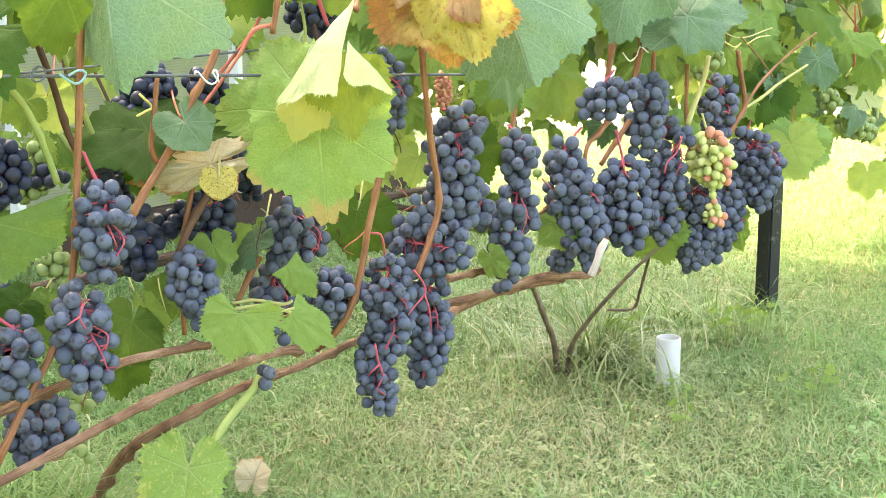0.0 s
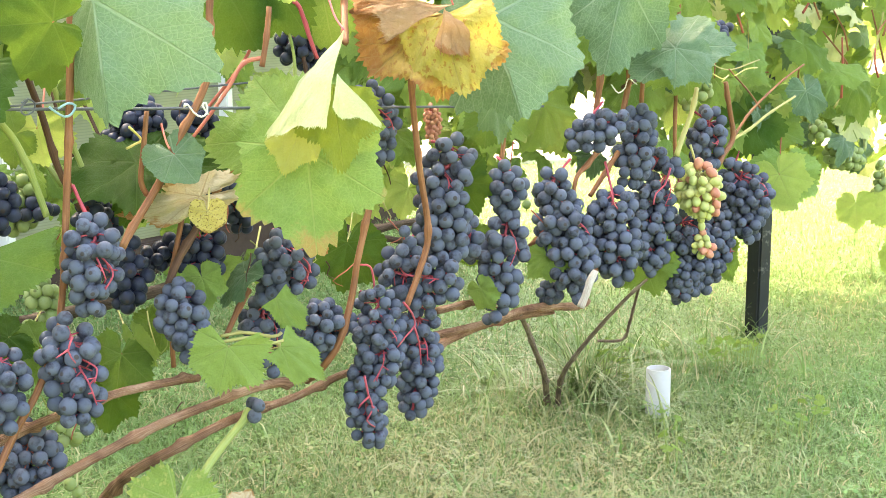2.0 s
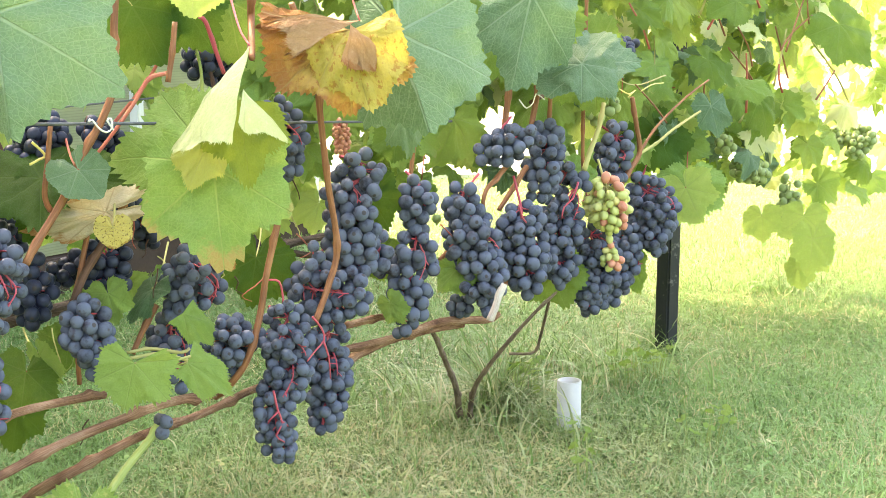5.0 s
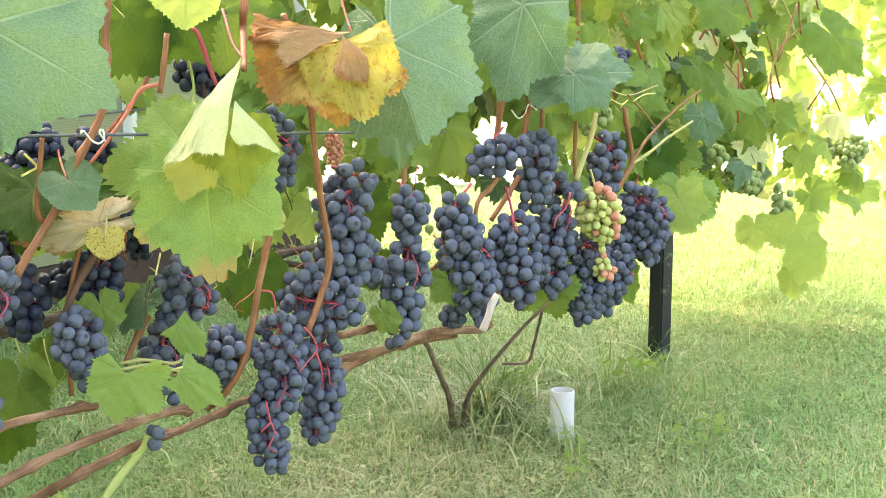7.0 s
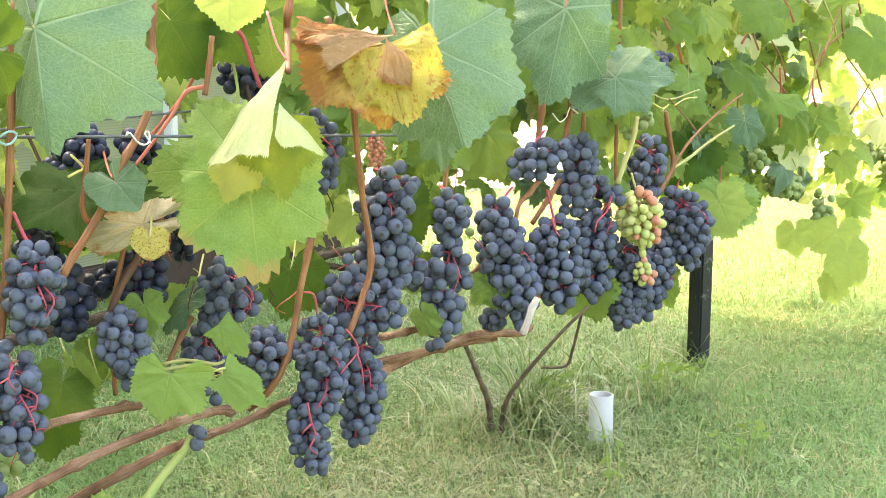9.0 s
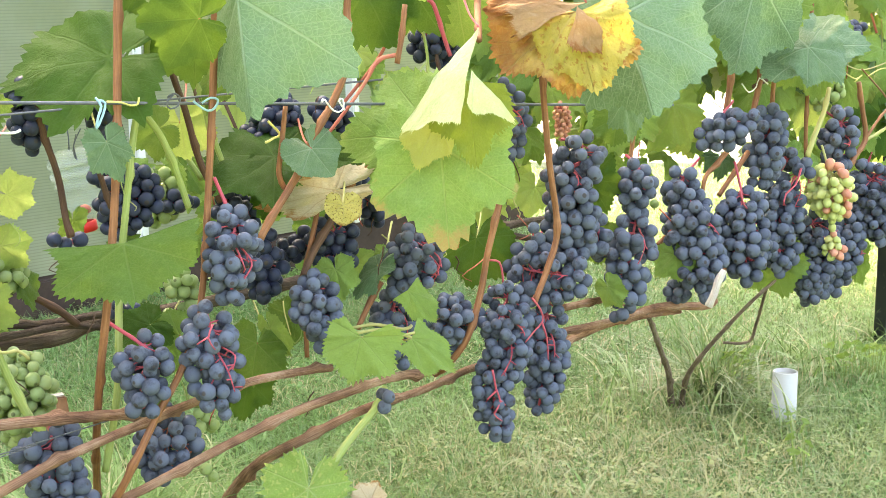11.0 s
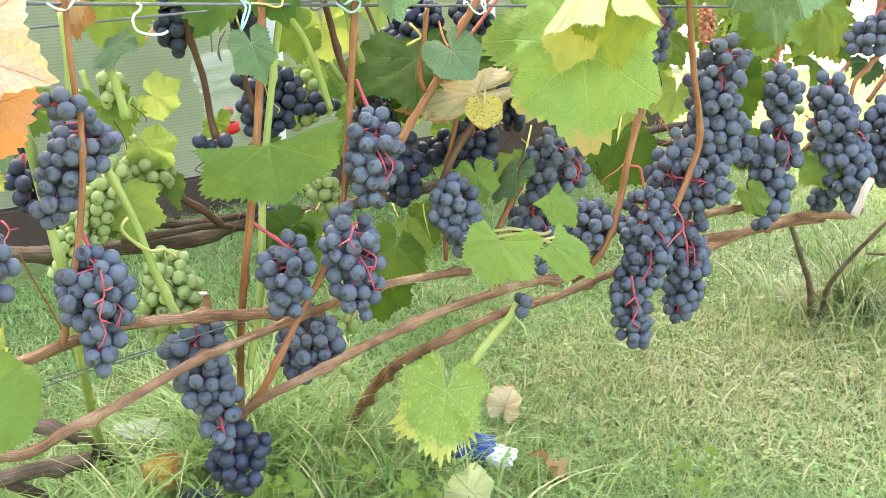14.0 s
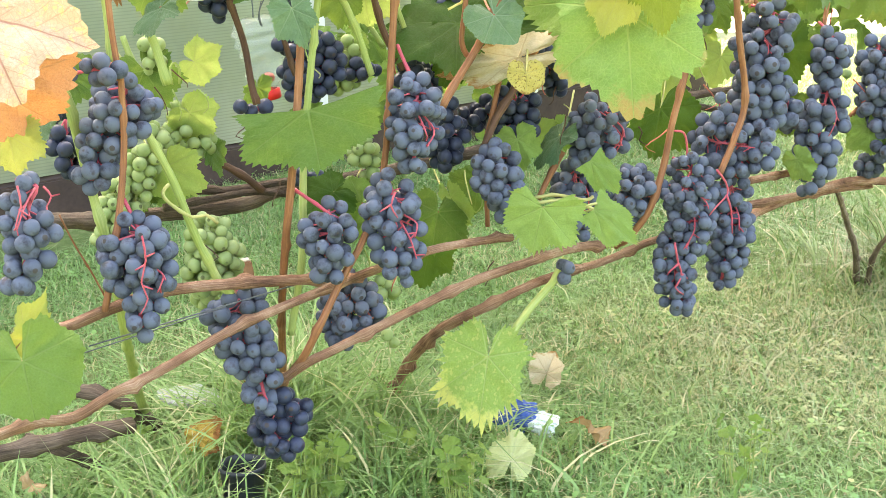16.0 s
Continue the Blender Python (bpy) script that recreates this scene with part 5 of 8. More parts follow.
grape_bunch([(0.252, 1.953, 0.428, 0.022), (0.252, 1.948, 0.405, 0.035), (0.254, 1.941, 0.373, 0.038), (0.257, 1.935, 0.342, 0.032), (0.262, 1.929, 0.317, 0.016)], "blue-black grapes with pale waxy bloom on a crimson stalk", BERRY_DARK, 0.0093, 124, stalk=(0.242, 1.967, 0.472))
grape_bunch([(0.295, 2.018, 0.348, 0.02), (0.276, 1.998, 0.322, 0.018)], "blue-black grapes with pale waxy bloom on a crimson stalk", BERRY_DARK, 0.0079, 125)
grape_bunch([(0.336, 2.088, 0.459, 0.023), (0.349, 2.084, 0.441, 0.025), (0.326, 2.076, 0.4, 0.032), (0.324, 2.068, 0.363, 0.035), (0.324, 2.061, 0.33, 0.032), (0.329, 2.056, 0.306, 0.018)], "blue-black grapes with pale waxy bloom on a crimson stalk", BERRY_DARK, 0.0091, 126, stalk=(0.313, 2.075, 0.479))
grape_bunch([(0.199, 1.937, 0.51, 0.019), (0.226, 1.938, 0.516, 0.026), (0.25, 1.942, 0.532, 0.023)], "blue-black grapes with pale waxy bloom on a crimson stalk", BERRY_DARK, 0.0093, 127, stalk=(0.239, 1.981, 0.555))
grape_bunch([(0.296, 2.021, 0.521, 0.026), (0.294, 2.014, 0.488, 0.032), (0.287, 2.007, 0.454, 0.027), (0.284, 2.003, 0.435, 0.015)], "blue-black grapes with pale waxy bloom on a crimson stalk", BERRY_DARK, 0.0093, 128, stalk=(0.303, 2.056, 0.544))
grape_bunch([(0.425, 2.164, 0.507, 0.026), (0.422, 2.157, 0.475, 0.032), (0.418, 2.151, 0.447, 0.022)], "blue-black grapes with pale waxy bloom on a crimson stalk", BERRY_DARK, 0.0091, 129, stalk=(0.401, 2.165, 0.525))
grape_bunch([(0.478, 2.225, 0.424, 0.025), (0.496, 2.221, 0.401, 0.043), (0.498, 2.214, 0.369, 0.041), (0.498, 2.208, 0.34, 0.029), (0.503, 2.204, 0.324, 0.013)], "speckled blue-black grapes beside the post", BERRY_DARK, 0.0088, 130, stalk=(0.488, 2.231, 0.455), shrivel=0.15)
grape_bunch([(0.385, 2.15, 0.355, 0.033), (0.397, 2.142, 0.321, 0.039), (0.394, 2.135, 0.285, 0.037), (0.384, 2.129, 0.256, 0.023), (0.377, 2.126, 0.242, 0.012)], "blue-black grapes with pale waxy bloom on a crimson stalk", BERRY_DARK, 0.0088, 131, stalk_mat=STEM_PINK)
grape_bunch([(0.452, 2.2, 0.344, 0.027), (0.446, 2.196, 0.322, 0.036), (0.432, 2.188, 0.285, 0.034), (0.421, 2.18, 0.25, 0.02)], "blue-black grapes with pale waxy bloom on a crimson stalk", BERRY_DARK, 0.0088, 132, stalk_mat=STEM_PINK)
grape_bunch([(0.377, 2.112, 0.281, 0.023), (0.38, 2.115, 0.249, 0.014)], "blue-black grapes with pale waxy bloom on a crimson stalk", BERRY_DARK, 0.0079, 133)
grape_bunch([(0.396, 2.085, 0.440, 0.020), (0.398, 2.086, 0.416, 0.034), (0.407, 2.096, 0.396, 0.028)], "unripe yellow-green and pink grapes in a small bunch", BERRY_PALE, 0.0068, 134, stalk=(0.386, 2.102, 0.48), oval=1.3, tight=2.0, alt=BERRY_PINK, alt_share=0.28, stalk_mat=PETIOLE)
grape_bunch([(0.403, 2.092, 0.377, 0.007), (0.406, 2.095, 0.354, 0.005), (0.411, 2.101, 0.324, 0.017)], "few unripe yellow-green grapes on a trailing stalk", BERRY_PALE, 0.006, 135, oval=1.3, alt=BERRY_PINK, alt_share=0.2, stalk_mat=PETIOLE)
grape_bunch([(-0.079, 1.681, 0.588, 0.02), (-0.068, 1.692, 0.567, 0.026), (-0.061, 1.699, 0.539, 0.023), (-0.061, 1.699, 0.515, 0.015)], "dark grapes in the shade of the leaves", BERRY_DARK, 0.0079, 136)
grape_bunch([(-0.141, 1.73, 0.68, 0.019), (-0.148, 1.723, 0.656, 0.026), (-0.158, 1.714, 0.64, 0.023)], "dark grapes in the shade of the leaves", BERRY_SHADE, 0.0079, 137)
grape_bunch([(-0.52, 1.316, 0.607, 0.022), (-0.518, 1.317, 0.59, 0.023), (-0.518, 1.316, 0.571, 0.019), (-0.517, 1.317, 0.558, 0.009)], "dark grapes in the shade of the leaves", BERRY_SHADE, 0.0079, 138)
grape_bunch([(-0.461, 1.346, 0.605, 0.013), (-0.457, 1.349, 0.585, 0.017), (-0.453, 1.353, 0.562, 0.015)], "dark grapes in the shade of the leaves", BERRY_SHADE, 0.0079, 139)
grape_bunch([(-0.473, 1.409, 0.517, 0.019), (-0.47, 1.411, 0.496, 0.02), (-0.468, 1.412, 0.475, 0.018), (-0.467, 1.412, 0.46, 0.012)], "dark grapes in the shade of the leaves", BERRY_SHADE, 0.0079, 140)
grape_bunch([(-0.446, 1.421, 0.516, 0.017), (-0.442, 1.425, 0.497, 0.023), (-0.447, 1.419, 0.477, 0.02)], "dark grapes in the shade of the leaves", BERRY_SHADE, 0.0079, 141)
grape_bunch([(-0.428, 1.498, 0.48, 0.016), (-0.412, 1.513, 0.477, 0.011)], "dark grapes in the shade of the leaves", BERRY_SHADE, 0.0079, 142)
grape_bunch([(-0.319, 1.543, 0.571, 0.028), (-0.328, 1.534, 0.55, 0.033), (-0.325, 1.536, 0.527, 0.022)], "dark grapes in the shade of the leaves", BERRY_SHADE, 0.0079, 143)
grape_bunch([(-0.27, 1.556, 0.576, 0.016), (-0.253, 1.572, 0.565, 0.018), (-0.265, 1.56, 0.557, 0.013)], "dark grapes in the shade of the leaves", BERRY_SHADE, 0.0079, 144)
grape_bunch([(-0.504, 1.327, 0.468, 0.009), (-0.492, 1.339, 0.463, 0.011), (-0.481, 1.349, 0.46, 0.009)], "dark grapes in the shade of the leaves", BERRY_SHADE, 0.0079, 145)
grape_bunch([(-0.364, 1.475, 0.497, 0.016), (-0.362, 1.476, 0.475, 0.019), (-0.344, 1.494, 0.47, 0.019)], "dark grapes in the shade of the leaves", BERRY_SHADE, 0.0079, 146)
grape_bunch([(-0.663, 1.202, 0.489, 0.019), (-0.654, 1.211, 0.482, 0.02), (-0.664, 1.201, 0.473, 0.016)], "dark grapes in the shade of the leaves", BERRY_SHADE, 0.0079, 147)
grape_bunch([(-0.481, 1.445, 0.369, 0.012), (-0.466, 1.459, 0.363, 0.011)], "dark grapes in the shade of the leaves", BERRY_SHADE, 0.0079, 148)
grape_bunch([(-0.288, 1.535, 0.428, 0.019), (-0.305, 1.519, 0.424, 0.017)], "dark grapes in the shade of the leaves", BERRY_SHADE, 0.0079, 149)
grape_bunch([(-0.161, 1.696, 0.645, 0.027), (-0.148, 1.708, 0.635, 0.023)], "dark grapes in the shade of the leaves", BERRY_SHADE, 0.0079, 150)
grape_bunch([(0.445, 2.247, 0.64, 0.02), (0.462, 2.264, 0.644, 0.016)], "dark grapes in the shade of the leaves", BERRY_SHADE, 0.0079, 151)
grape_bunch([(-0.197, 1.504, 0.256, 0.014), (-0.195, 1.506, 0.247, 0.009)], "two blue-black grapes hanging alone below the arm", BERRY_DARK, 0.0079, 152)
grape_bunch([(-0.001, 1.819, 0.557, 0.01), (0.001, 1.822, 0.542, 0.012), (0, 1.82, 0.524, 0.009)], "dried reddish grape bunch with tiny withered berries", BERRY_PINK, 0.0032, 153, stalk_mat=STEM_RUST)

# unripe and white grapes behind
grape_bunch([(-0.584, 1.379, 0.442, 0.024), (-0.58, 1.381, 0.423, 0.025), (-0.599, 1.364, 0.417, 0.021)], "green unripe grapes hanging behind the ripe row", BERRY_GREEN, 0.0072, 154, stalk_mat=SHOOT, tight=1.8, group="green grape bunches")
grape_bunch([(-0.602, 1.336, 0.429, 0.02), (-0.612, 1.326, 0.407, 0.022), (-0.617, 1.32, 0.384, 0.019), (-0.623, 1.314, 0.361, 0.013)], "green unripe grapes hanging behind the ripe row", BERRY_GREEN, 0.0072, 155, stalk_mat=SHOOT, tight=1.8, group="green grape bunches")
grape_bunch([(-0.635, 1.303, 0.379, 0.02), (-0.636, 1.301, 0.358, 0.019), (-0.639, 1.298, 0.341, 0.013)], "green unripe grapes hanging behind the ripe row", BERRY_GREEN, 0.0072, 156, stalk_mat=SHOOT, tight=1.8, group="green grape bunches")
grape_bunch([(-0.541, 1.312, 0.335, 0.027), (-0.537, 1.315, 0.313, 0.031), (-0.543, 1.309, 0.293, 0.027)], "green unripe grapes hanging behind the ripe row", BERRY_GREEN, 0.0072, 157, stalk_mat=SHOOT, tight=1.8, group="green grape bunches")
grape_bunch([(-0.555, 1.321, 0.264, 0.015), (-0.551, 1.324, 0.245, 0.012)], "green unripe grapes hanging behind the ripe row", BERRY_GREEN, 0.0072, 158, stalk_mat=SHOOT, tight=1.8, group="green grape bunches")
grape_bunch([(-0.425, 1.497, 0.387, 0.019), (-0.418, 1.503, 0.367, 0.015)], "green unripe grapes hanging behind the ripe row", BERRY_GREEN, 0.0072, 159, stalk_mat=SHOOT, tight=1.8, group="green grape bunches")
grape_bunch([(-0.449, 1.504, 0.507, 0.018), (-0.442, 1.51, 0.484, 0.021), (-0.45, 1.502, 0.469, 0.019)], "green unripe grapes hanging behind the ripe row", BERRY_GREEN, 0.0072, 160, stalk_mat=SHOOT, tight=1.8, group="green grape bunches")
grape_bunch([(-0.384, 1.436, 0.189, 0.011)], "green unripe grapes hanging behind the ripe row", BERRY_GREEN, 0.0072, 161, stalk_mat=SHOOT, tight=1.8, group="green grape bunches")
grape_bunch([(-0.395, 1.427, 0.277, 0.009), (-0.388, 1.433, 0.249, 0.012), (-0.378, 1.443, 0.24, 0.011)], "green unripe grapes hanging behind the ripe row", BERRY_GREEN, 0.0072, 162, stalk_mat=SHOOT, tight=1.8, group="green grape bunches")
grape_bunch([(-0.614, 1.26, 0.444, 0.014)], "green unripe grapes hanging behind the ripe row", BERRY_GREEN, 0.0072, 163, stalk_mat=SHOOT, tight=1.8, group="green grape bunches")
grape_bunch([(-0.601, 1.341, 0.51, 0.015), (-0.602, 1.341, 0.527, 0.013)], "green unripe grapes hanging behind the ripe row", BERRY_GREEN, 0.0072, 164, stalk_mat=SHOOT, tight=1.8, group="green grape bunches")
grape_bunch([(-0.648, 1.289, 0.337, 0.012)], "green unripe grapes hanging behind the ripe row", BERRY_GREEN, 0.0072, 165, stalk_mat=SHOOT, tight=1.8, group="green grape bunches")
grape_bunch([(-0.434, 1.487, 0.35, 0.011)], "green unripe grapes hanging behind the ripe row", BERRY_GREEN, 0.0072, 166, stalk_mat=SHOOT, tight=1.8, group="green grape bunches")
grape_bunch([(0.991, 3.065, 0.315, 0.023), (0.99, 3.063, 0.264, 0.028), (0.988, 3.06, 0.207, 0.018)], "green unripe grapes hanging behind the ripe row", BERRY_GREEN, 0.0088, 167, stalk_mat=SHOOT, tight=2.05, group="green grape bunches")
grape_bunch([(0.836, 2.887, 0.369, 0.031), (0.878, 2.926, 0.358, 0.026)], "green unripe grapes hanging behind the ripe row", BERRY_GREEN, 0.0088, 168, stalk_mat=SHOOT, tight=2.05, group="green grape bunches")
grape_bunch([(1.231, 3.291, 0.393, 0.035), (1.211, 3.273, 0.368, 0.027)], "green unripe grapes hanging behind the ripe row", BERRY_GREEN, 0.0088, 169, stalk_mat=SHOOT, tight=2.05, group="green grape bunches")
grape_bunch([(0.38, 2.265, 0.581, 0.027), (0.403, 2.286, 0.57, 0.022)], "green unripe grapes hanging behind the ripe row", BERRY_GREEN, 0.0088, 170, stalk_mat=SHOOT, tight=2.05, group="green grape bunches")
grape_bunch([(0.765, 2.785, 0.428, 0.021)], "green unripe grapes hanging behind the ripe row", BERRY_GREEN, 0.0088, 171, stalk_mat=SHOOT, tight=2.05, group="green grape bunches")
grape_bunch([(1.182, 3.311, 0.391, 0.03)], "green unripe grapes hanging behind the ripe row", BERRY_GREEN, 0.0088, 172, stalk_mat=SHOOT, tight=2.05, group="green grape bunches")
grape_bunch([(0.434, 2.276, 0.548, 0.018)], "green unripe grapes hanging behind the ripe row", BERRY_GREEN, 0.0088, 173, stalk_mat=SHOOT, tight=2.05, group="green grape bunches")
grape_bunch([(0.401, 2.218, 0.534, 0.014)], "green unripe grapes hanging behind the ripe row", BERRY_GREEN, 0.007, 174, stalk_mat=SHOOT, tight=1.8, group="green grape bunches")
grape_bunch([(0.137, 2.029, 0.402, 0.008)], "green unripe grapes hanging behind the ripe row", BERRY_GREEN, 0.007, 175, stalk_mat=SHOOT, tight=1.8, group="green grape bunches")

# leaves that stand out
leaf_to((-0.304, 1.285, 0.706), (-0.288, 1.260, 0.586), (0.15, -0.93, 0.45), "teal", 701, stalk=(-0.332, 1.346, 0.751), label="large blue-green leaf", jag=0.55, cup=0.12, width=1.08, halves=(70, 8), wave=0.03, rings=14)
leaf_to((0.066, 1.625, 0.681), (0.109, 1.590, 0.556), (0.18, -0.94, 0.52), "teal", 702, stalk=(0.064, 1.722, 0.771), label="large blue-green leaf with pale veins", jag=0.55, cup=0.1, width=1.0, halves=(62, 6), wave=0.03, rings=14)
leaf_to((0.258, 1.925, 0.726), (0.232, 1.904, 0.597), (0.24, -0.92, 0.66), "teal", 703, stalk=(0.279, 2.036, 0.788), stalk_mat=STEM_RUST, label="blue-green leaf", jag=0.6, cup=0.12, width=0.8, halves=(35, 10))
leaf_to((0.341, 1.983, 0.627), (0.297, 2.057, 0.686), (-0.16, -0.82, 1.06), "teal", 704, stalk=(0.299, 2.009, 0.585), stalk_mat=CANE, label="dark blue-green leaf", jag=0.6, cup=0.2, width=1.0)
leaf_to((0.336, 1.964, 0.630), (0.384, 1.932, 0.584), (0.23, -0.97, 0.37), "teal", 705, jag=0.5, cup=0.2, width=0.75, arc=110)
leaf_to((0.012, 1.569, 0.686), (-0.085, 1.552, 0.610), (-0.02, -0.97, 0.27), "golden", 706, label="withered golden leaf, scorched and crumpled", width=0.98, cup=0.22, wave=0.05, jag=0.6, round_leaf=0.55, arc=(-60, 118), crumple=0.16, quilt=0.05, rings=16)
leaf_to((0.009, 1.548, 0.684), (0.034, 1.518, 0.590), (-0.17, -0.95, 0.32), "amber", 707, width=0.82, cup=0.28, wave=0.04, jag=0.5, round_leaf=0.6, arc=100, crumple=0.12, quilt=0.05, rings=14)
leaf_to((0.023, 1.554, 0.696), (-0.085, 1.553, 0.702), (-0.16, -0.90, 0.61), "flap", 708, stalk=(0.010, 1.604, 0.743), stalk_mat=STEM_RUST, label="tan curled flap of a withered leaf", width=0.62, cup=0.12, wave=0.05, jag=0.7, arc=(-8, 46), crumple=0.1)
leaf_to((0.013, 1.534, 0.693), (0.048, 1.523, 0.645), (0.43, -0.97, 0.47), "flap", 709, width=0.55, cup=0.3, wave=0.05, jag=0.6, arc=(-62, 30), crumple=0.14)
leaf_to((-0.127, 1.429, 0.551), (-0.117, 1.398, 0.454), (0.00, -0.91, 0.55), "scorched", 710, stalk=(-0.130, 1.558, 0.592), stalk_mat=STEM_RUST, label="large light green leaf with a scorched tip", width=1.03, cup=0.12, wave=0.05, jag=0.7, rings=14, quilt=0.04)
leaf_to((-0.134, 1.459, 0.557), (-0.246, 1.478, 0.558), (-0.25, -0.91, 0.55), "light", 711, width=0.92, cup=0.14, wave=0.05, jag=0.8, arc=112, quilt=0.05)
leaf_to((-0.100, 1.415, 0.620), (-0.088, 1.398, 0.538), (0.25, -1.00, 0.11), "olive", 712, label="inner side of a folded leaf", width=0.72, cup=0.05, wave=0.04, jag=0.8, arc=82, quilt=0.05)
leaf_to((-0.129, 1.414, 0.582), (-0.151, 1.403, 0.531), (-0.20, -0.96, 0.31), "yellow", 713, label="yellow-green leaf edge", width=0.75, cup=0.1, wave=0.04, jag=0.7, arc=70)
leaf_to((-0.087, 1.411, 0.674), (-0.174, 1.377, 0.563), (-0.45, -0.93, 0.45), "pale", 714, stalk=(-0.116, 1.549, 0.720), stalk_mat=STEM_PINK, label="pale folded underside of a leaf", width=0.46, cup=0.06, wave=0.03, arc=(-3, 48), jag=0.3, quilt=0.02)
leaf_to((-0.093, 1.395, 0.632), (-0.048, 1.377, 0.584), (0.50, -0.92, 0.50), "pale", 715, width=0.62, cup=0.06, wave=0.03, arc=(-62, 3), jag=0.4, quilt=0.02)
leaf_to((-0.226, 1.404, 0.493), (-0.224, 1.398, 0.467), (0.00, -0.96, 0.31), "spotted", 716, stalk=(-0.232, 1.460, 0.517), label="small round yellow leaf with brown spots", width=1.2, cup=0.12, round_leaf=True, jag=0.4)
leaf_to((-0.260, 1.416, 0.550), (-0.233, 1.409, 0.518), (0.15, -0.91, 0.55), "teal", 717, stalk=(-0.298, 1.544, 0.575), stalk_mat=STEM_RUST, label="heart-shaped blue-green leaf", width=1.25, cup=0.05, round_leaf=0.8, jag=0.4, halves=(-22, 12))
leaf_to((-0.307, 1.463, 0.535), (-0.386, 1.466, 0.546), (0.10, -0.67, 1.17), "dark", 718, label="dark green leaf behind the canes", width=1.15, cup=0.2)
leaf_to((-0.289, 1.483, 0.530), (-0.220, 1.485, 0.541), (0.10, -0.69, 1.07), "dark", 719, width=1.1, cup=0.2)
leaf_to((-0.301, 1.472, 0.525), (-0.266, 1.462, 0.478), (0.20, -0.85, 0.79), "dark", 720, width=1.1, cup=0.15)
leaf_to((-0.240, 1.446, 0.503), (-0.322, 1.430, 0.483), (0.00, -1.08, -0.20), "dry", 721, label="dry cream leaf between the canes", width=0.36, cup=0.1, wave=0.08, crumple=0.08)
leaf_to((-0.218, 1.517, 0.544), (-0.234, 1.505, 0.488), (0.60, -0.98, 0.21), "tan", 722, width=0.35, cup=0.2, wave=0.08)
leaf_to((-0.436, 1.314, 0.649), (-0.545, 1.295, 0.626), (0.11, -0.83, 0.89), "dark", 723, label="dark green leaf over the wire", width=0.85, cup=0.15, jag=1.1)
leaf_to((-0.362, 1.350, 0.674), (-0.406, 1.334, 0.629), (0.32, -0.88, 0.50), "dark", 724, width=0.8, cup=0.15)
leaf(vine, (-0.336, 1.269, 0.686), (-88, 4, -155), 0.06, "dark", 179, stalk=(-0.313, 1.458, 0.666), stalk_mat=STEM_RUST, jag=0.5, cup=0.1)
leaf(vine, (0.38, 2.132, 0.628), (-78, -10, 175), 0.103, "green", 189, stalk=(0.556, 2.413, 0.589), stalk_mat=PETIOLE)
leaf(vine, (0.248, 2.004, 0.709), (-71, 60, -176), 0.128, "green", 191, stalk=(0.264, 2.138, 0.854), stalk_mat=PETIOLE)
leaf(vine, (-0.15, 1.508, 0.744), (-27, 82, -110), 0.058, "sunny", 217, stalk=(-0.173, 1.635, 0.812), stalk_mat=PETIOLE, round_leaf=True)
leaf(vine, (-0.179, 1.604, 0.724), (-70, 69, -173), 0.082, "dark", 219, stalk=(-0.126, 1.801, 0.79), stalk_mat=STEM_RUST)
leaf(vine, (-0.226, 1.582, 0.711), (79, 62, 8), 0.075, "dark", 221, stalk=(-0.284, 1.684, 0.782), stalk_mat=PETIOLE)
leaf(vine, (-0.129, 1.676, 0.717), (98, 81, 3), 0.079, "green", 223, stalk=(-0.196, 1.761, 0.782), stalk_mat=PETIOLE)
leaf_to((-0.205, 1.375, 0.361), (-0.216, 1.365, 0.312), (0.10, -0.91, 0.55), "light", 791, stalk=(-0.153, 1.406, 0.359), label="light green toothed leaf", width=1.0, cup=0.1, arc=128, jag=1.0, wave=0.06)
leaf_to((-0.156, 1.404, 0.353), (-0.106, 1.397, 0.319), (0.30, -0.89, 0.60), "light", 792, stalk=(-0.186, 1.433, 0.343), width=0.5, arc=100, cup=0.1)
leaf_to((-0.163, 1.434, 0.398), (-0.128, 1.427, 0.362), (0.20, -0.92, 0.50), "light", 793, width=0.45, arc=95, cup=0.15)
leaf(vine, (-0.409, 1.246, 0.48), (24, 66, -50), 0.062, "green", 229, label="large green leaf seen half edge-on", cup=0.05, fold=8, width=1.5, arc=100)
leaf(vine, (-0.589, 0.999, 0.311), (11, 60, -49), 0.07, "green", 231, stalk=(-0.676, 1.089, 0.35), stalk_mat=PETIOLE, label="large rounded green leaf over the grass", cup=0.1, round_leaf=True)
leaf(vine, (-0.59, 0.992, 0.595), (55, 11, 8), 0.089, "pink", 233, stalk=(-0.716, 1.056, 0.642), stalk_mat=STEM_RUST, label="pale pink withered leaf with red veins", cup=0.2, wave=0.1, fold=12, jag=0.5)
leaf(vine, (-0.594, 0.997, 0.542), (101, -10, 36), 0.077, "orange", 235, stalk=(-0.723, 1.054, 0.495), stalk_mat=PETIOLE, label="orange underside of a withered leaf", cup=0.15, wave=0.08, width=0.9)
leaf(vine, (-0.592, 1.021, 0.496), (41, 79, -40), 0.034, "yellow", 237, stalk=(-0.644, 1.152, 0.51), stalk_mat=STEM_RUST)
leaf(vine, (-0.602, 1.027, 0.32), (111, -49, 52), 0.045, "yellow", 239, stalk=(-0.688, 1.116, 0.235), stalk_mat=PETIOLE, width=0.6)
leaf(vine, (-0.601, 1.097, 0.499), (-25, 50, -141), 0.036, "teal", 241, stalk=(-0.658, 1.222, 0.52), stalk_mat=PETIOLE, width=0.6)
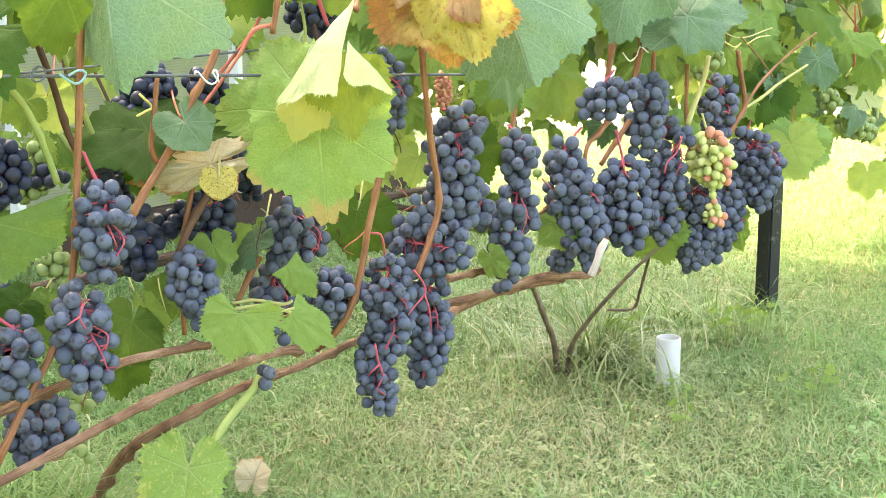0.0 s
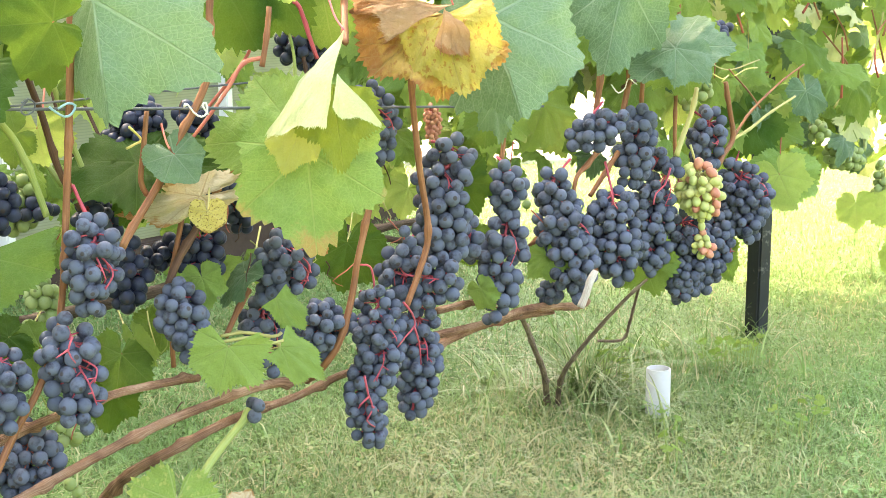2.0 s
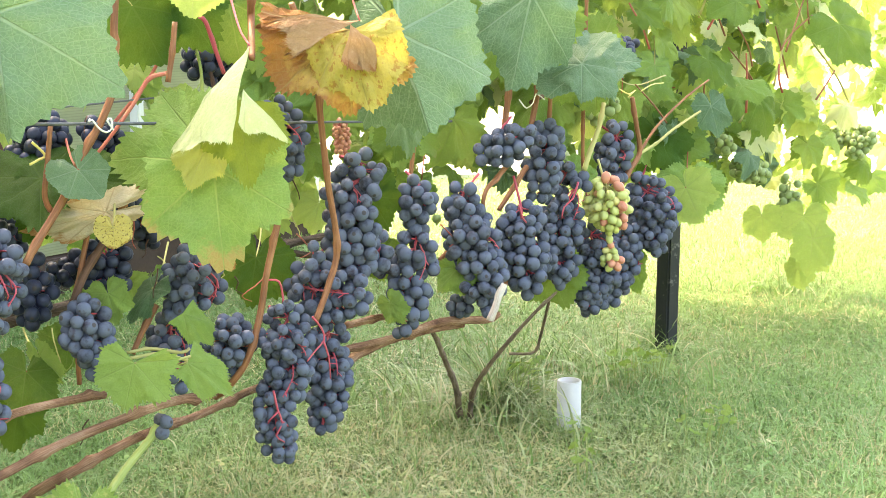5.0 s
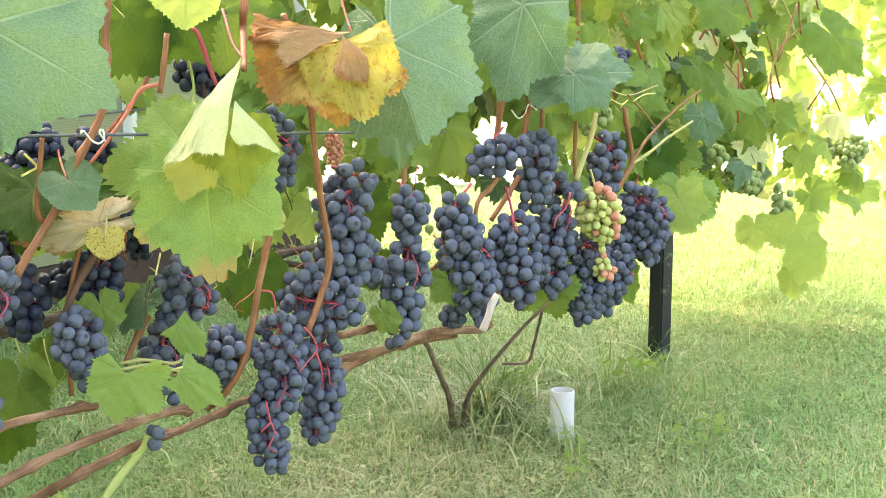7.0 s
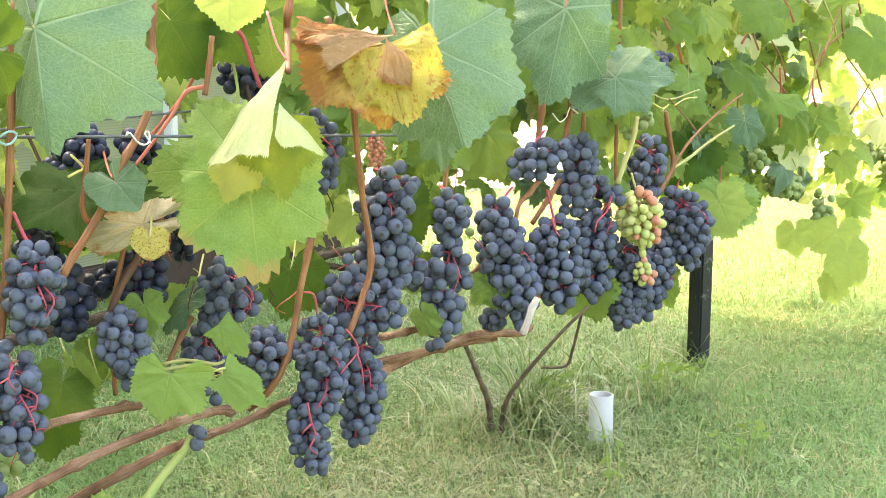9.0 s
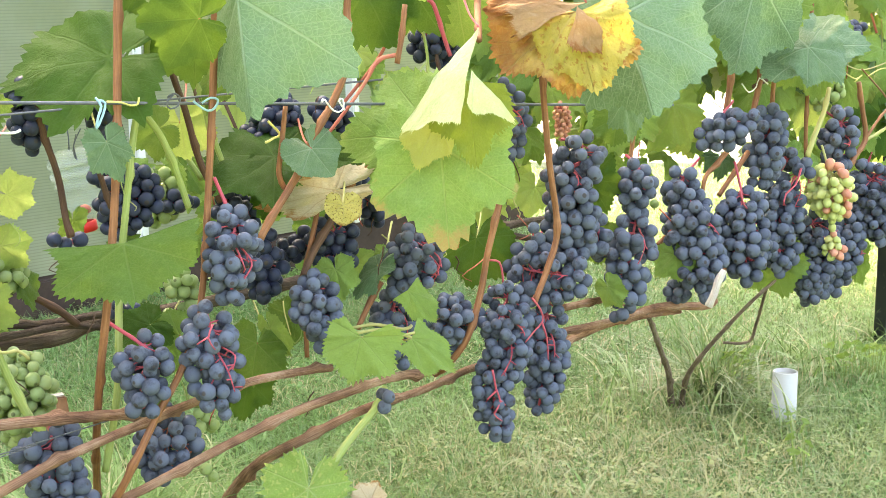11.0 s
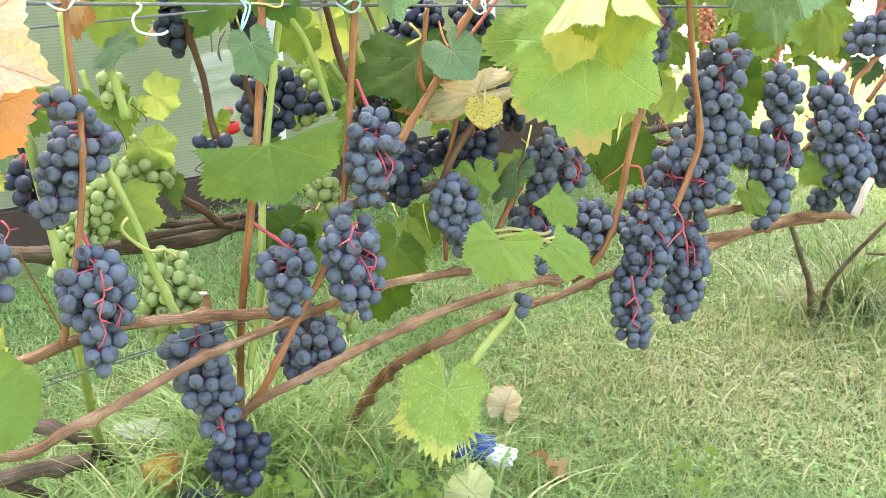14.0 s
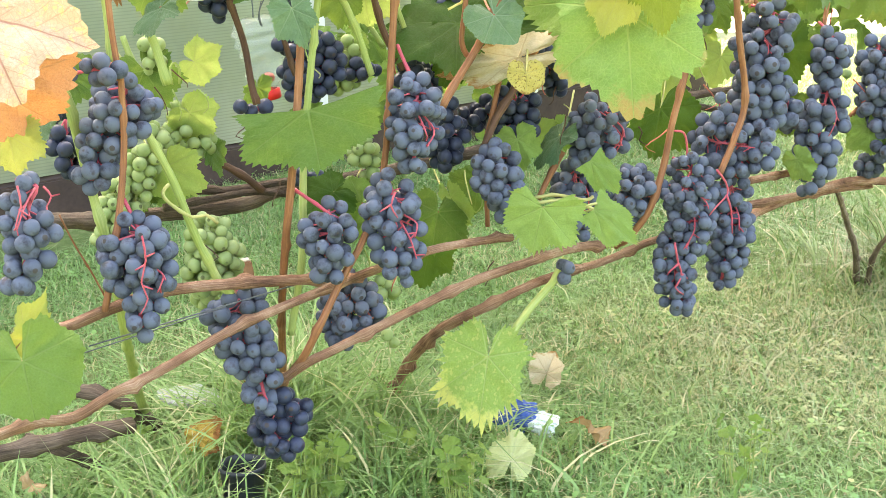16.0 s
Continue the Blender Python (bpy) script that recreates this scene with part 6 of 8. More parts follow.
leaf(vine, (-0.267, 1.398, 0.188), (-18, 63, -99), 0.074, "margin", 242, stalk=(-0.252, 1.425, 0.197), label="hanging leaf, green with a yellow margin", cup=0.12, wave=0.08, jag=1.6, width=0.86)
leaf(vine, (-0.131, 1.468, 0.468), (103, 66, 3), 0.039, "autumn", 243, label="scorched brown tip of a leaf", cup=0.4, wave=0.1, width=0.5, jag=0.9, arc=105)
leaf(vine, (-0.115, 1.487, 0.488), (32, 76, -33), 0.036, "autumn", 244, cup=0.3, wave=0.1, width=0.35, jag=0.9, arc=100)
leaf(vine, (-0.333, 1.466, 0.329), (-28, 72, -117), 0.05, "green", 246, stalk=(-0.325, 1.623, 0.337), stalk_mat=STEM_RUST)
leaf(vine, (-0.318, 1.47, 0.345), (104, 58, -12), 0.043, "light", 248, stalk=(-0.364, 1.576, 0.364), stalk_mat=PETIOLE, width=0.5)
leaf(vine, (-0.35, 1.495, 0.279), (-35, 71, -114), 0.045, "dark", 250, stalk=(-0.391, 1.606, 0.298), stalk_mat=PETIOLE)
leaf(vine, (-0.295, 1.504, 0.35), (-65, 28, -163), 0.038, "green", 251)
leaf(vine, (-0.246, 1.475, 0.411), (52, 72, -28), 0.037, "light", 252, width=0.8)
leaf(vine, (-0.204, 1.508, 0.409), (-18, 49, -160), 0.046, "teal", 254, stalk=(-0.204, 1.651, 0.435), stalk_mat=PETIOLE, width=0.7)
leaf(vine, (-0.406, 1.418, 0.349), (-63, 37, -154), 0.046, "green", 256, stalk=(-0.397, 1.58, 0.332), stalk_mat=STEM_RUST)
leaf(vine, (-0.436, 1.413, 0.361), (-45, 27, -157), 0.042, "dark", 258, stalk=(-0.44, 1.565, 0.362), stalk_mat=PETIOLE)
leaf(vine, (-0.417, 1.237, 0.575), (53, 69, -14), 0.036, "teal", 262, stalk=(-0.47, 1.35, 0.601), stalk_mat=PETIOLE, fold=10, width=0.8)
leaf(vine, (-0.568, 1.372, 0.506), (91, 23, 18), 0.032, "sunny", 263)
leaf(vine, (-0.408, 1.459, 0.572), (67, 80, -18), 0.045, "sunny", 265, stalk=(-0.434, 1.594, 0.612), stalk_mat=STEM_RUST)
leaf(vine, (-0.425, 1.442, 0.568), (-74, 29, -162), 0.036, "green", 266)
leaf(vine, (-0.555, 1.255, 0.612), (-69, 67, -147), 0.05, "green", 268, stalk=(-0.612, 1.379, 0.661), stalk_mat=PETIOLE)
leaf(vine, (-0.545, 1.238, 0.576), (-28, 38, -153), 0.039, "teal", 270, stalk=(-0.564, 1.392, 0.584), stalk_mat=STEM_RUST, width=0.6)
leaf(vine, (-0.56, 1.169, 0.633), (54, 86, -51), 0.05, "tan", 272, stalk=(-0.633, 1.281, 0.679), stalk_mat=PETIOLE, width=0.6)
leaf(vine, (-0.556, 1.228, 0.67), (-72, 76, -149), 0.052, "dark", 274, stalk=(-0.585, 1.378, 0.719), stalk_mat=STEM_RUST)
leaf(vine, (-0.574, 1.364, 0.454), (86, 43, 12), 0.035, "sunny", 275)
leaf(vine, (-0.587, 1.326, 0.405), (47, 77, -40), 0.046, "sunny", 277, stalk=(-0.662, 1.429, 0.425), stalk_mat=PETIOLE)
leaf(vine, (-0.36, 1.445, 0.627), (-51, 68, -159), 0.047, "green", 279, stalk=(-0.364, 1.599, 0.666), stalk_mat=STEM_RUST, width=0.6)
leaf(vine, (-0.608, 1.336, 0.502), (82, 63, 7), 0.046, "green", 281, stalk=(-0.692, 1.436, 0.522), stalk_mat=PETIOLE)
leaf(vine, (0.155, 1.871, 0.357), (52, 75, -51), 0.04, "light", 282, label="small light green leaf")
leaf(vine, (0.061, 1.755, 0.336), (86, 58, -22), 0.035, "light", 283, width=0.7)
leaf(vine, (0.47, 2.24, 0.296), (81, 75, -54), 0.06, "green", 285, stalk=(0.463, 2.334, 0.343), stalk_mat=PETIOLE, width=0.6)
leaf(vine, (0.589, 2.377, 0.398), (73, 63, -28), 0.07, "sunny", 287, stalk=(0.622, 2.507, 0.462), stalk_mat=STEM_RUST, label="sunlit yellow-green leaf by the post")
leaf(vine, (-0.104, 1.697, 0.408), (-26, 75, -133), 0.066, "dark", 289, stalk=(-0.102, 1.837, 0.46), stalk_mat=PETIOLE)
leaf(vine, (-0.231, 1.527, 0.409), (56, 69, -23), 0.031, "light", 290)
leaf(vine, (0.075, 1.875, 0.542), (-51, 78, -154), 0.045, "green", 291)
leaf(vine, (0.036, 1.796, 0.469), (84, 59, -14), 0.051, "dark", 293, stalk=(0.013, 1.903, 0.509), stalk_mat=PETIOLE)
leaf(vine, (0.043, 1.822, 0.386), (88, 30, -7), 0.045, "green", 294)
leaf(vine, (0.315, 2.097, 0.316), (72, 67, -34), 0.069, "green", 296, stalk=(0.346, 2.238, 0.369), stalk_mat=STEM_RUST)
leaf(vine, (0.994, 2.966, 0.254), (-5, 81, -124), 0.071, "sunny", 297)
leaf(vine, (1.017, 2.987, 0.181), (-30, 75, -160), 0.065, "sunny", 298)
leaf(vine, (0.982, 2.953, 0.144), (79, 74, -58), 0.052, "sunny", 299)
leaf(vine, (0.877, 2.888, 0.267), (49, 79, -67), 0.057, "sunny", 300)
leaf(vine, (0.077, 1.733, 0.58), (34, 79, -27), 0.059, "teal", 302, stalk=(0.078, 1.86, 0.639), stalk_mat=PETIOLE, width=0.6)

# leaves round the post
leaf_to((0.574, 2.500, 0.472), (0.587, 2.544, 0.561), (0.04, -0.91, 0.66), "green", 761, label="broad green leaf before the post", width=1.25, cup=0.15)
leaf_to((0.553, 2.453, 0.487), (0.592, 2.437, 0.410), (0.13, -0.95, 0.47), "dark", 762, width=0.9, cup=0.15)
leaf_to((0.609, 2.414, 0.405), (0.614, 2.381, 0.334), (0.23, -0.95, 0.47), "light", 763, label="light green leaf beside the grapes", width=1.1, cup=0.12)
leaf_to((0.584, 2.538, 0.701), (0.616, 2.524, 0.631), (0.13, -0.95, 0.47), "sunny", 764, width=0.6, cup=0.2)
leaf_to((0.538, 2.491, 0.586), (0.593, 2.479, 0.541), (-0.06, -0.90, 0.66), "light", 765, width=0.7, cup=0.2)
leaf_to((0.695, 2.482, 0.716), (0.635, 2.492, 0.745), (-0.06, -0.88, 0.76), "green", 766, width=1.0, cup=0.2)
leaf_to((0.657, 2.518, 0.610), (0.715, 2.507, 0.570), (0.14, -0.90, 0.76), "green", 767, width=0.7, cup=0.25)
leaf_to((0.648, 2.454, 0.533), (0.665, 2.443, 0.477), (0.23, -0.97, 0.37), "teal", 768, width=0.8, cup=0.15)
leaf_to((0.731, 2.555, 0.562), (0.795, 2.549, 0.554), (-0.06, -0.86, 0.86), "light", 769, width=0.6, cup=0.2)
leaf_to((0.791, 2.648, 0.534), (0.814, 2.633, 0.458), (0.23, -0.97, 0.37), "green", 770, width=0.6, cup=0.2)
leaf_to((1.012, 2.859, 0.669), (1.081, 2.840, 0.587), (0.13, -0.95, 0.47), "green", 771, width=0.8, cup=0.2)
leaf_to((0.907, 2.643, 0.260), (0.901, 2.631, 0.190), (0.13, -0.93, 0.56), "sunny", 772, width=0.9, cup=0.2)
# stalks of the upper leaves
cane([(0.529, 2.427, 0.634, 0.0022), (0.513, 2.412, 0.67, 0.0018), (0.483, 2.383, 0.712, 0.0015)], STEM_RUST, "petiole", seed=599, knots=0.0)
cane([(0.769, 2.702, 0.482, 0.0024), (0.797, 2.729, 0.509, 0.0021), (0.828, 2.759, 0.543, 0.0018)], PETIOLE, "petiole", seed=600, knots=0.0)
cane([(0.842, 2.751, 0.74, 0.0021), (0.793, 2.704, 0.78, 0.0018), (0.714, 2.627, 0.827, 0.0014)], CANE, "petiole", seed=601, knots=0.0)
cane([(0.979, 2.922, 0.638, 0.0022), (0.962, 2.905, 0.683, 0.0019), (0.955, 2.899, 0.738, 0.0016)], CANE, "petiole", seed=602, knots=0.0)
cane([(0.83, 2.806, 0.702, 0.0025), (0.808, 2.786, 0.738, 0.0021), (0.762, 2.743, 0.78, 0.0018)], STEM_RUST, "petiole", seed=603, knots=0.0)
cane([(0.852, 2.856, 0.514, 0.0022), (0.824, 2.83, 0.564, 0.0019), (0.76, 2.772, 0.624, 0.0015)], CANE, "petiole", seed=604, knots=0.0)
cane([(0.849, 2.698, 0.731, 0.0024), (0.857, 2.706, 0.784, 0.0021), (0.892, 2.742, 0.849, 0.0018)], PETIOLE, "petiole", seed=605, knots=0.0)
cane([(0.821, 2.637, 0.721, 0.0023), (0.84, 2.657, 0.749, 0.002), (0.876, 2.694, 0.783, 0.0017)], PETIOLE, "petiole", seed=606, knots=0.0)
cane([(0.883, 2.863, 0.543, 0.0026), (0.899, 2.879, 0.595, 0.0022), (0.914, 2.894, 0.659, 0.0019)], PETIOLE, "petiole", seed=607, knots=0.0)
cane([(0.944, 2.87, 0.659, 0.0026), (0.918, 2.845, 0.709, 0.0022), (0.874, 2.802, 0.768, 0.0018)], PETIOLE, "petiole", seed=608, knots=0.0)
cane([(0.746, 2.747, 0.648, 0.0021), (0.72, 2.723, 0.699, 0.0018), (0.693, 2.699, 0.761, 0.0015)], CANE, "petiole", seed=609, knots=0.0)
cane([(0.833, 2.631, 0.621, 0.002), (0.854, 2.652, 0.669, 0.0017), (0.882, 2.681, 0.729, 0.0015)], CANE, "petiole", seed=610, knots=0.0)
cane([(0.757, 2.615, 0.507, 0.0024), (0.757, 2.616, 0.557, 0.002), (0.752, 2.612, 0.619, 0.0017)], STEM_RUST, "petiole", seed=611, knots=0.0)
cane([(0.538, 2.315, 0.516, 0.0018), (0.51, 2.287, 0.547, 0.0015), (0.469, 2.244, 0.584, 0.0012)], CANE, "petiole", seed=612, knots=0.0)
cane([(0.9, 2.858, 0.53, 0.0026), (0.888, 2.846, 0.557, 0.0022), (0.887, 2.846, 0.588, 0.0019)], STEM_RUST, "petiole", seed=613, knots=0.0)
cane([(0.867, 2.777, 0.618, 0.0021), (0.897, 2.807, 0.65, 0.0018), (0.96, 2.869, 0.688, 0.0016)], CANE, "petiole", seed=614, knots=0.0)
cane([(1.114, 3.062, 0.495, 0.0028), (1.065, 3.015, 0.557, 0.0023), (0.983, 2.936, 0.631, 0.0019)], PETIOLE, "petiole", seed=615, knots=0.0)
cane([(0.857, 2.873, 0.505, 0.0022), (0.838, 2.855, 0.535, 0.0019), (0.82, 2.838, 0.57, 0.0016)], CANE, "petiole", seed=616, knots=0.0)
cane([(0.659, 2.548, 0.531, 0.0019), (0.658, 2.548, 0.558, 0.0017), (0.664, 2.554, 0.59, 0.0014)], CANE, "petiole", seed=617, knots=0.0)
cane([(0.627, 2.463, 0.742, 0.0018), (0.583, 2.419, 0.789, 0.0016), (0.53, 2.366, 0.843, 0.0013)], CANE, "petiole", seed=618, knots=0.0)
cane([(1.046, 3.044, 0.718, 0.0023), (1.027, 3.026, 0.772, 0.002), (1.027, 3.027, 0.839, 0.0017)], CANE, "petiole", seed=619, knots=0.0)
cane([(0.966, 2.842, 0.516, 0.0022), (0.992, 2.868, 0.541, 0.0019), (1.022, 2.898, 0.573, 0.0016)], CANE, "petiole", seed=620, knots=0.0)
cane([(0.932, 2.928, 0.555, 0.0022), (0.913, 2.911, 0.604, 0.0019), (0.889, 2.89, 0.663, 0.0016)], CANE, "petiole", seed=621, knots=0.0)
cane([(0.787, 2.691, 0.591, 0.002), (0.774, 2.679, 0.629, 0.0018), (0.738, 2.644, 0.675, 0.0015)], CANE, "petiole", seed=622, knots=0.0)
cane([(0.648, 2.497, 0.666, 0.0022), (0.677, 2.527, 0.704, 0.0019), (0.708, 2.558, 0.752, 0.0016)], STEM_RUST, "petiole", seed=623, knots=0.0)
cane([(0.638, 2.525, 0.686, 0.0022), (0.65, 2.537, 0.712, 0.0019), (0.663, 2.55, 0.745, 0.0016)], PETIOLE, "petiole", seed=624, knots=0.0)
cane([(-0.151, 1.566, 0.442, 0.0009), (-0.141, 1.576, 0.427, 0.0008), (-0.133, 1.584, 0.408, 0.0006), (-0.147, 1.57, 0.401, 0.0005)], PETIOLE, "tendril", seed=625, knots=0.0, sides=6)
cane([(-0.345, 1.404, 0.393, 0.0008), (-0.352, 1.397, 0.385, 0.0007), (-0.351, 1.397, 0.372, 0.0006), (-0.358, 1.39, 0.366, 0.0005)], SHOOT, "tendril", seed=626, knots=0.0, sides=6)
cane([(-0.488, 1.175, 0.51, 0.0007), (-0.483, 1.18, 0.502, 0.0006), (-0.482, 1.181, 0.493, 0.0005), (-0.486, 1.178, 0.488, 0.0004)], SHOOT, "tendril", seed=627, knots=0.0, sides=6)
cane([(-0.269, 1.524, 0.595, 0.0008), (-0.271, 1.522, 0.589, 0.0007), (-0.272, 1.52, 0.581, 0.0006), (-0.272, 1.52, 0.577, 0.0005)], CANE_DARK, "tendril", seed=628, knots=0.0, sides=6)
cane([(-0.526, 1.242, 0.355, 0.0008), (-0.52, 1.248, 0.344, 0.0007), (-0.511, 1.257, 0.33, 0.0006), (-0.521, 1.247, 0.326, 0.0004)], CANE_DARK, "tendril", seed=629, knots=0.0, sides=6)
cane([(-0.432, 1.224, 0.417, 0.0007), (-0.434, 1.223, 0.409, 0.0006), (-0.438, 1.218, 0.4, 0.0005), (-0.439, 1.218, 0.394, 0.0004)], CANE_DARK, "tendril", seed=630, knots=0.0, sides=6)
cane([(-0.067, 1.751, 0.505, 0.001), (-0.06, 1.758, 0.493, 0.0008), (-0.054, 1.764, 0.477, 0.0007), (-0.053, 1.765, 0.469, 0.0006)], CANE_DARK, "tendril", seed=631, knots=0.0, sides=6)
cane([(0.131, 1.85, 0.422, 0.001), (0.142, 1.862, 0.41, 0.0009), (0.153, 1.873, 0.395, 0.0008), (0.144, 1.864, 0.389, 0.0006)], STEM_RUST, "tendril", seed=632, knots=0.0, sides=6)
cane([(-0.187, 1.522, 0.525, 0.0009), (-0.188, 1.522, 0.512, 0.0007), (-0.193, 1.516, 0.497, 0.0006), (-0.195, 1.515, 0.488, 0.0005)], STEM_RUST, "tendril", seed=633, knots=0.0, sides=6)
cane([(-0.584, 1.212, 0.374, 0.0008), (-0.591, 1.204, 0.366, 0.0006), (-0.594, 1.201, 0.354, 0.0005), (-0.592, 1.203, 0.347, 0.0004)], PETIOLE, "tendril", seed=634, knots=0.0, sides=6)
cane([(-0.432, 1.328, 0.516, 0.0008), (-0.43, 1.331, 0.509, 0.0007), (-0.423, 1.338, 0.5, 0.0006), (-0.424, 1.336, 0.496, 0.0004)], PETIOLE, "tendril", seed=635, knots=0.0, sides=6)
cane([(0.204, 1.901, 0.42, 0.0011), (0.195, 1.892, 0.409, 0.0009), (0.186, 1.883, 0.395, 0.0008), (0.205, 1.903, 0.382, 0.0006)], PETIOLE, "tendril", seed=636, knots=0.0, sides=6)
cane([(-0.55, 1.222, 0.504, 0.0007), (-0.545, 1.226, 0.494, 0.0006), (-0.542, 1.229, 0.482, 0.0005), (-0.542, 1.229, 0.476, 0.0004)], CANE_DARK, "tendril", seed=637, knots=0.0, sides=6)
cane([(0.471, 2.271, 0.275, 0.0013), (0.468, 2.268, 0.266, 0.0011), (0.459, 2.259, 0.255, 0.0009), (0.476, 2.276, 0.244, 0.0007)], STEM_RUST, "tendril", seed=638, knots=0.0, sides=6)
cane([(-0.218, 1.487, 0.487, 0.0008), (-0.218, 1.487, 0.477, 0.0007), (-0.22, 1.484, 0.465, 0.0006), (-0.217, 1.488, 0.457, 0.0005)], STEM_RUST, "tendril", seed=639, knots=0.0, sides=6)
cane([(-0.581, 1.156, 0.453, 0.0007), (-0.577, 1.16, 0.447, 0.0006), (-0.574, 1.162, 0.438, 0.0005), (-0.577, 1.16, 0.435, 0.0004)], STEM_RUST, "tendril", seed=640, knots=0.0, sides=6)
cane([(-0.211, 1.609, 0.426, 0.0009), (-0.204, 1.616, 0.418, 0.0008), (-0.2, 1.62, 0.407, 0.0007), (-0.194, 1.625, 0.401, 0.0005)], PETIOLE, "tendril", seed=641, knots=0.0, sides=6)
cane([(-0.599, 1.217, 0.35, 0.0008), (-0.603, 1.214, 0.344, 0.0007), (-0.604, 1.212, 0.336, 0.0005), (-0.608, 1.209, 0.332, 0.0004)], STEM_RUST, "tendril", seed=642, knots=0.0, sides=6)
cane([(-0.552, 1.271, 0.513, 0.0008), (-0.547, 1.276, 0.506, 0.0007), (-0.541, 1.281, 0.498, 0.0005), (-0.541, 1.281, 0.494, 0.0004)], CANE_DARK, "tendril", seed=643, knots=0.0, sides=6)
cane([(-0.283, 1.462, 0.366, 0.0009), (-0.282, 1.462, 0.354, 0.0007), (-0.283, 1.461, 0.339, 0.0006), (-0.289, 1.455, 0.332, 0.0005)], SHOOT, "tendril", seed=644, knots=0.0, sides=6)
cane([(-0.565, 1.132, 0.535, 0.0007), (-0.564, 1.132, 0.53, 0.0006), (-0.564, 1.132, 0.524, 0.0005), (-0.564, 1.133, 0.52, 0.0004)], SHOOT, "tendril", seed=645, knots=0.0, sides=6)
cane([(-0.632, 1.127, 0.523, 0.0007), (-0.632, 1.127, 0.515, 0.0006), (-0.629, 1.129, 0.504, 0.0005), (-0.631, 1.128, 0.499, 0.0004)], CANE_DARK, "tendril", seed=646, knots=0.0, sides=6)
cane([(0.086, 1.813, 0.362, 0.001), (0.088, 1.814, 0.349, 0.0009), (0.091, 1.818, 0.333, 0.0007), (0.081, 1.808, 0.327, 0.0006)], PETIOLE, "tendril", seed=647, knots=0.0, sides=6)
cane([(-0.053, 1.657, 0.443, 0.0009), (-0.044, 1.666, 0.432, 0.0008), (-0.037, 1.673, 0.418, 0.0007), (-0.05, 1.66, 0.413, 0.0005)], STEM_RUST, "tendril", seed=648, knots=0.0, sides=6)
cane([(-0.512, 1.173, 0.51, 0.0007), (-0.509, 1.176, 0.5, 0.0006), (-0.507, 1.178, 0.488, 0.0005), (-0.509, 1.176, 0.481, 0.0004)], SHOOT, "tendril", seed=649, knots=0.0, sides=6)
cane([(-0.349, 1.416, 0.348, 0.0008), (-0.352, 1.413, 0.338, 0.0007), (-0.358, 1.407, 0.326, 0.0006), (-0.359, 1.406, 0.318, 0.0005)], CANE_DARK, "tendril", seed=650, knots=0.0, sides=6)
cane([(-0.332, 1.346, 0.438, 0.0008), (-0.327, 1.352, 0.43, 0.0007), (-0.321, 1.357, 0.421, 0.0006), (-0.328, 1.351, 0.418, 0.0004)], STEM_RUST, "tendril", seed=651, knots=0.0, sides=6)
cane([(0.145, 1.935, 0.361, 0.0011), (0.154, 1.945, 0.351, 0.0009), (0.169, 1.96, 0.337, 0.0008), (0.167, 1.957, 0.331, 0.0006)], CANE_DARK, "tendril", seed=652, knots=0.0, sides=6)
cane([(-0.484, 1.29, 0.459, 0.0008), (-0.487, 1.286, 0.454, 0.0007), (-0.494, 1.28, 0.447, 0.0006), (-0.483, 1.29, 0.441, 0.0004)], CANE_DARK, "tendril", seed=653, knots=0.0, sides=6)
cane([(-0.387, 1.343, 0.322, 0.0008), (-0.383, 1.347, 0.31, 0.0007), (-0.382, 1.349, 0.297, 0.0006), (-0.387, 1.343, 0.291, 0.0005)], SHOOT, "tendril", seed=654, knots=0.0, sides=6)
cane([(-0.079, 1.621, 0.359, 0.0009), (-0.068, 1.632, 0.345, 0.0008), (-0.057, 1.644, 0.326, 0.0007), (-0.064, 1.636, 0.319, 0.0005)], PETIOLE, "tendril", seed=655, knots=0.0, sides=6)
cane([(-0.215, 1.571, 0.453, 0.0009), (-0.218, 1.568, 0.446, 0.0008), (-0.218, 1.567, 0.437, 0.0006), (-0.222, 1.564, 0.433, 0.0005)], CANE_DARK, "tendril", seed=656, knots=0.0, sides=6)
cane([(-0.631, 1.152, 0.526, 0.0007), (-0.628, 1.155, 0.52, 0.0006), (-0.63, 1.152, 0.512, 0.0005), (-0.623, 1.159, 0.507, 0.0004)], SHOOT, "tendril", seed=657, knots=0.0, sides=6)
cane([(-0.282, 1.531, 0.256, 0.0009), (-0.288, 1.525, 0.248, 0.0008), (-0.288, 1.525, 0.235, 0.0007), (-0.291, 1.521, 0.229, 0.0005)], CANE_DARK, "tendril", seed=658, knots=0.0, sides=6)
cane([(-0.344, 1.329, 0.311, 0.0008), (-0.346, 1.326, 0.301, 0.0007), (-0.351, 1.321, 0.289, 0.0006), (-0.352, 1.32, 0.282, 0.0005)], STEM_RUST, "tendril", seed=659, knots=0.0, sides=6)
cane([(-0.357, 1.386, 0.472, 0.0008), (-0.359, 1.384, 0.467, 0.0007), (-0.356, 1.386, 0.46, 0.0006), (-0.364, 1.379, 0.457, 0.0004)], PETIOLE, "tendril", seed=660, knots=0.0, sides=6)
cane([(-0.62, 1.071, 0.402, 0.0007), (-0.624, 1.068, 0.394, 0.0006), (-0.625, 1.066, 0.384, 0.0005), (-0.628, 1.063, 0.379, 0.0004)], STEM_RUST, "tendril", seed=661, knots=0.0, sides=6)
cane([(-0.06, 1.667, 0.467, 0.0009), (-0.057, 1.671, 0.456, 0.0008), (-0.05, 1.678, 0.442, 0.0007), (-0.052, 1.675, 0.436, 0.0005)], PETIOLE, "tendril", seed=662, knots=0.0, sides=6)
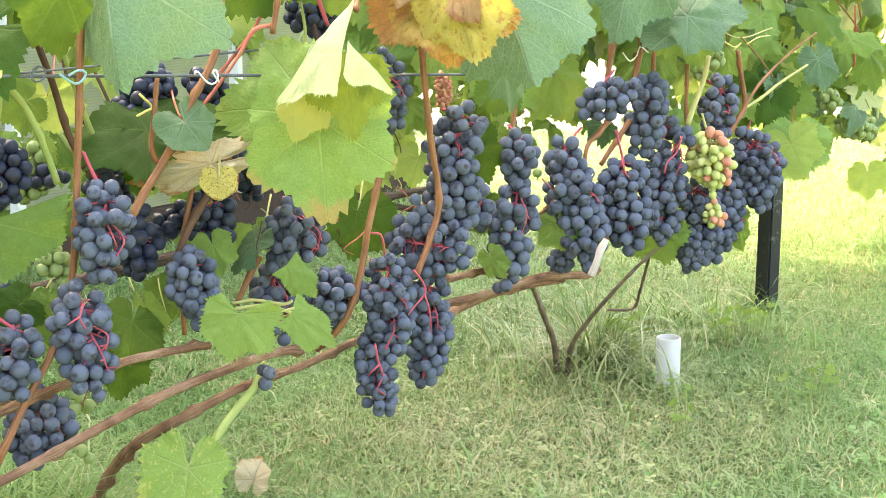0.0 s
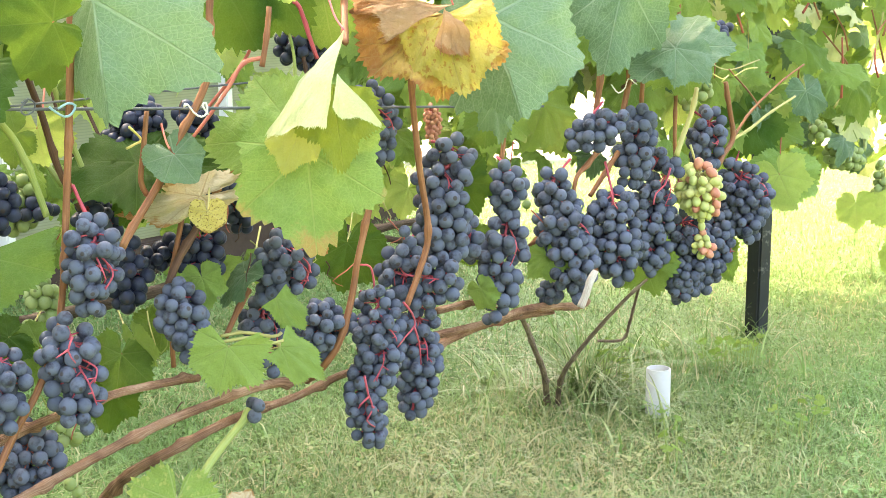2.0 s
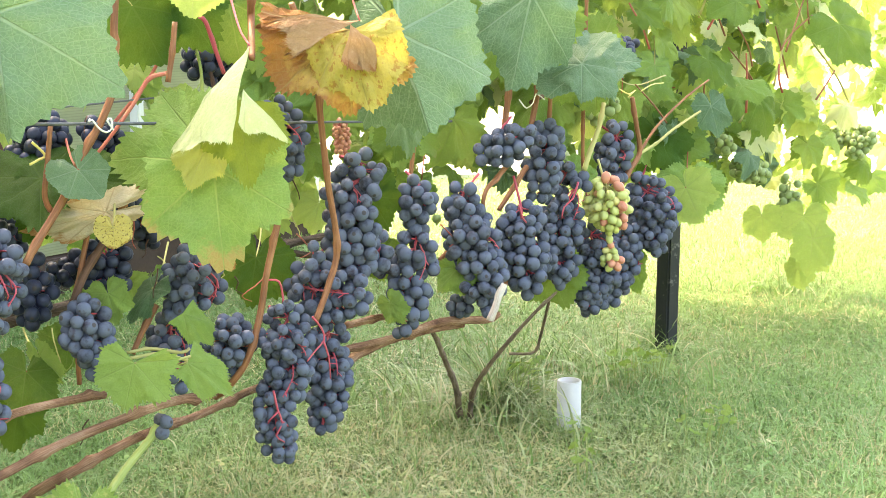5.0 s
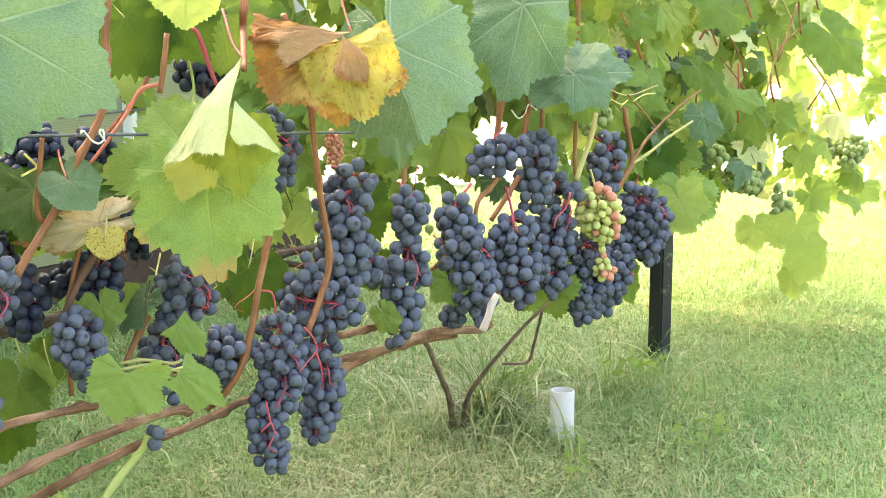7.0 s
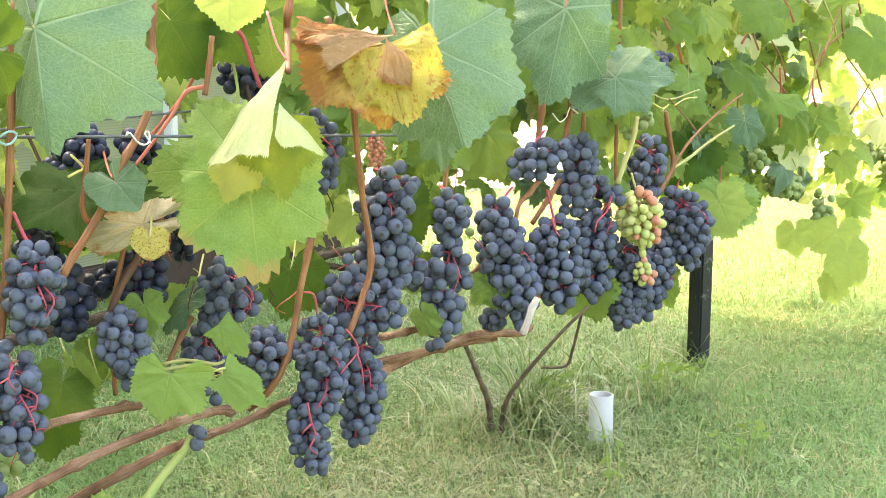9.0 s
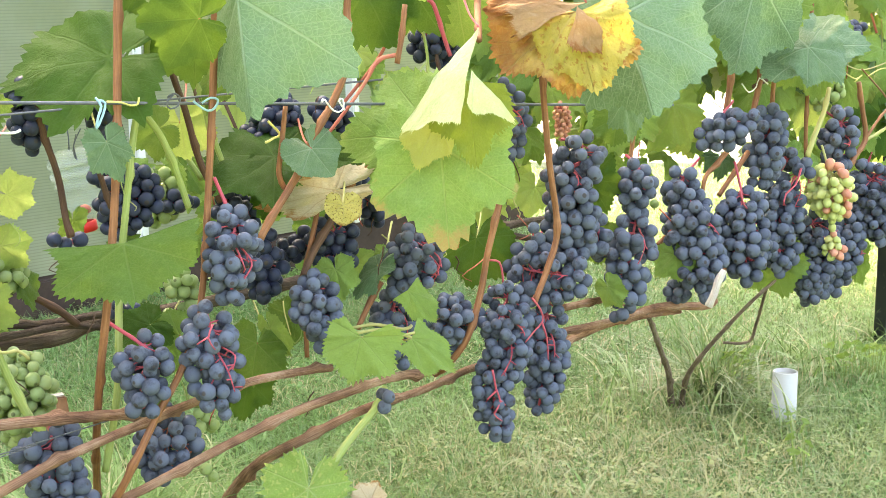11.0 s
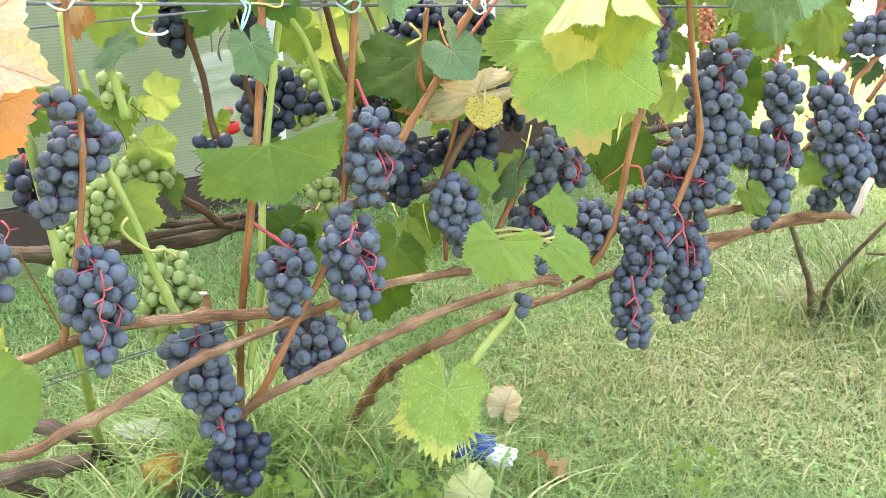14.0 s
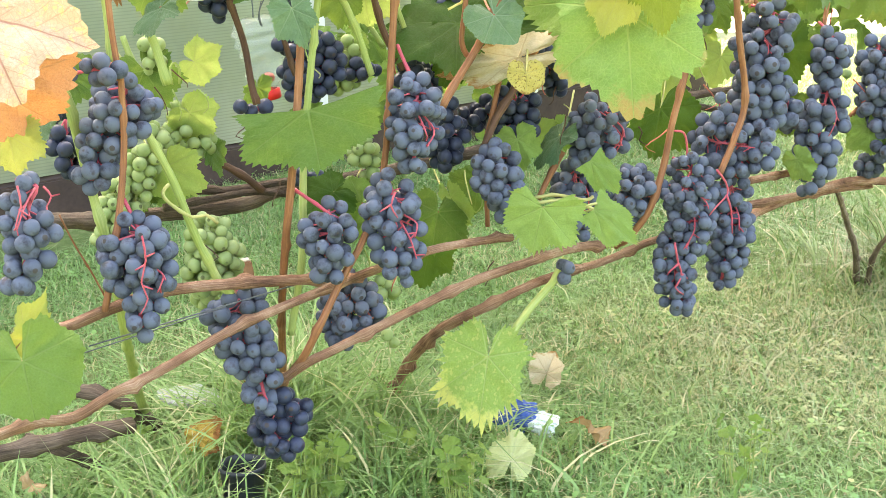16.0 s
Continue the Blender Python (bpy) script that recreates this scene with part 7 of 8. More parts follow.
cane([(-0.094, 1.662, 0.388, 0.0009), (-0.103, 1.653, 0.381, 0.0008), (-0.118, 1.638, 0.372, 0.0007), (-0.107, 1.649, 0.363, 0.0005)], STEM_RUST, "tendril", seed=663, knots=0.0, sides=6)
cane([(-0.289, 1.395, 0.393, 0.0008), (-0.288, 1.396, 0.381, 0.0007), (-0.285, 1.399, 0.365, 0.0006), (-0.283, 1.402, 0.355, 0.0005)], PETIOLE, "tendril", seed=664, knots=0.0, sides=6)
cane([(-0.127, 1.652, 0.393, 0.0009), (-0.123, 1.656, 0.385, 0.0008), (-0.126, 1.653, 0.376, 0.0007), (-0.117, 1.663, 0.369, 0.0005)], CANE_DARK, "tendril", seed=665, knots=0.0, sides=6)
cane([(-0.106, 1.624, 0.581, 0.0009), (-0.101, 1.628, 0.568, 0.0008), (-0.105, 1.624, 0.553, 0.0006), (-0.096, 1.634, 0.543, 0.0005)], SHOOT, "tendril", seed=666, knots=0.0, sides=6)
cane([(0.319, 2.095, 0.4, 0.0012), (0.317, 2.093, 0.392, 0.001), (0.308, 2.084, 0.384, 0.0008), (0.315, 2.091, 0.377, 0.0007)], PETIOLE, "tendril", seed=667, knots=0.0, sides=6)
cane([(-0.082, 1.691, 0.343, 0.001), (-0.071, 1.701, 0.33, 0.0008), (-0.062, 1.711, 0.314, 0.0007), (-0.063, 1.709, 0.307, 0.0006)], SHOOT, "tendril", seed=668, knots=0.0, sides=6)
cane([(-0.424, 1.3, 0.539, 0.0008), (-0.425, 1.299, 0.528, 0.0007), (-0.422, 1.302, 0.513, 0.0005), (-0.425, 1.298, 0.505, 0.0004)], SHOOT, "tendril", seed=669, knots=0.0, sides=6)
cane([(-0.196, 1.498, 0.433, 0.0009), (-0.197, 1.497, 0.423, 0.0007), (-0.201, 1.493, 0.409, 0.0006), (-0.201, 1.493, 0.402, 0.0005)], CANE_DARK, "tendril", seed=670, knots=0.0, sides=6)

# ---- canopy ----


def gaps(u, z, w, rng):
    """Leaves leave holes here and there, and thin out towards the ragged lower edge."""
    low = max(0.20, 0.46 - 0.42 * max(0.0, u - 1.8)) + 0.06 * math.sin(5.1 * u + 0.6)
    if abs(u - 1.60) < 0.10 and w > 0.05 and z > 0.66 and rng.random() < 0.7:
        return True
    return noise.noise(Vector((u * 3.1, z * 3.4, w * 1.5))) > 0.20 or z < low - 0.10 or (z < low + 0.06 and rng.random() < (low + 0.06 - z) * 7)


def canopy(count, u0, u1, z0, z1, w0, w1, keys, sizes, seed, hole=None):
    """Hanging leaves of the canopy, spread along the row (u), up (z) and across it (w), most turned to the open side."""
    rng = random.Random(seed)
    e, n, b, up = Vector((0.6, 0.8, 0)), Vector((0.8, -0.6, 0)), Vector((-0.4, 1.53, 0)), Vector((0, 0, 1))
    for i in range(count):
        u, z, w = rng.uniform(u0, u1), rng.uniform(z0, z1), rng.uniform(w0, w1)
        if hole and hole(u, z, w, rng):
            continue
        p = b + e * u + n * w + up * z
        face = n * rng.uniform(0.2, 1.0) + up * rng.gauss(0.45, 0.4) + e * rng.gauss(-0.2, 0.55)
        x = -up + e * rng.gauss(0, 0.7) + n * rng.gauss(0.2, 0.4)
        x -= face * (x.dot(face) / face.length_squared)
        x.normalize()
        face.normalize()
        m = Matrix((x, face.cross(x), face)).transposed()
        size = rng.uniform(*sizes)
        fill_leaf(vine, p, [math.degrees(a) for a in m.to_euler()], size, rng.choice(keys), rng.randrange(999))
        if i % 4 == 0:
            q = p - x * size * rng.uniform(0.7, 1.3) + e * rng.gauss(0, 0.3) * size
            part("petiole", tube([(*p, 0.0010), (*((p + q) / 2 + up * 0.004), 0.0011), (*q, 0.0014)], vine.location, 5, step=0.03, seed=i), rng.choice((PETIOLE, STEM_RUST, SHOOT)), vine)


# many sunny leaves here: the backlit glow is partly in their colour
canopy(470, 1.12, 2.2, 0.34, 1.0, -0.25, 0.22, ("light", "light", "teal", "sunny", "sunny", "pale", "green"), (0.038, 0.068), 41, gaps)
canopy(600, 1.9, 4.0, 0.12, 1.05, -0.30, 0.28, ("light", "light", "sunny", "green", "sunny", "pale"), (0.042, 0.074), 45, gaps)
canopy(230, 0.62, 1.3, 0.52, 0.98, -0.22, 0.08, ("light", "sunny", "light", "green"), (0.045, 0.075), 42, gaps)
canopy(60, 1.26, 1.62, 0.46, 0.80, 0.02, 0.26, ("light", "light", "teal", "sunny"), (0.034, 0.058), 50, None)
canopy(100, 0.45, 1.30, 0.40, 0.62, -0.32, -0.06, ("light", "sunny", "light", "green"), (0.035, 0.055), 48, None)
canopy(50, 0.0, 0.8, 0.60, 0.98, -0.30, 0.0, ("green", "dark", "sunny"), (0.045, 0.075), 46, gaps)
canopy(34, -0.7, 0.3, 0.60, 1.0, -0.35, -0.10, ("green", "sunny", "green"), (0.04, 0.06), 43, gaps)
canopy(26, -0.3, 0.55, 0.32, 0.52, -0.26, -0.05, ("green", "light", "green"), (0.030, 0.050), 47, None)
# unseen leaves above the view, added to cast shade on row and lawn
canopy(150, 1.2, 4.6, 1.0, 1.70, -0.20, 0.20, ("light", "sunny", "green"), (0.080, 0.110), 49, None)
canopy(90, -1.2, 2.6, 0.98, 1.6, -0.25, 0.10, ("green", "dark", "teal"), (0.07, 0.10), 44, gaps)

# ---- greenhouse ----


def greenhouse():
    """The side wall of a greenhouse, parallel to the row: base board, sheets, posts and rail. Roof, gable and back are
    unseen, added to shade the row.
    """
    ob = thing("greenhouse", "greenhouse wall of ribbed translucent sheets on a brown base board", "greenhouse", (-1.52, 2.37, 0))
    ob.rotation_euler.z = math.atan2(0.8, 0.6)
    end, wall, ridge, deep = 2.36, 2.0, 2.4, 1.2
    part("base_board", box(bmesh.new(), (-3.0, -0.03, -0.05), (end, 0.03, 0.092), 0.004), BOARD, ob, smooth=False)
    part("sheet", box(bmesh.new(), (-3.0, -0.004, 0.096), (end - 0.06, 0.004, wall)), SHEET, ob, smooth=False)
    for x in (-1.8, -0.45, 0.93, 1.62, end - 0.02):
        part("upright", box(bmesh.new(), (x - 0.012, -0.034, 0.096), (x + 0.012, 0.034, wall), 0.004), FRAME_WHITE, ob, smooth=False)
    part("rail", box(bmesh.new(), (-3.0, -0.03, wall), (end, 0.03, wall + 0.04), 0.004), FRAME_WHITE, ob, smooth=False)

    def slab(name, section):
        """A thin sheet with a section across the house, from one end to the other or standing at its end."""
        bm = bmesh.new()
        ends = [[bm.verts.new((x, y, z)) for y, z in section] for x in ((-3.0, end) if name != "unseen_gable_sheet" else (end - 0.008, end))]
        n = len(section)
        for k in range(n):
            bm.faces.new((ends[0][k], ends[0][(k + 1) % n], ends[1][(k + 1) % n], ends[1][k]))
        bm.faces.new(ends[0][::-1])
        bm.faces.new(ends[1])
        part(name, bm, SHEET, ob, smooth=False)

    # roof, gable and back: out of view, added to block the sun
    slab("unseen_roof_sheet", [(0.0, wall + 0.042), (deep, ridge), (deep, ridge + 0.01), (0.0, wall + 0.052)])
    slab("unseen_roof_sheet", [(deep + 0.002, ridge), (2 * deep, wall), (2 * deep, wall + 0.01), (deep + 0.002, ridge + 0.01)])
    slab("unseen_gable_sheet", [(0.036, 0.0), (2 * deep - 0.01, 0.0), (2 * deep - 0.01, wall - 0.002), (deep, ridge - 0.006), (0.036, wall + 0.04)])
    part("unseen_back_sheet", box(bmesh.new(), (-3.0, 2 * deep, 0.0), (end, 2 * deep + 0.008, wall - 0.004)), SHEET, ob, smooth=False)

greenhouse()

# ---- distance ----
yard = part("pavement", box(bmesh.new(), (-9, 5.6, -0.05), (14, 16, 0.02)), CONCRETE, smooth=False)
tagged(yard, "bright sunlit concrete yard beyond the lawn", "pavement", kind="structure")

# ---- small things ----


def line_thing(name, label, category, points, mat, sides=6):
    a = Vector(points[0][:3])
    ob = part(name, tube(points, a, sides, 0.0, 0.0, 3, 0.006 if len(points) > 2 else 0.5), mat)
    ob.location = a
    return tagged(ob, label, category)


def post(at, height, label, size=0.036, yaw=37):
    ob = thing("trellis_post", label, "post", at, "trellis posts")
    bm = bmesh.new()
    t = size / 2
    # hollow square tube
    outer = [(-t, -t), (t, -t), (t, t), (-t, t)]
    inner = [(a * 0.9, b * 0.9) for a, b in outer]
    rings = [[bm.verts.new((x, y, z)) for x, y in pts] for pts, z in ((outer, -0.1), (outer, height), (inner, height), (inner, -0.1))]
    for a, b in zip(rings, rings[1:]):
        for k in range(4):
            bm.faces.new((a[k], a[(k + 1) % 4], b[(k + 1) % 4], b[k]))
    bmesh.ops.bevel(bm, geom=[e for e in bm.edges if abs(e.verts[0].co.z - e.verts[1].co.z) > 0.5], offset=0.004, segments=2, affect="EDGES")
    part("tube", bm, POST_PAINT, ob, smooth=False)
    ob.rotation_euler.z = radians(yaw)
    return ob


def pipe(at, r, h):
    """A cut end of plastic pipe standing in the lawn."""
    ob = thing("drain_pipe", "cut white plastic pipe standing upright in the lawn", "pipe", at)
    bm = bmesh.new()
    prof = [(r, -0.05), (r, h - 0.001), (r - 0.001, h), (r - 0.0025, h), (r - 0.0032, h - 0.001), (r - 0.0032, 0.0)]
    rings = [[bm.verts.new((a * math.cos(6.28318 * k / 40), a * math.sin(6.28318 * k / 40), z)) for k in range(40)] for a, z in prof]
    for a, b in zip(rings, rings[1:]):
        for k in range(40):
            bm.faces.new((a[k], a[(k + 1) % 40], b[(k + 1) % 40], b[k]))
    part("tube", bm, PVC, ob)
    return ob



def lathe(prof, seg=32, bm=None):
    """Turn a profile of (radius, z) round the z axis."""
    bm = bm or bmesh.new()
    rings = [[bm.verts.new((a * math.cos(6.28318 * k / seg), a * math.sin(6.28318 * k / seg), z)) for k in range(seg)] for a, z in prof]
    for a, b in zip(rings, rings[1:]):
        for k in range(seg):
            bm.faces.new((a[k], a[(k + 1) % seg], b[(k + 1) % seg], b[k]))
    return bm


def bottle(at, r):
    """A ribbed bottle hung neck down by its cut base, as an insect trap."""
    ob = thing("plastic_bottle", "clear ribbed plastic bottle hung upside down with a red cap", "bottle", at)
    ob.rotation_euler = Euler((radians(6), radians(-9), 0))
    ob.scale = (1, 1, 0.82)
    prof = [(r * 0.30, r * 1.52), (r * 0.62, r * 1.50), (r * 0.84, r * 1.38)]
    for i in range(8):
        z = r * (1.20 - 0.28 * i)
        g = 1 - 0.055 * max(0, i - 3)
        prof += [(r * g * (1.05 if i % 2 else 0.94), z), (r * g * (1.06 if i % 2 else 0.93), z - r * 0.12)]
    prof += [(r * 0.92, -r * 1.35), (r * 0.70, -r * 1.65), (r * 0.45, -r * 1.95), (r * 0.30, -r * 2.10), (r * 0.28, -r * 2.25)]
    part("bottle_body", lathe(prof), PLASTIC, ob)
    cap = bmesh.new()
    lathe([(r * 0.02, -r * 2.72), (r * 0.36, -r * 2.72), (r * 0.40, -r * 2.66), (r * 0.40, -r * 2.24), (r * 0.30, -r * 2.20)], 24, cap)
    part("cap", cap, CAP_RED, ob, "red screw cap")
    bait = bmesh.new()
    bmesh.ops.create_icosphere(bait, subdivisions=2, radius=r * 0.28)
    for v in bait.verts:
        v.co *= 1 + 0.3 * noise.noise(v.co * 60)
        v.co.z -= r * 1.62
    part("residue", bait, STEM_RUST, ob, "dried pinkish residue in the neck")
    part("string", tube([(0, 0, r * 1.5, 0.0008), (0.004, 0, r * 2.5, 0.0008), (0.0, 0.006, r * 4.0, 0.0008)], (0, 0, 0), 5), WIRE, ob)


def stake(top, w):
    """A leaning sawn board driven in as a stake."""
    ob = thing("wooden_stake", "short weathered brown board driven in as a stake", "stake", (top[0], top[1], 0))
    bm = box(bmesh.new(), (-w / 1.6, -0.011, -0.05), (w / 1.6, 0.011, top[2]), 0.002)
    part("board", bm, WOOD_STAKE, ob, smooth=False)
    bm = box(bmesh.new(), (-w / 1.75, -0.0095, top[2] + 0.0005), (w / 1.75, 0.0095, top[2] + 0.002))
    part("end_grain", bm, STAKE_END, ob, "grey sawn end", smooth=False)
    ob.rotation_euler = Euler((radians(-6), radians(-7), radians(28)))


def pot(at, r):
    ob = thing("plant_pot", "small black plastic pot standing in the grass", "pot", at)
    part("pot_body", lathe([(r * 0.78, -0.01), (r * 0.80, 0.0), (r * 0.98, r * 1.85), (r * 1.06, r * 1.86), (r * 1.06, r * 2.1), (r * 0.99, r * 2.1), (r * 0.97, r * 1.8), (r * 0.76, 0.01)], 36), POT, ob)
    part("soil", lathe([(0.001, r * 0.55), (r * 0.84, r * 0.5)], 24), SOIL, ob)


def crumple(size, seed, squash=0.35, sub=4):
    bm = bmesh.new()
    bmesh.ops.create_icosphere(bm, subdivisions=sub, radius=1.0)
    o = Vector((seed * 7.1, seed * 3.3, 0))
    for v in bm.verts:
        n = v.co.normalized()
        k = 1 + 0.35 * noise.noise(n * 1.7 + o) + 0.28 * abs(noise.noise(n * 4.2 + o)) - 0.16 * abs(noise.noise(n * 8 + o))
        v.co = Vector((n.x * size[0], n.y * size[1], n.z * size[2] * squash)) * k
    return bm


def foil_bag(at):
    ob = thing("foil_bag", "crumpled blue and white snack bag lying in the grass", "bag", at)
    a = part("bag_body", crumple((0.030, 0.020, 0.060), 2), BAG_BLUE, ob, smooth=False)
    a.location = (-0.004, 0.0, 0.014)
    b = part("bag_edge", crumple((0.020, 0.020, 0.040), 5), BAG_WHITE, ob, "white torn side", smooth=False)
    b.location = (0.032, 0.0, 0.006)


PAPER = plain("grey_white_paper", (0.50, 0.49, 0.45), 0.8, 0.0, 0.2, 30)


def paper(at):
    ob = part("paper_scrap", crumple((0.040, 0.022, 0.035), 9), PAPER, smooth=False)
    ob.location = at
    tagged(ob, "crumpled scrap of white paper in the long grass", "litter")


def fallen_leaf(at, size, look_key, label, seed, turn=(30, 0, 90), fold=40, curl=0.5):
    """A withered leaf held up by the grass; turn: degrees about x, y and z."""
    ob = part("fallen_leaf", leaf_mesh("fallen_leaf", LEAF[look_key], seed, 0.85, fold, 0.5, 0.18, round_leaf=0.6, curl=curl), None)
    ob.location, ob.scale = at, (size, size, size)
    ob.rotation_euler = Euler([radians(a) for a in turn])
    tagged(ob, label, "leaf", "fallen leaves on the lawn")


def weeds(at, r, count, seed):
    """A patch of small round-leaved weeds on short stems."""
    rng = random.Random(seed)
    ob = thing("weed", "low patch of small round-leaved weeds", "weed", at, "weeds in the lawn")
    for i in range(count):
        a, d = rng.uniform(0, 6.283), r * rng.random() ** 0.6
        x, y, h = d * math.cos(a), d * math.sin(a), rng.uniform(0.03, 0.085)
        s = rng.uniform(0.008, 0.018)
        k = ("weed", seed % 2 * 3 + i % 3)
        if k not in FILL:
            FILL[k] = leaf_mesh("weed_leaf", WEED, 900 + k[1], 1.1, 8, 0.2, 0.06, True, rings=3, teeth=12)
        lf = new("leaf", FILL[k])
        lf.parent, lf.location, lf.scale = ob, (x, y, h), (s, s, s)
        lf.rotation_euler = Euler((radians(rng.gauss(25, 22)), radians(rng.gauss(0, 18)), rng.uniform(0, 6.28)))
        part("stem", tube([(x, y, h, 0.0006), (x * 0.8, y * 0.8, h * 0.5, 0.0007), (x * 0.7, y * 0.7, -0.004, 0.0008)], (0, 0, 0), 4, step=0.02), SHOOT, ob)


def tuft(at, r, count, height, seed, mat=None):
    rng = np.random.default_rng(seed)
    p = rng.normal(0, r * 0.5, (count, 2)) + np.array(at[:2])
    ob = blades("grass_tuft", "tuft of long fine grass at the row", np.column_stack([p, rng.uniform(0.5, 1.15, count)]), mat or GRASS_LONG, height, 0.0032, seed, 1.5, 4)
    return ob



# trellis wires and ties
line_thing("trellis_wire", "taut grey steel trellis wire", "wire", [(-0.6485, 1.019, 0.6291, 0.0017), (0.1456, 1.8529, 0.5596, 0.0017)], WIRE)
line_thing("trellis_wire", "thin dark second wire of the trellis", "wire", [(-0.6428, 1.1122, 0.5943, 0.0012), (-0.1468, 1.61, 0.614, 0.0012)], WIRE)
line_thing("trellis_wire", "thin loose wire below the vine arm", "wire", [(-0.5892, 1.1214, 0.281, 0.0007), (-0.4285, 1.2866, 0.3003, 0.0007)], WIRE)
line_thing("trellis_wire", "thin loose wire low over the grass", "wire", [(-0.6145, 1.1087, 0.2696, 0.0006), (-0.4959, 1.2298, 0.288, 0.0006)], WIRE)
line_thing("wire_tie", "white coated wire tie hooked on the trellis wire", "tie", [(-0.248, 1.4256, 0.6003, 0.0011), (-0.2501, 1.4235, 0.5965, 0.0011), (-0.2465, 1.4272, 0.5991, 0.0011), (-0.2415, 1.4325, 0.5905, 0.0011), (-0.2349, 1.4395, 0.5853, 0.0011), (-0.2298, 1.445, 0.5895, 0.0011), (-0.2307, 1.444, 0.599, 0.0011), (-0.2338, 1.4407, 0.5969, 0.0011), (-0.2288, 1.4461, 0.5871, 0.0011)], TIE_WHITE)
line_thing("wire_tie", "pale blue wire tie round a cane", "tie", [(-0.3548, 1.3125, 0.6066, 0.0012), (-0.3505, 1.3171, 0.6019, 0.0012), (-0.344, 1.324, 0.5965, 0.0012), (-0.3386, 1.3298, 0.5988, 0.0012), (-0.3357, 1.3328, 0.6062, 0.0012), (-0.3415, 1.3267, 0.6088, 0.0012), (-0.3483, 1.3195, 0.6045, 0.0012)], TIE_BLUE)
line_thing("wire_tie", "pale blue wire tie hanging on the wire", "tie", [(-0.4258, 1.2373, 0.6159, 0.0012), (-0.4221, 1.2413, 0.6079, 0.0012), (-0.4244, 1.2388, 0.5988, 0.0012), (-0.4264, 1.2367, 0.5866, 0.0012), (-0.4211, 1.2423, 0.6001, 0.0012), (-0.4192, 1.2443, 0.6103, 0.0012), (-0.4231, 1.2402, 0.6132, 0.0012)], TIE_BLUE)
line_thing("wire_tie", "yellow wire tie round a cane", "tie", [(-0.4179, 1.2457, 0.6117, 0.001), (-0.4078, 1.2564, 0.6099, 0.001), (-0.4017, 1.2628, 0.6067, 0.001), (-0.3963, 1.2686, 0.6073, 0.001), (-0.3953, 1.2696, 0.6136, 0.001)], TIE_YELLOW)
line_thing("wire_tie", "white wire hook hanging from the trellis wire", "tie", [(-0.4959, 1.1628, 0.618, 0.0012), (-0.4932, 1.1658, 0.6158, 0.0012), (-0.4944, 1.1645, 0.6115, 0.0012), (-0.4978, 1.1609, 0.6084, 0.0012), (-0.4992, 1.1594, 0.6022, 0.0012), (-0.497, 1.1617, 0.5946, 0.0012), (-0.4899, 1.1693, 0.5904, 0.0012), (-0.4807, 1.1791, 0.5895, 0.0012), (-0.4766, 1.1835, 0.5916, 0.0012)], TIE_WHITE)
line_thing("wire_tie", "white wire tie round a cane", "tie", [(-0.5512, 1.1041, 0.6225, 0.0012), (-0.5464, 1.1092, 0.6179, 0.0012), (-0.5408, 1.1152, 0.616, 0.0012), (-0.5361, 1.1202, 0.6213, 0.0012), (-0.5335, 1.1229, 0.6253, 0.0012), (-0.5316, 1.125, 0.6228, 0.0012)], TIE_WHITE)
line_thing("wire_tie", "yellow stiff wire end", "tie", [(-0.3021, 1.4066, 0.5787, 0.0014), (-0.2924, 1.4166, 0.565, 0.0014), (-0.2974, 1.4114, 0.5609, 0.0014), (-0.3049, 1.4037, 0.557, 0.0014)], TIE_YELLOW)
line_thing("wire_tie", "dark twisted wire loop", "tie", [(-0.3742, 1.292, 0.6119, 0.0009), (-0.3698, 1.2966, 0.6153, 0.0009), (-0.3648, 1.302, 0.6112, 0.0009), (-0.3667, 1.3, 0.6033, 0.0009), (-0.3724, 1.294, 0.6011, 0.0009), (-0.3752, 1.2909, 0.6067, 0.0009), (-0.3699, 1.2966, 0.6142, 0.0009)], WIRE)
line_thing("wire_tie", "thin twisted dry tendril", "tie", [(-0.4775, 1.3296, 0.5727, 0.0006), (-0.4802, 1.3266, 0.5562, 0.0006), (-0.4775, 1.3291, 0.5475, 0.0006), (-0.4796, 1.3273, 0.5617, 0.0006), (-0.4738, 1.3332, 0.5779, 0.0006)], WIRE)
line_thing("wire_tie", "white wire tie at the upper shoots", "tie", [(0.2514, 1.9902, 0.5781, 0.001), (0.2636, 2.0028, 0.565, 0.001), (0.2748, 2.0144, 0.5722, 0.001), (0.2794, 2.0191, 0.5841, 0.001), (0.2938, 2.0341, 0.5748, 0.001)], TIE_WHITE)
line_thing("wire_tie", "yellow wire tie at the post", "tie", [(0.4221, 2.1432, 0.5839, 0.001), (0.4445, 2.1668, 0.5736, 0.001), (0.4556, 2.1784, 0.5789, 0.001), (0.4424, 2.1646, 0.5693, 0.001)], TIE_YELLOW)
line_thing("wire_tie", "yellow wire end tied to the post", "tie", [(0.4671, 2.1904, 0.5763, 0.001), (0.4899, 2.2144, 0.5854, 0.001), (0.5135, 2.2392, 0.5865, 0.001)], TIE_YELLOW)

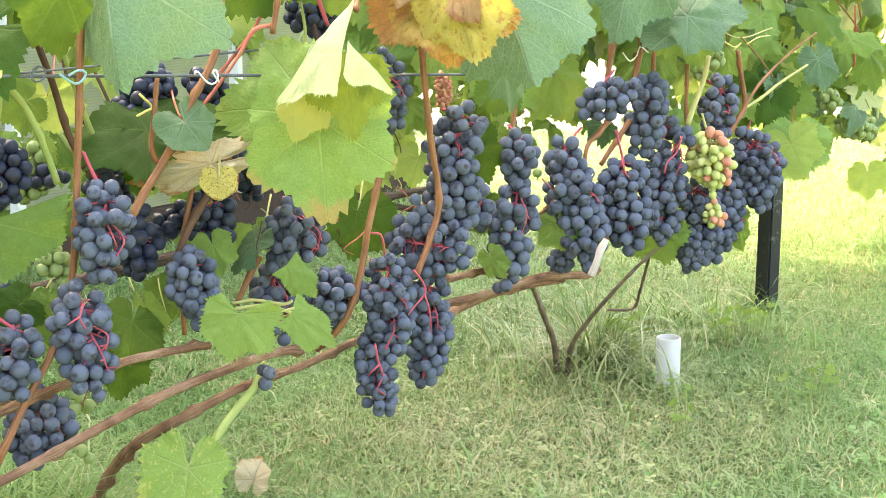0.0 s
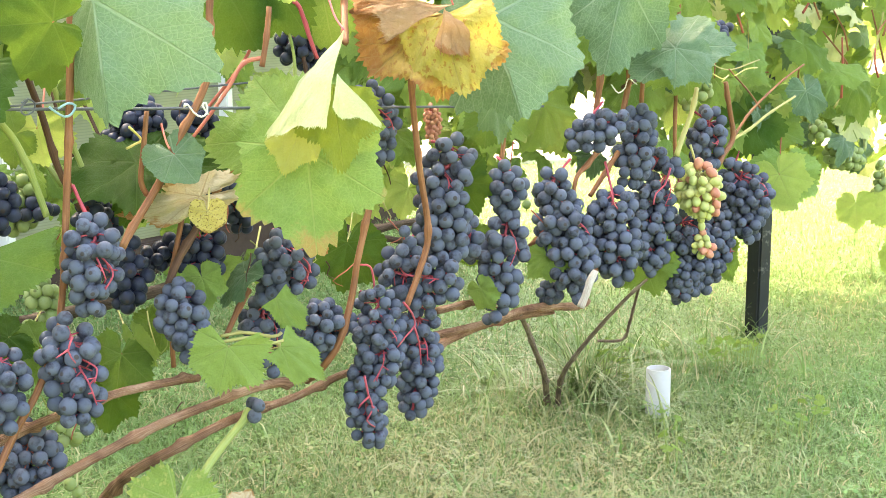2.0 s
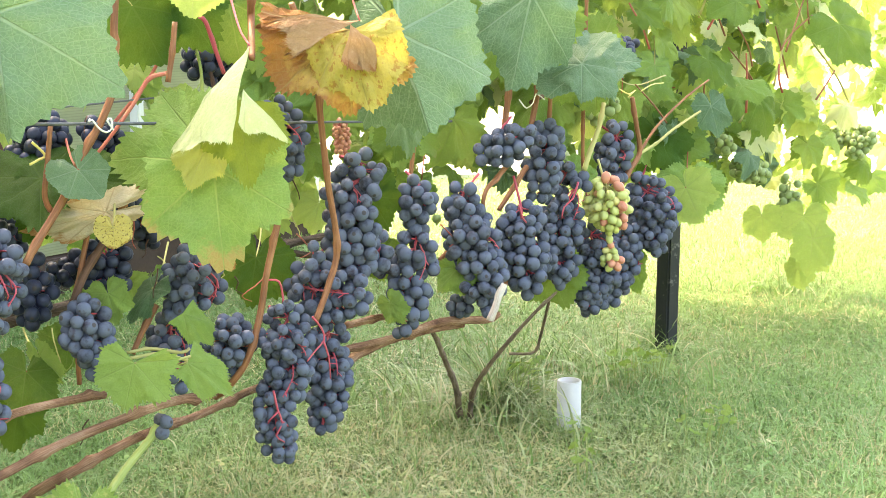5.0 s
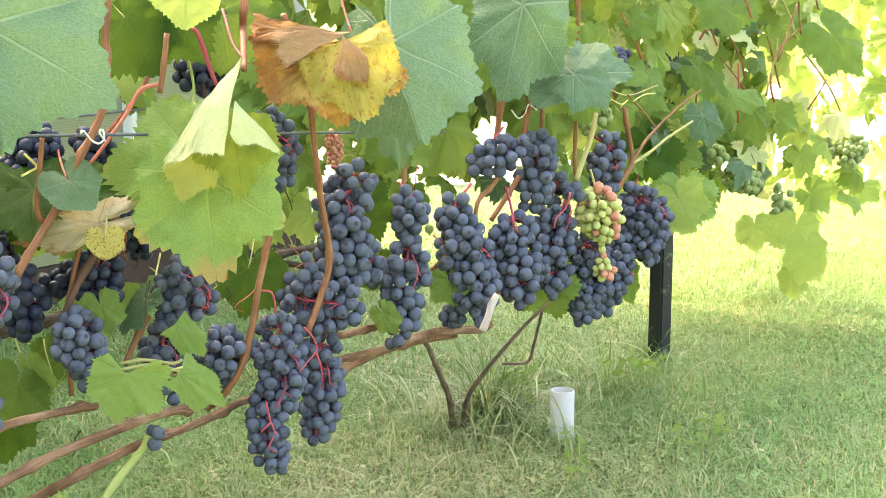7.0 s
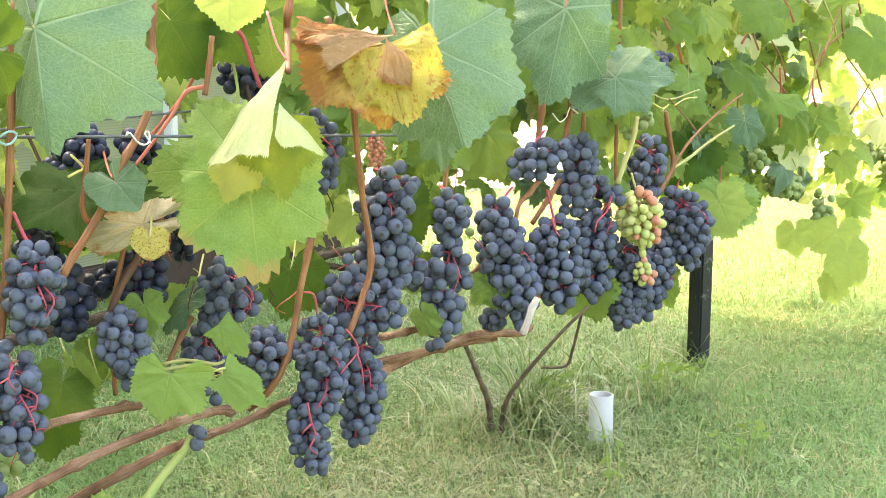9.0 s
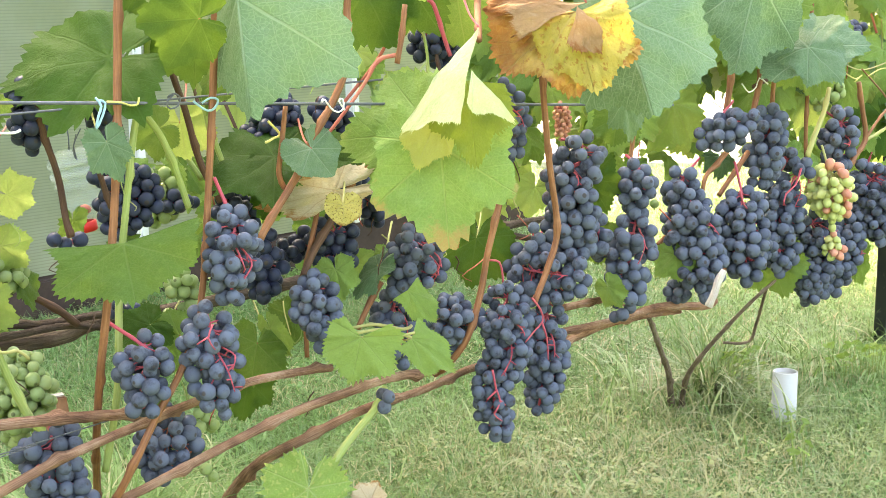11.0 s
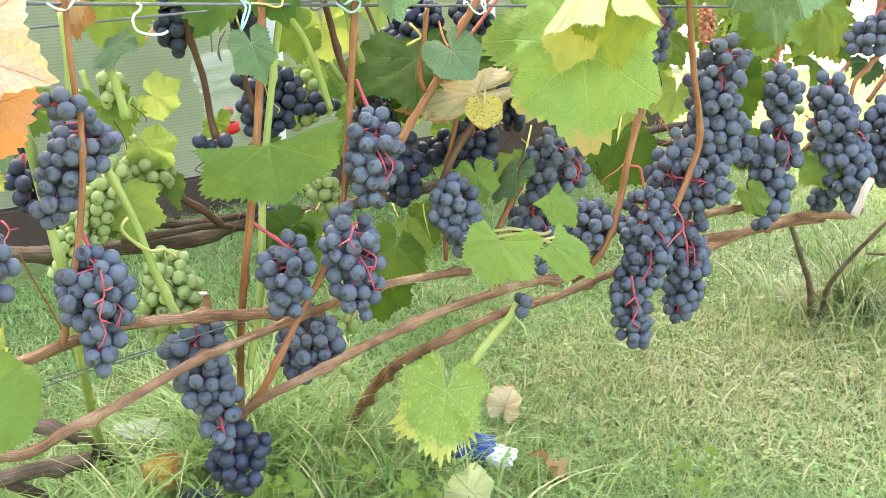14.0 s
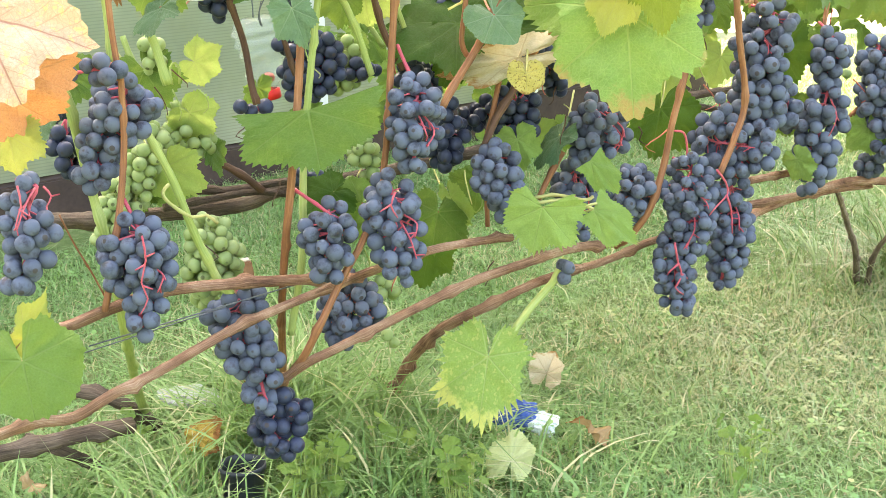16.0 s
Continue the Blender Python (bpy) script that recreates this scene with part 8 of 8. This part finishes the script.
# things round the row
post((0.664, 2.817, 0), 1.75, "square black steel trellis post with flaking paint")
post((1.75, 5.9, 0), 1.9, "square black steel trellis post among the leaves")
pipe((0.382, 2.308, 0), 0.0207, 0.077)
bottle((-0.594, 1.660, 0.483), 0.0300)
stake((-0.586, 1.586, 0.225), 0.034)
pot((-0.545, 1.377, 0), 0.0256)
foil_bag((-0.272, 1.625, 0.014))
paper((-0.706, 1.627, 0.026))
fallen_leaf((-0.611, 1.423, 0.058), 0.036, "autumn", "crumpled orange-brown dry leaf on the grass", 671, (20, -65, 60), 25, 0.9)
fallen_leaf((-0.249, 1.754, 0.036), 0.040, "dry", "curled cream dry leaf standing in the grass", 672, (30, -58, 60), 55, 0.9)
fallen_leaf((-0.170, 1.561, 0.036), 0.040, "tan", "curled tan dry leaf on the grass", 673, (40, -35, 130), 40, 0.6)
fallen_leaf((-0.252, 1.456, 0.042), 0.048, "pale", "pale yellow leaf lying on the grass", 674, (10, -50, 80), 12, 0.25)
fallen_leaf((-0.774, 1.319, 0.036), 0.026, "tan", "orange dry leaf scrap in the grass", 675)
weeds((-0.461, 1.38, 0), 0.039, 46, 676)
weeds((-0.296, 1.393, 0), 0.028, 22, 677)
weeds((-0.399, 1.473, 0), 0.04, 10, 678)
weeds((0.011, 1.508, 0), 0.039, 14, 679)
weeds((-0.603, 1.456, 0), 0.034, 8, 680)
weeds((-0.744, 1.466, 0), 0.041, 8, 681)
weeds((0.321, 2.44, 0), 0.046, 22, 682)
weeds((0.532, 2.533, 0), 0.042, 10, 683)
weeds((0.373, 2.034, 0), 0.043, 10, 684)
weeds((0.582, 2.572, 0), 0.043, 14, 685)
weeds((0.578, 2.168, 0), 0.073, 10, 686)
tuft((0.278, 2.423, 0), 0.05, 420, 0.14, 687, GRASS_TUFT)
tuft((-0.554, 1.548, 0), 0.092, 720, 0.17, 688)
tuft((-0.429, 1.568, 0), 0.035, 260, 0.09, 689)
tuft((-0.738, 1.574, 0), 0.044, 110, 0.08, 690)
tuft((0.656, 2.808, 0), 0.035, 130, 0.08, 691)
tuft((-0.349, 1.563, 0), 0.083, 220, 0.09, 692)
tuft((-0.758, 1.415, 0), 0.087, 130, 0.07, 693)
tuft((-0.669, 1.704, 0), 0.039, 160, 0.12, 694)
tuft((-0.62, 1.391, 0), 0.098, 420, 0.1, 695)
tuft((-0.389, 1.459, 0), 0.079, 300, 0.09, 696)
tuft((-0.549, 1.681, 0), 0.045, 160, 0.2, 697)
tuft((-0.434, 1.621, 0), 0.043, 150, 0.16, 698)
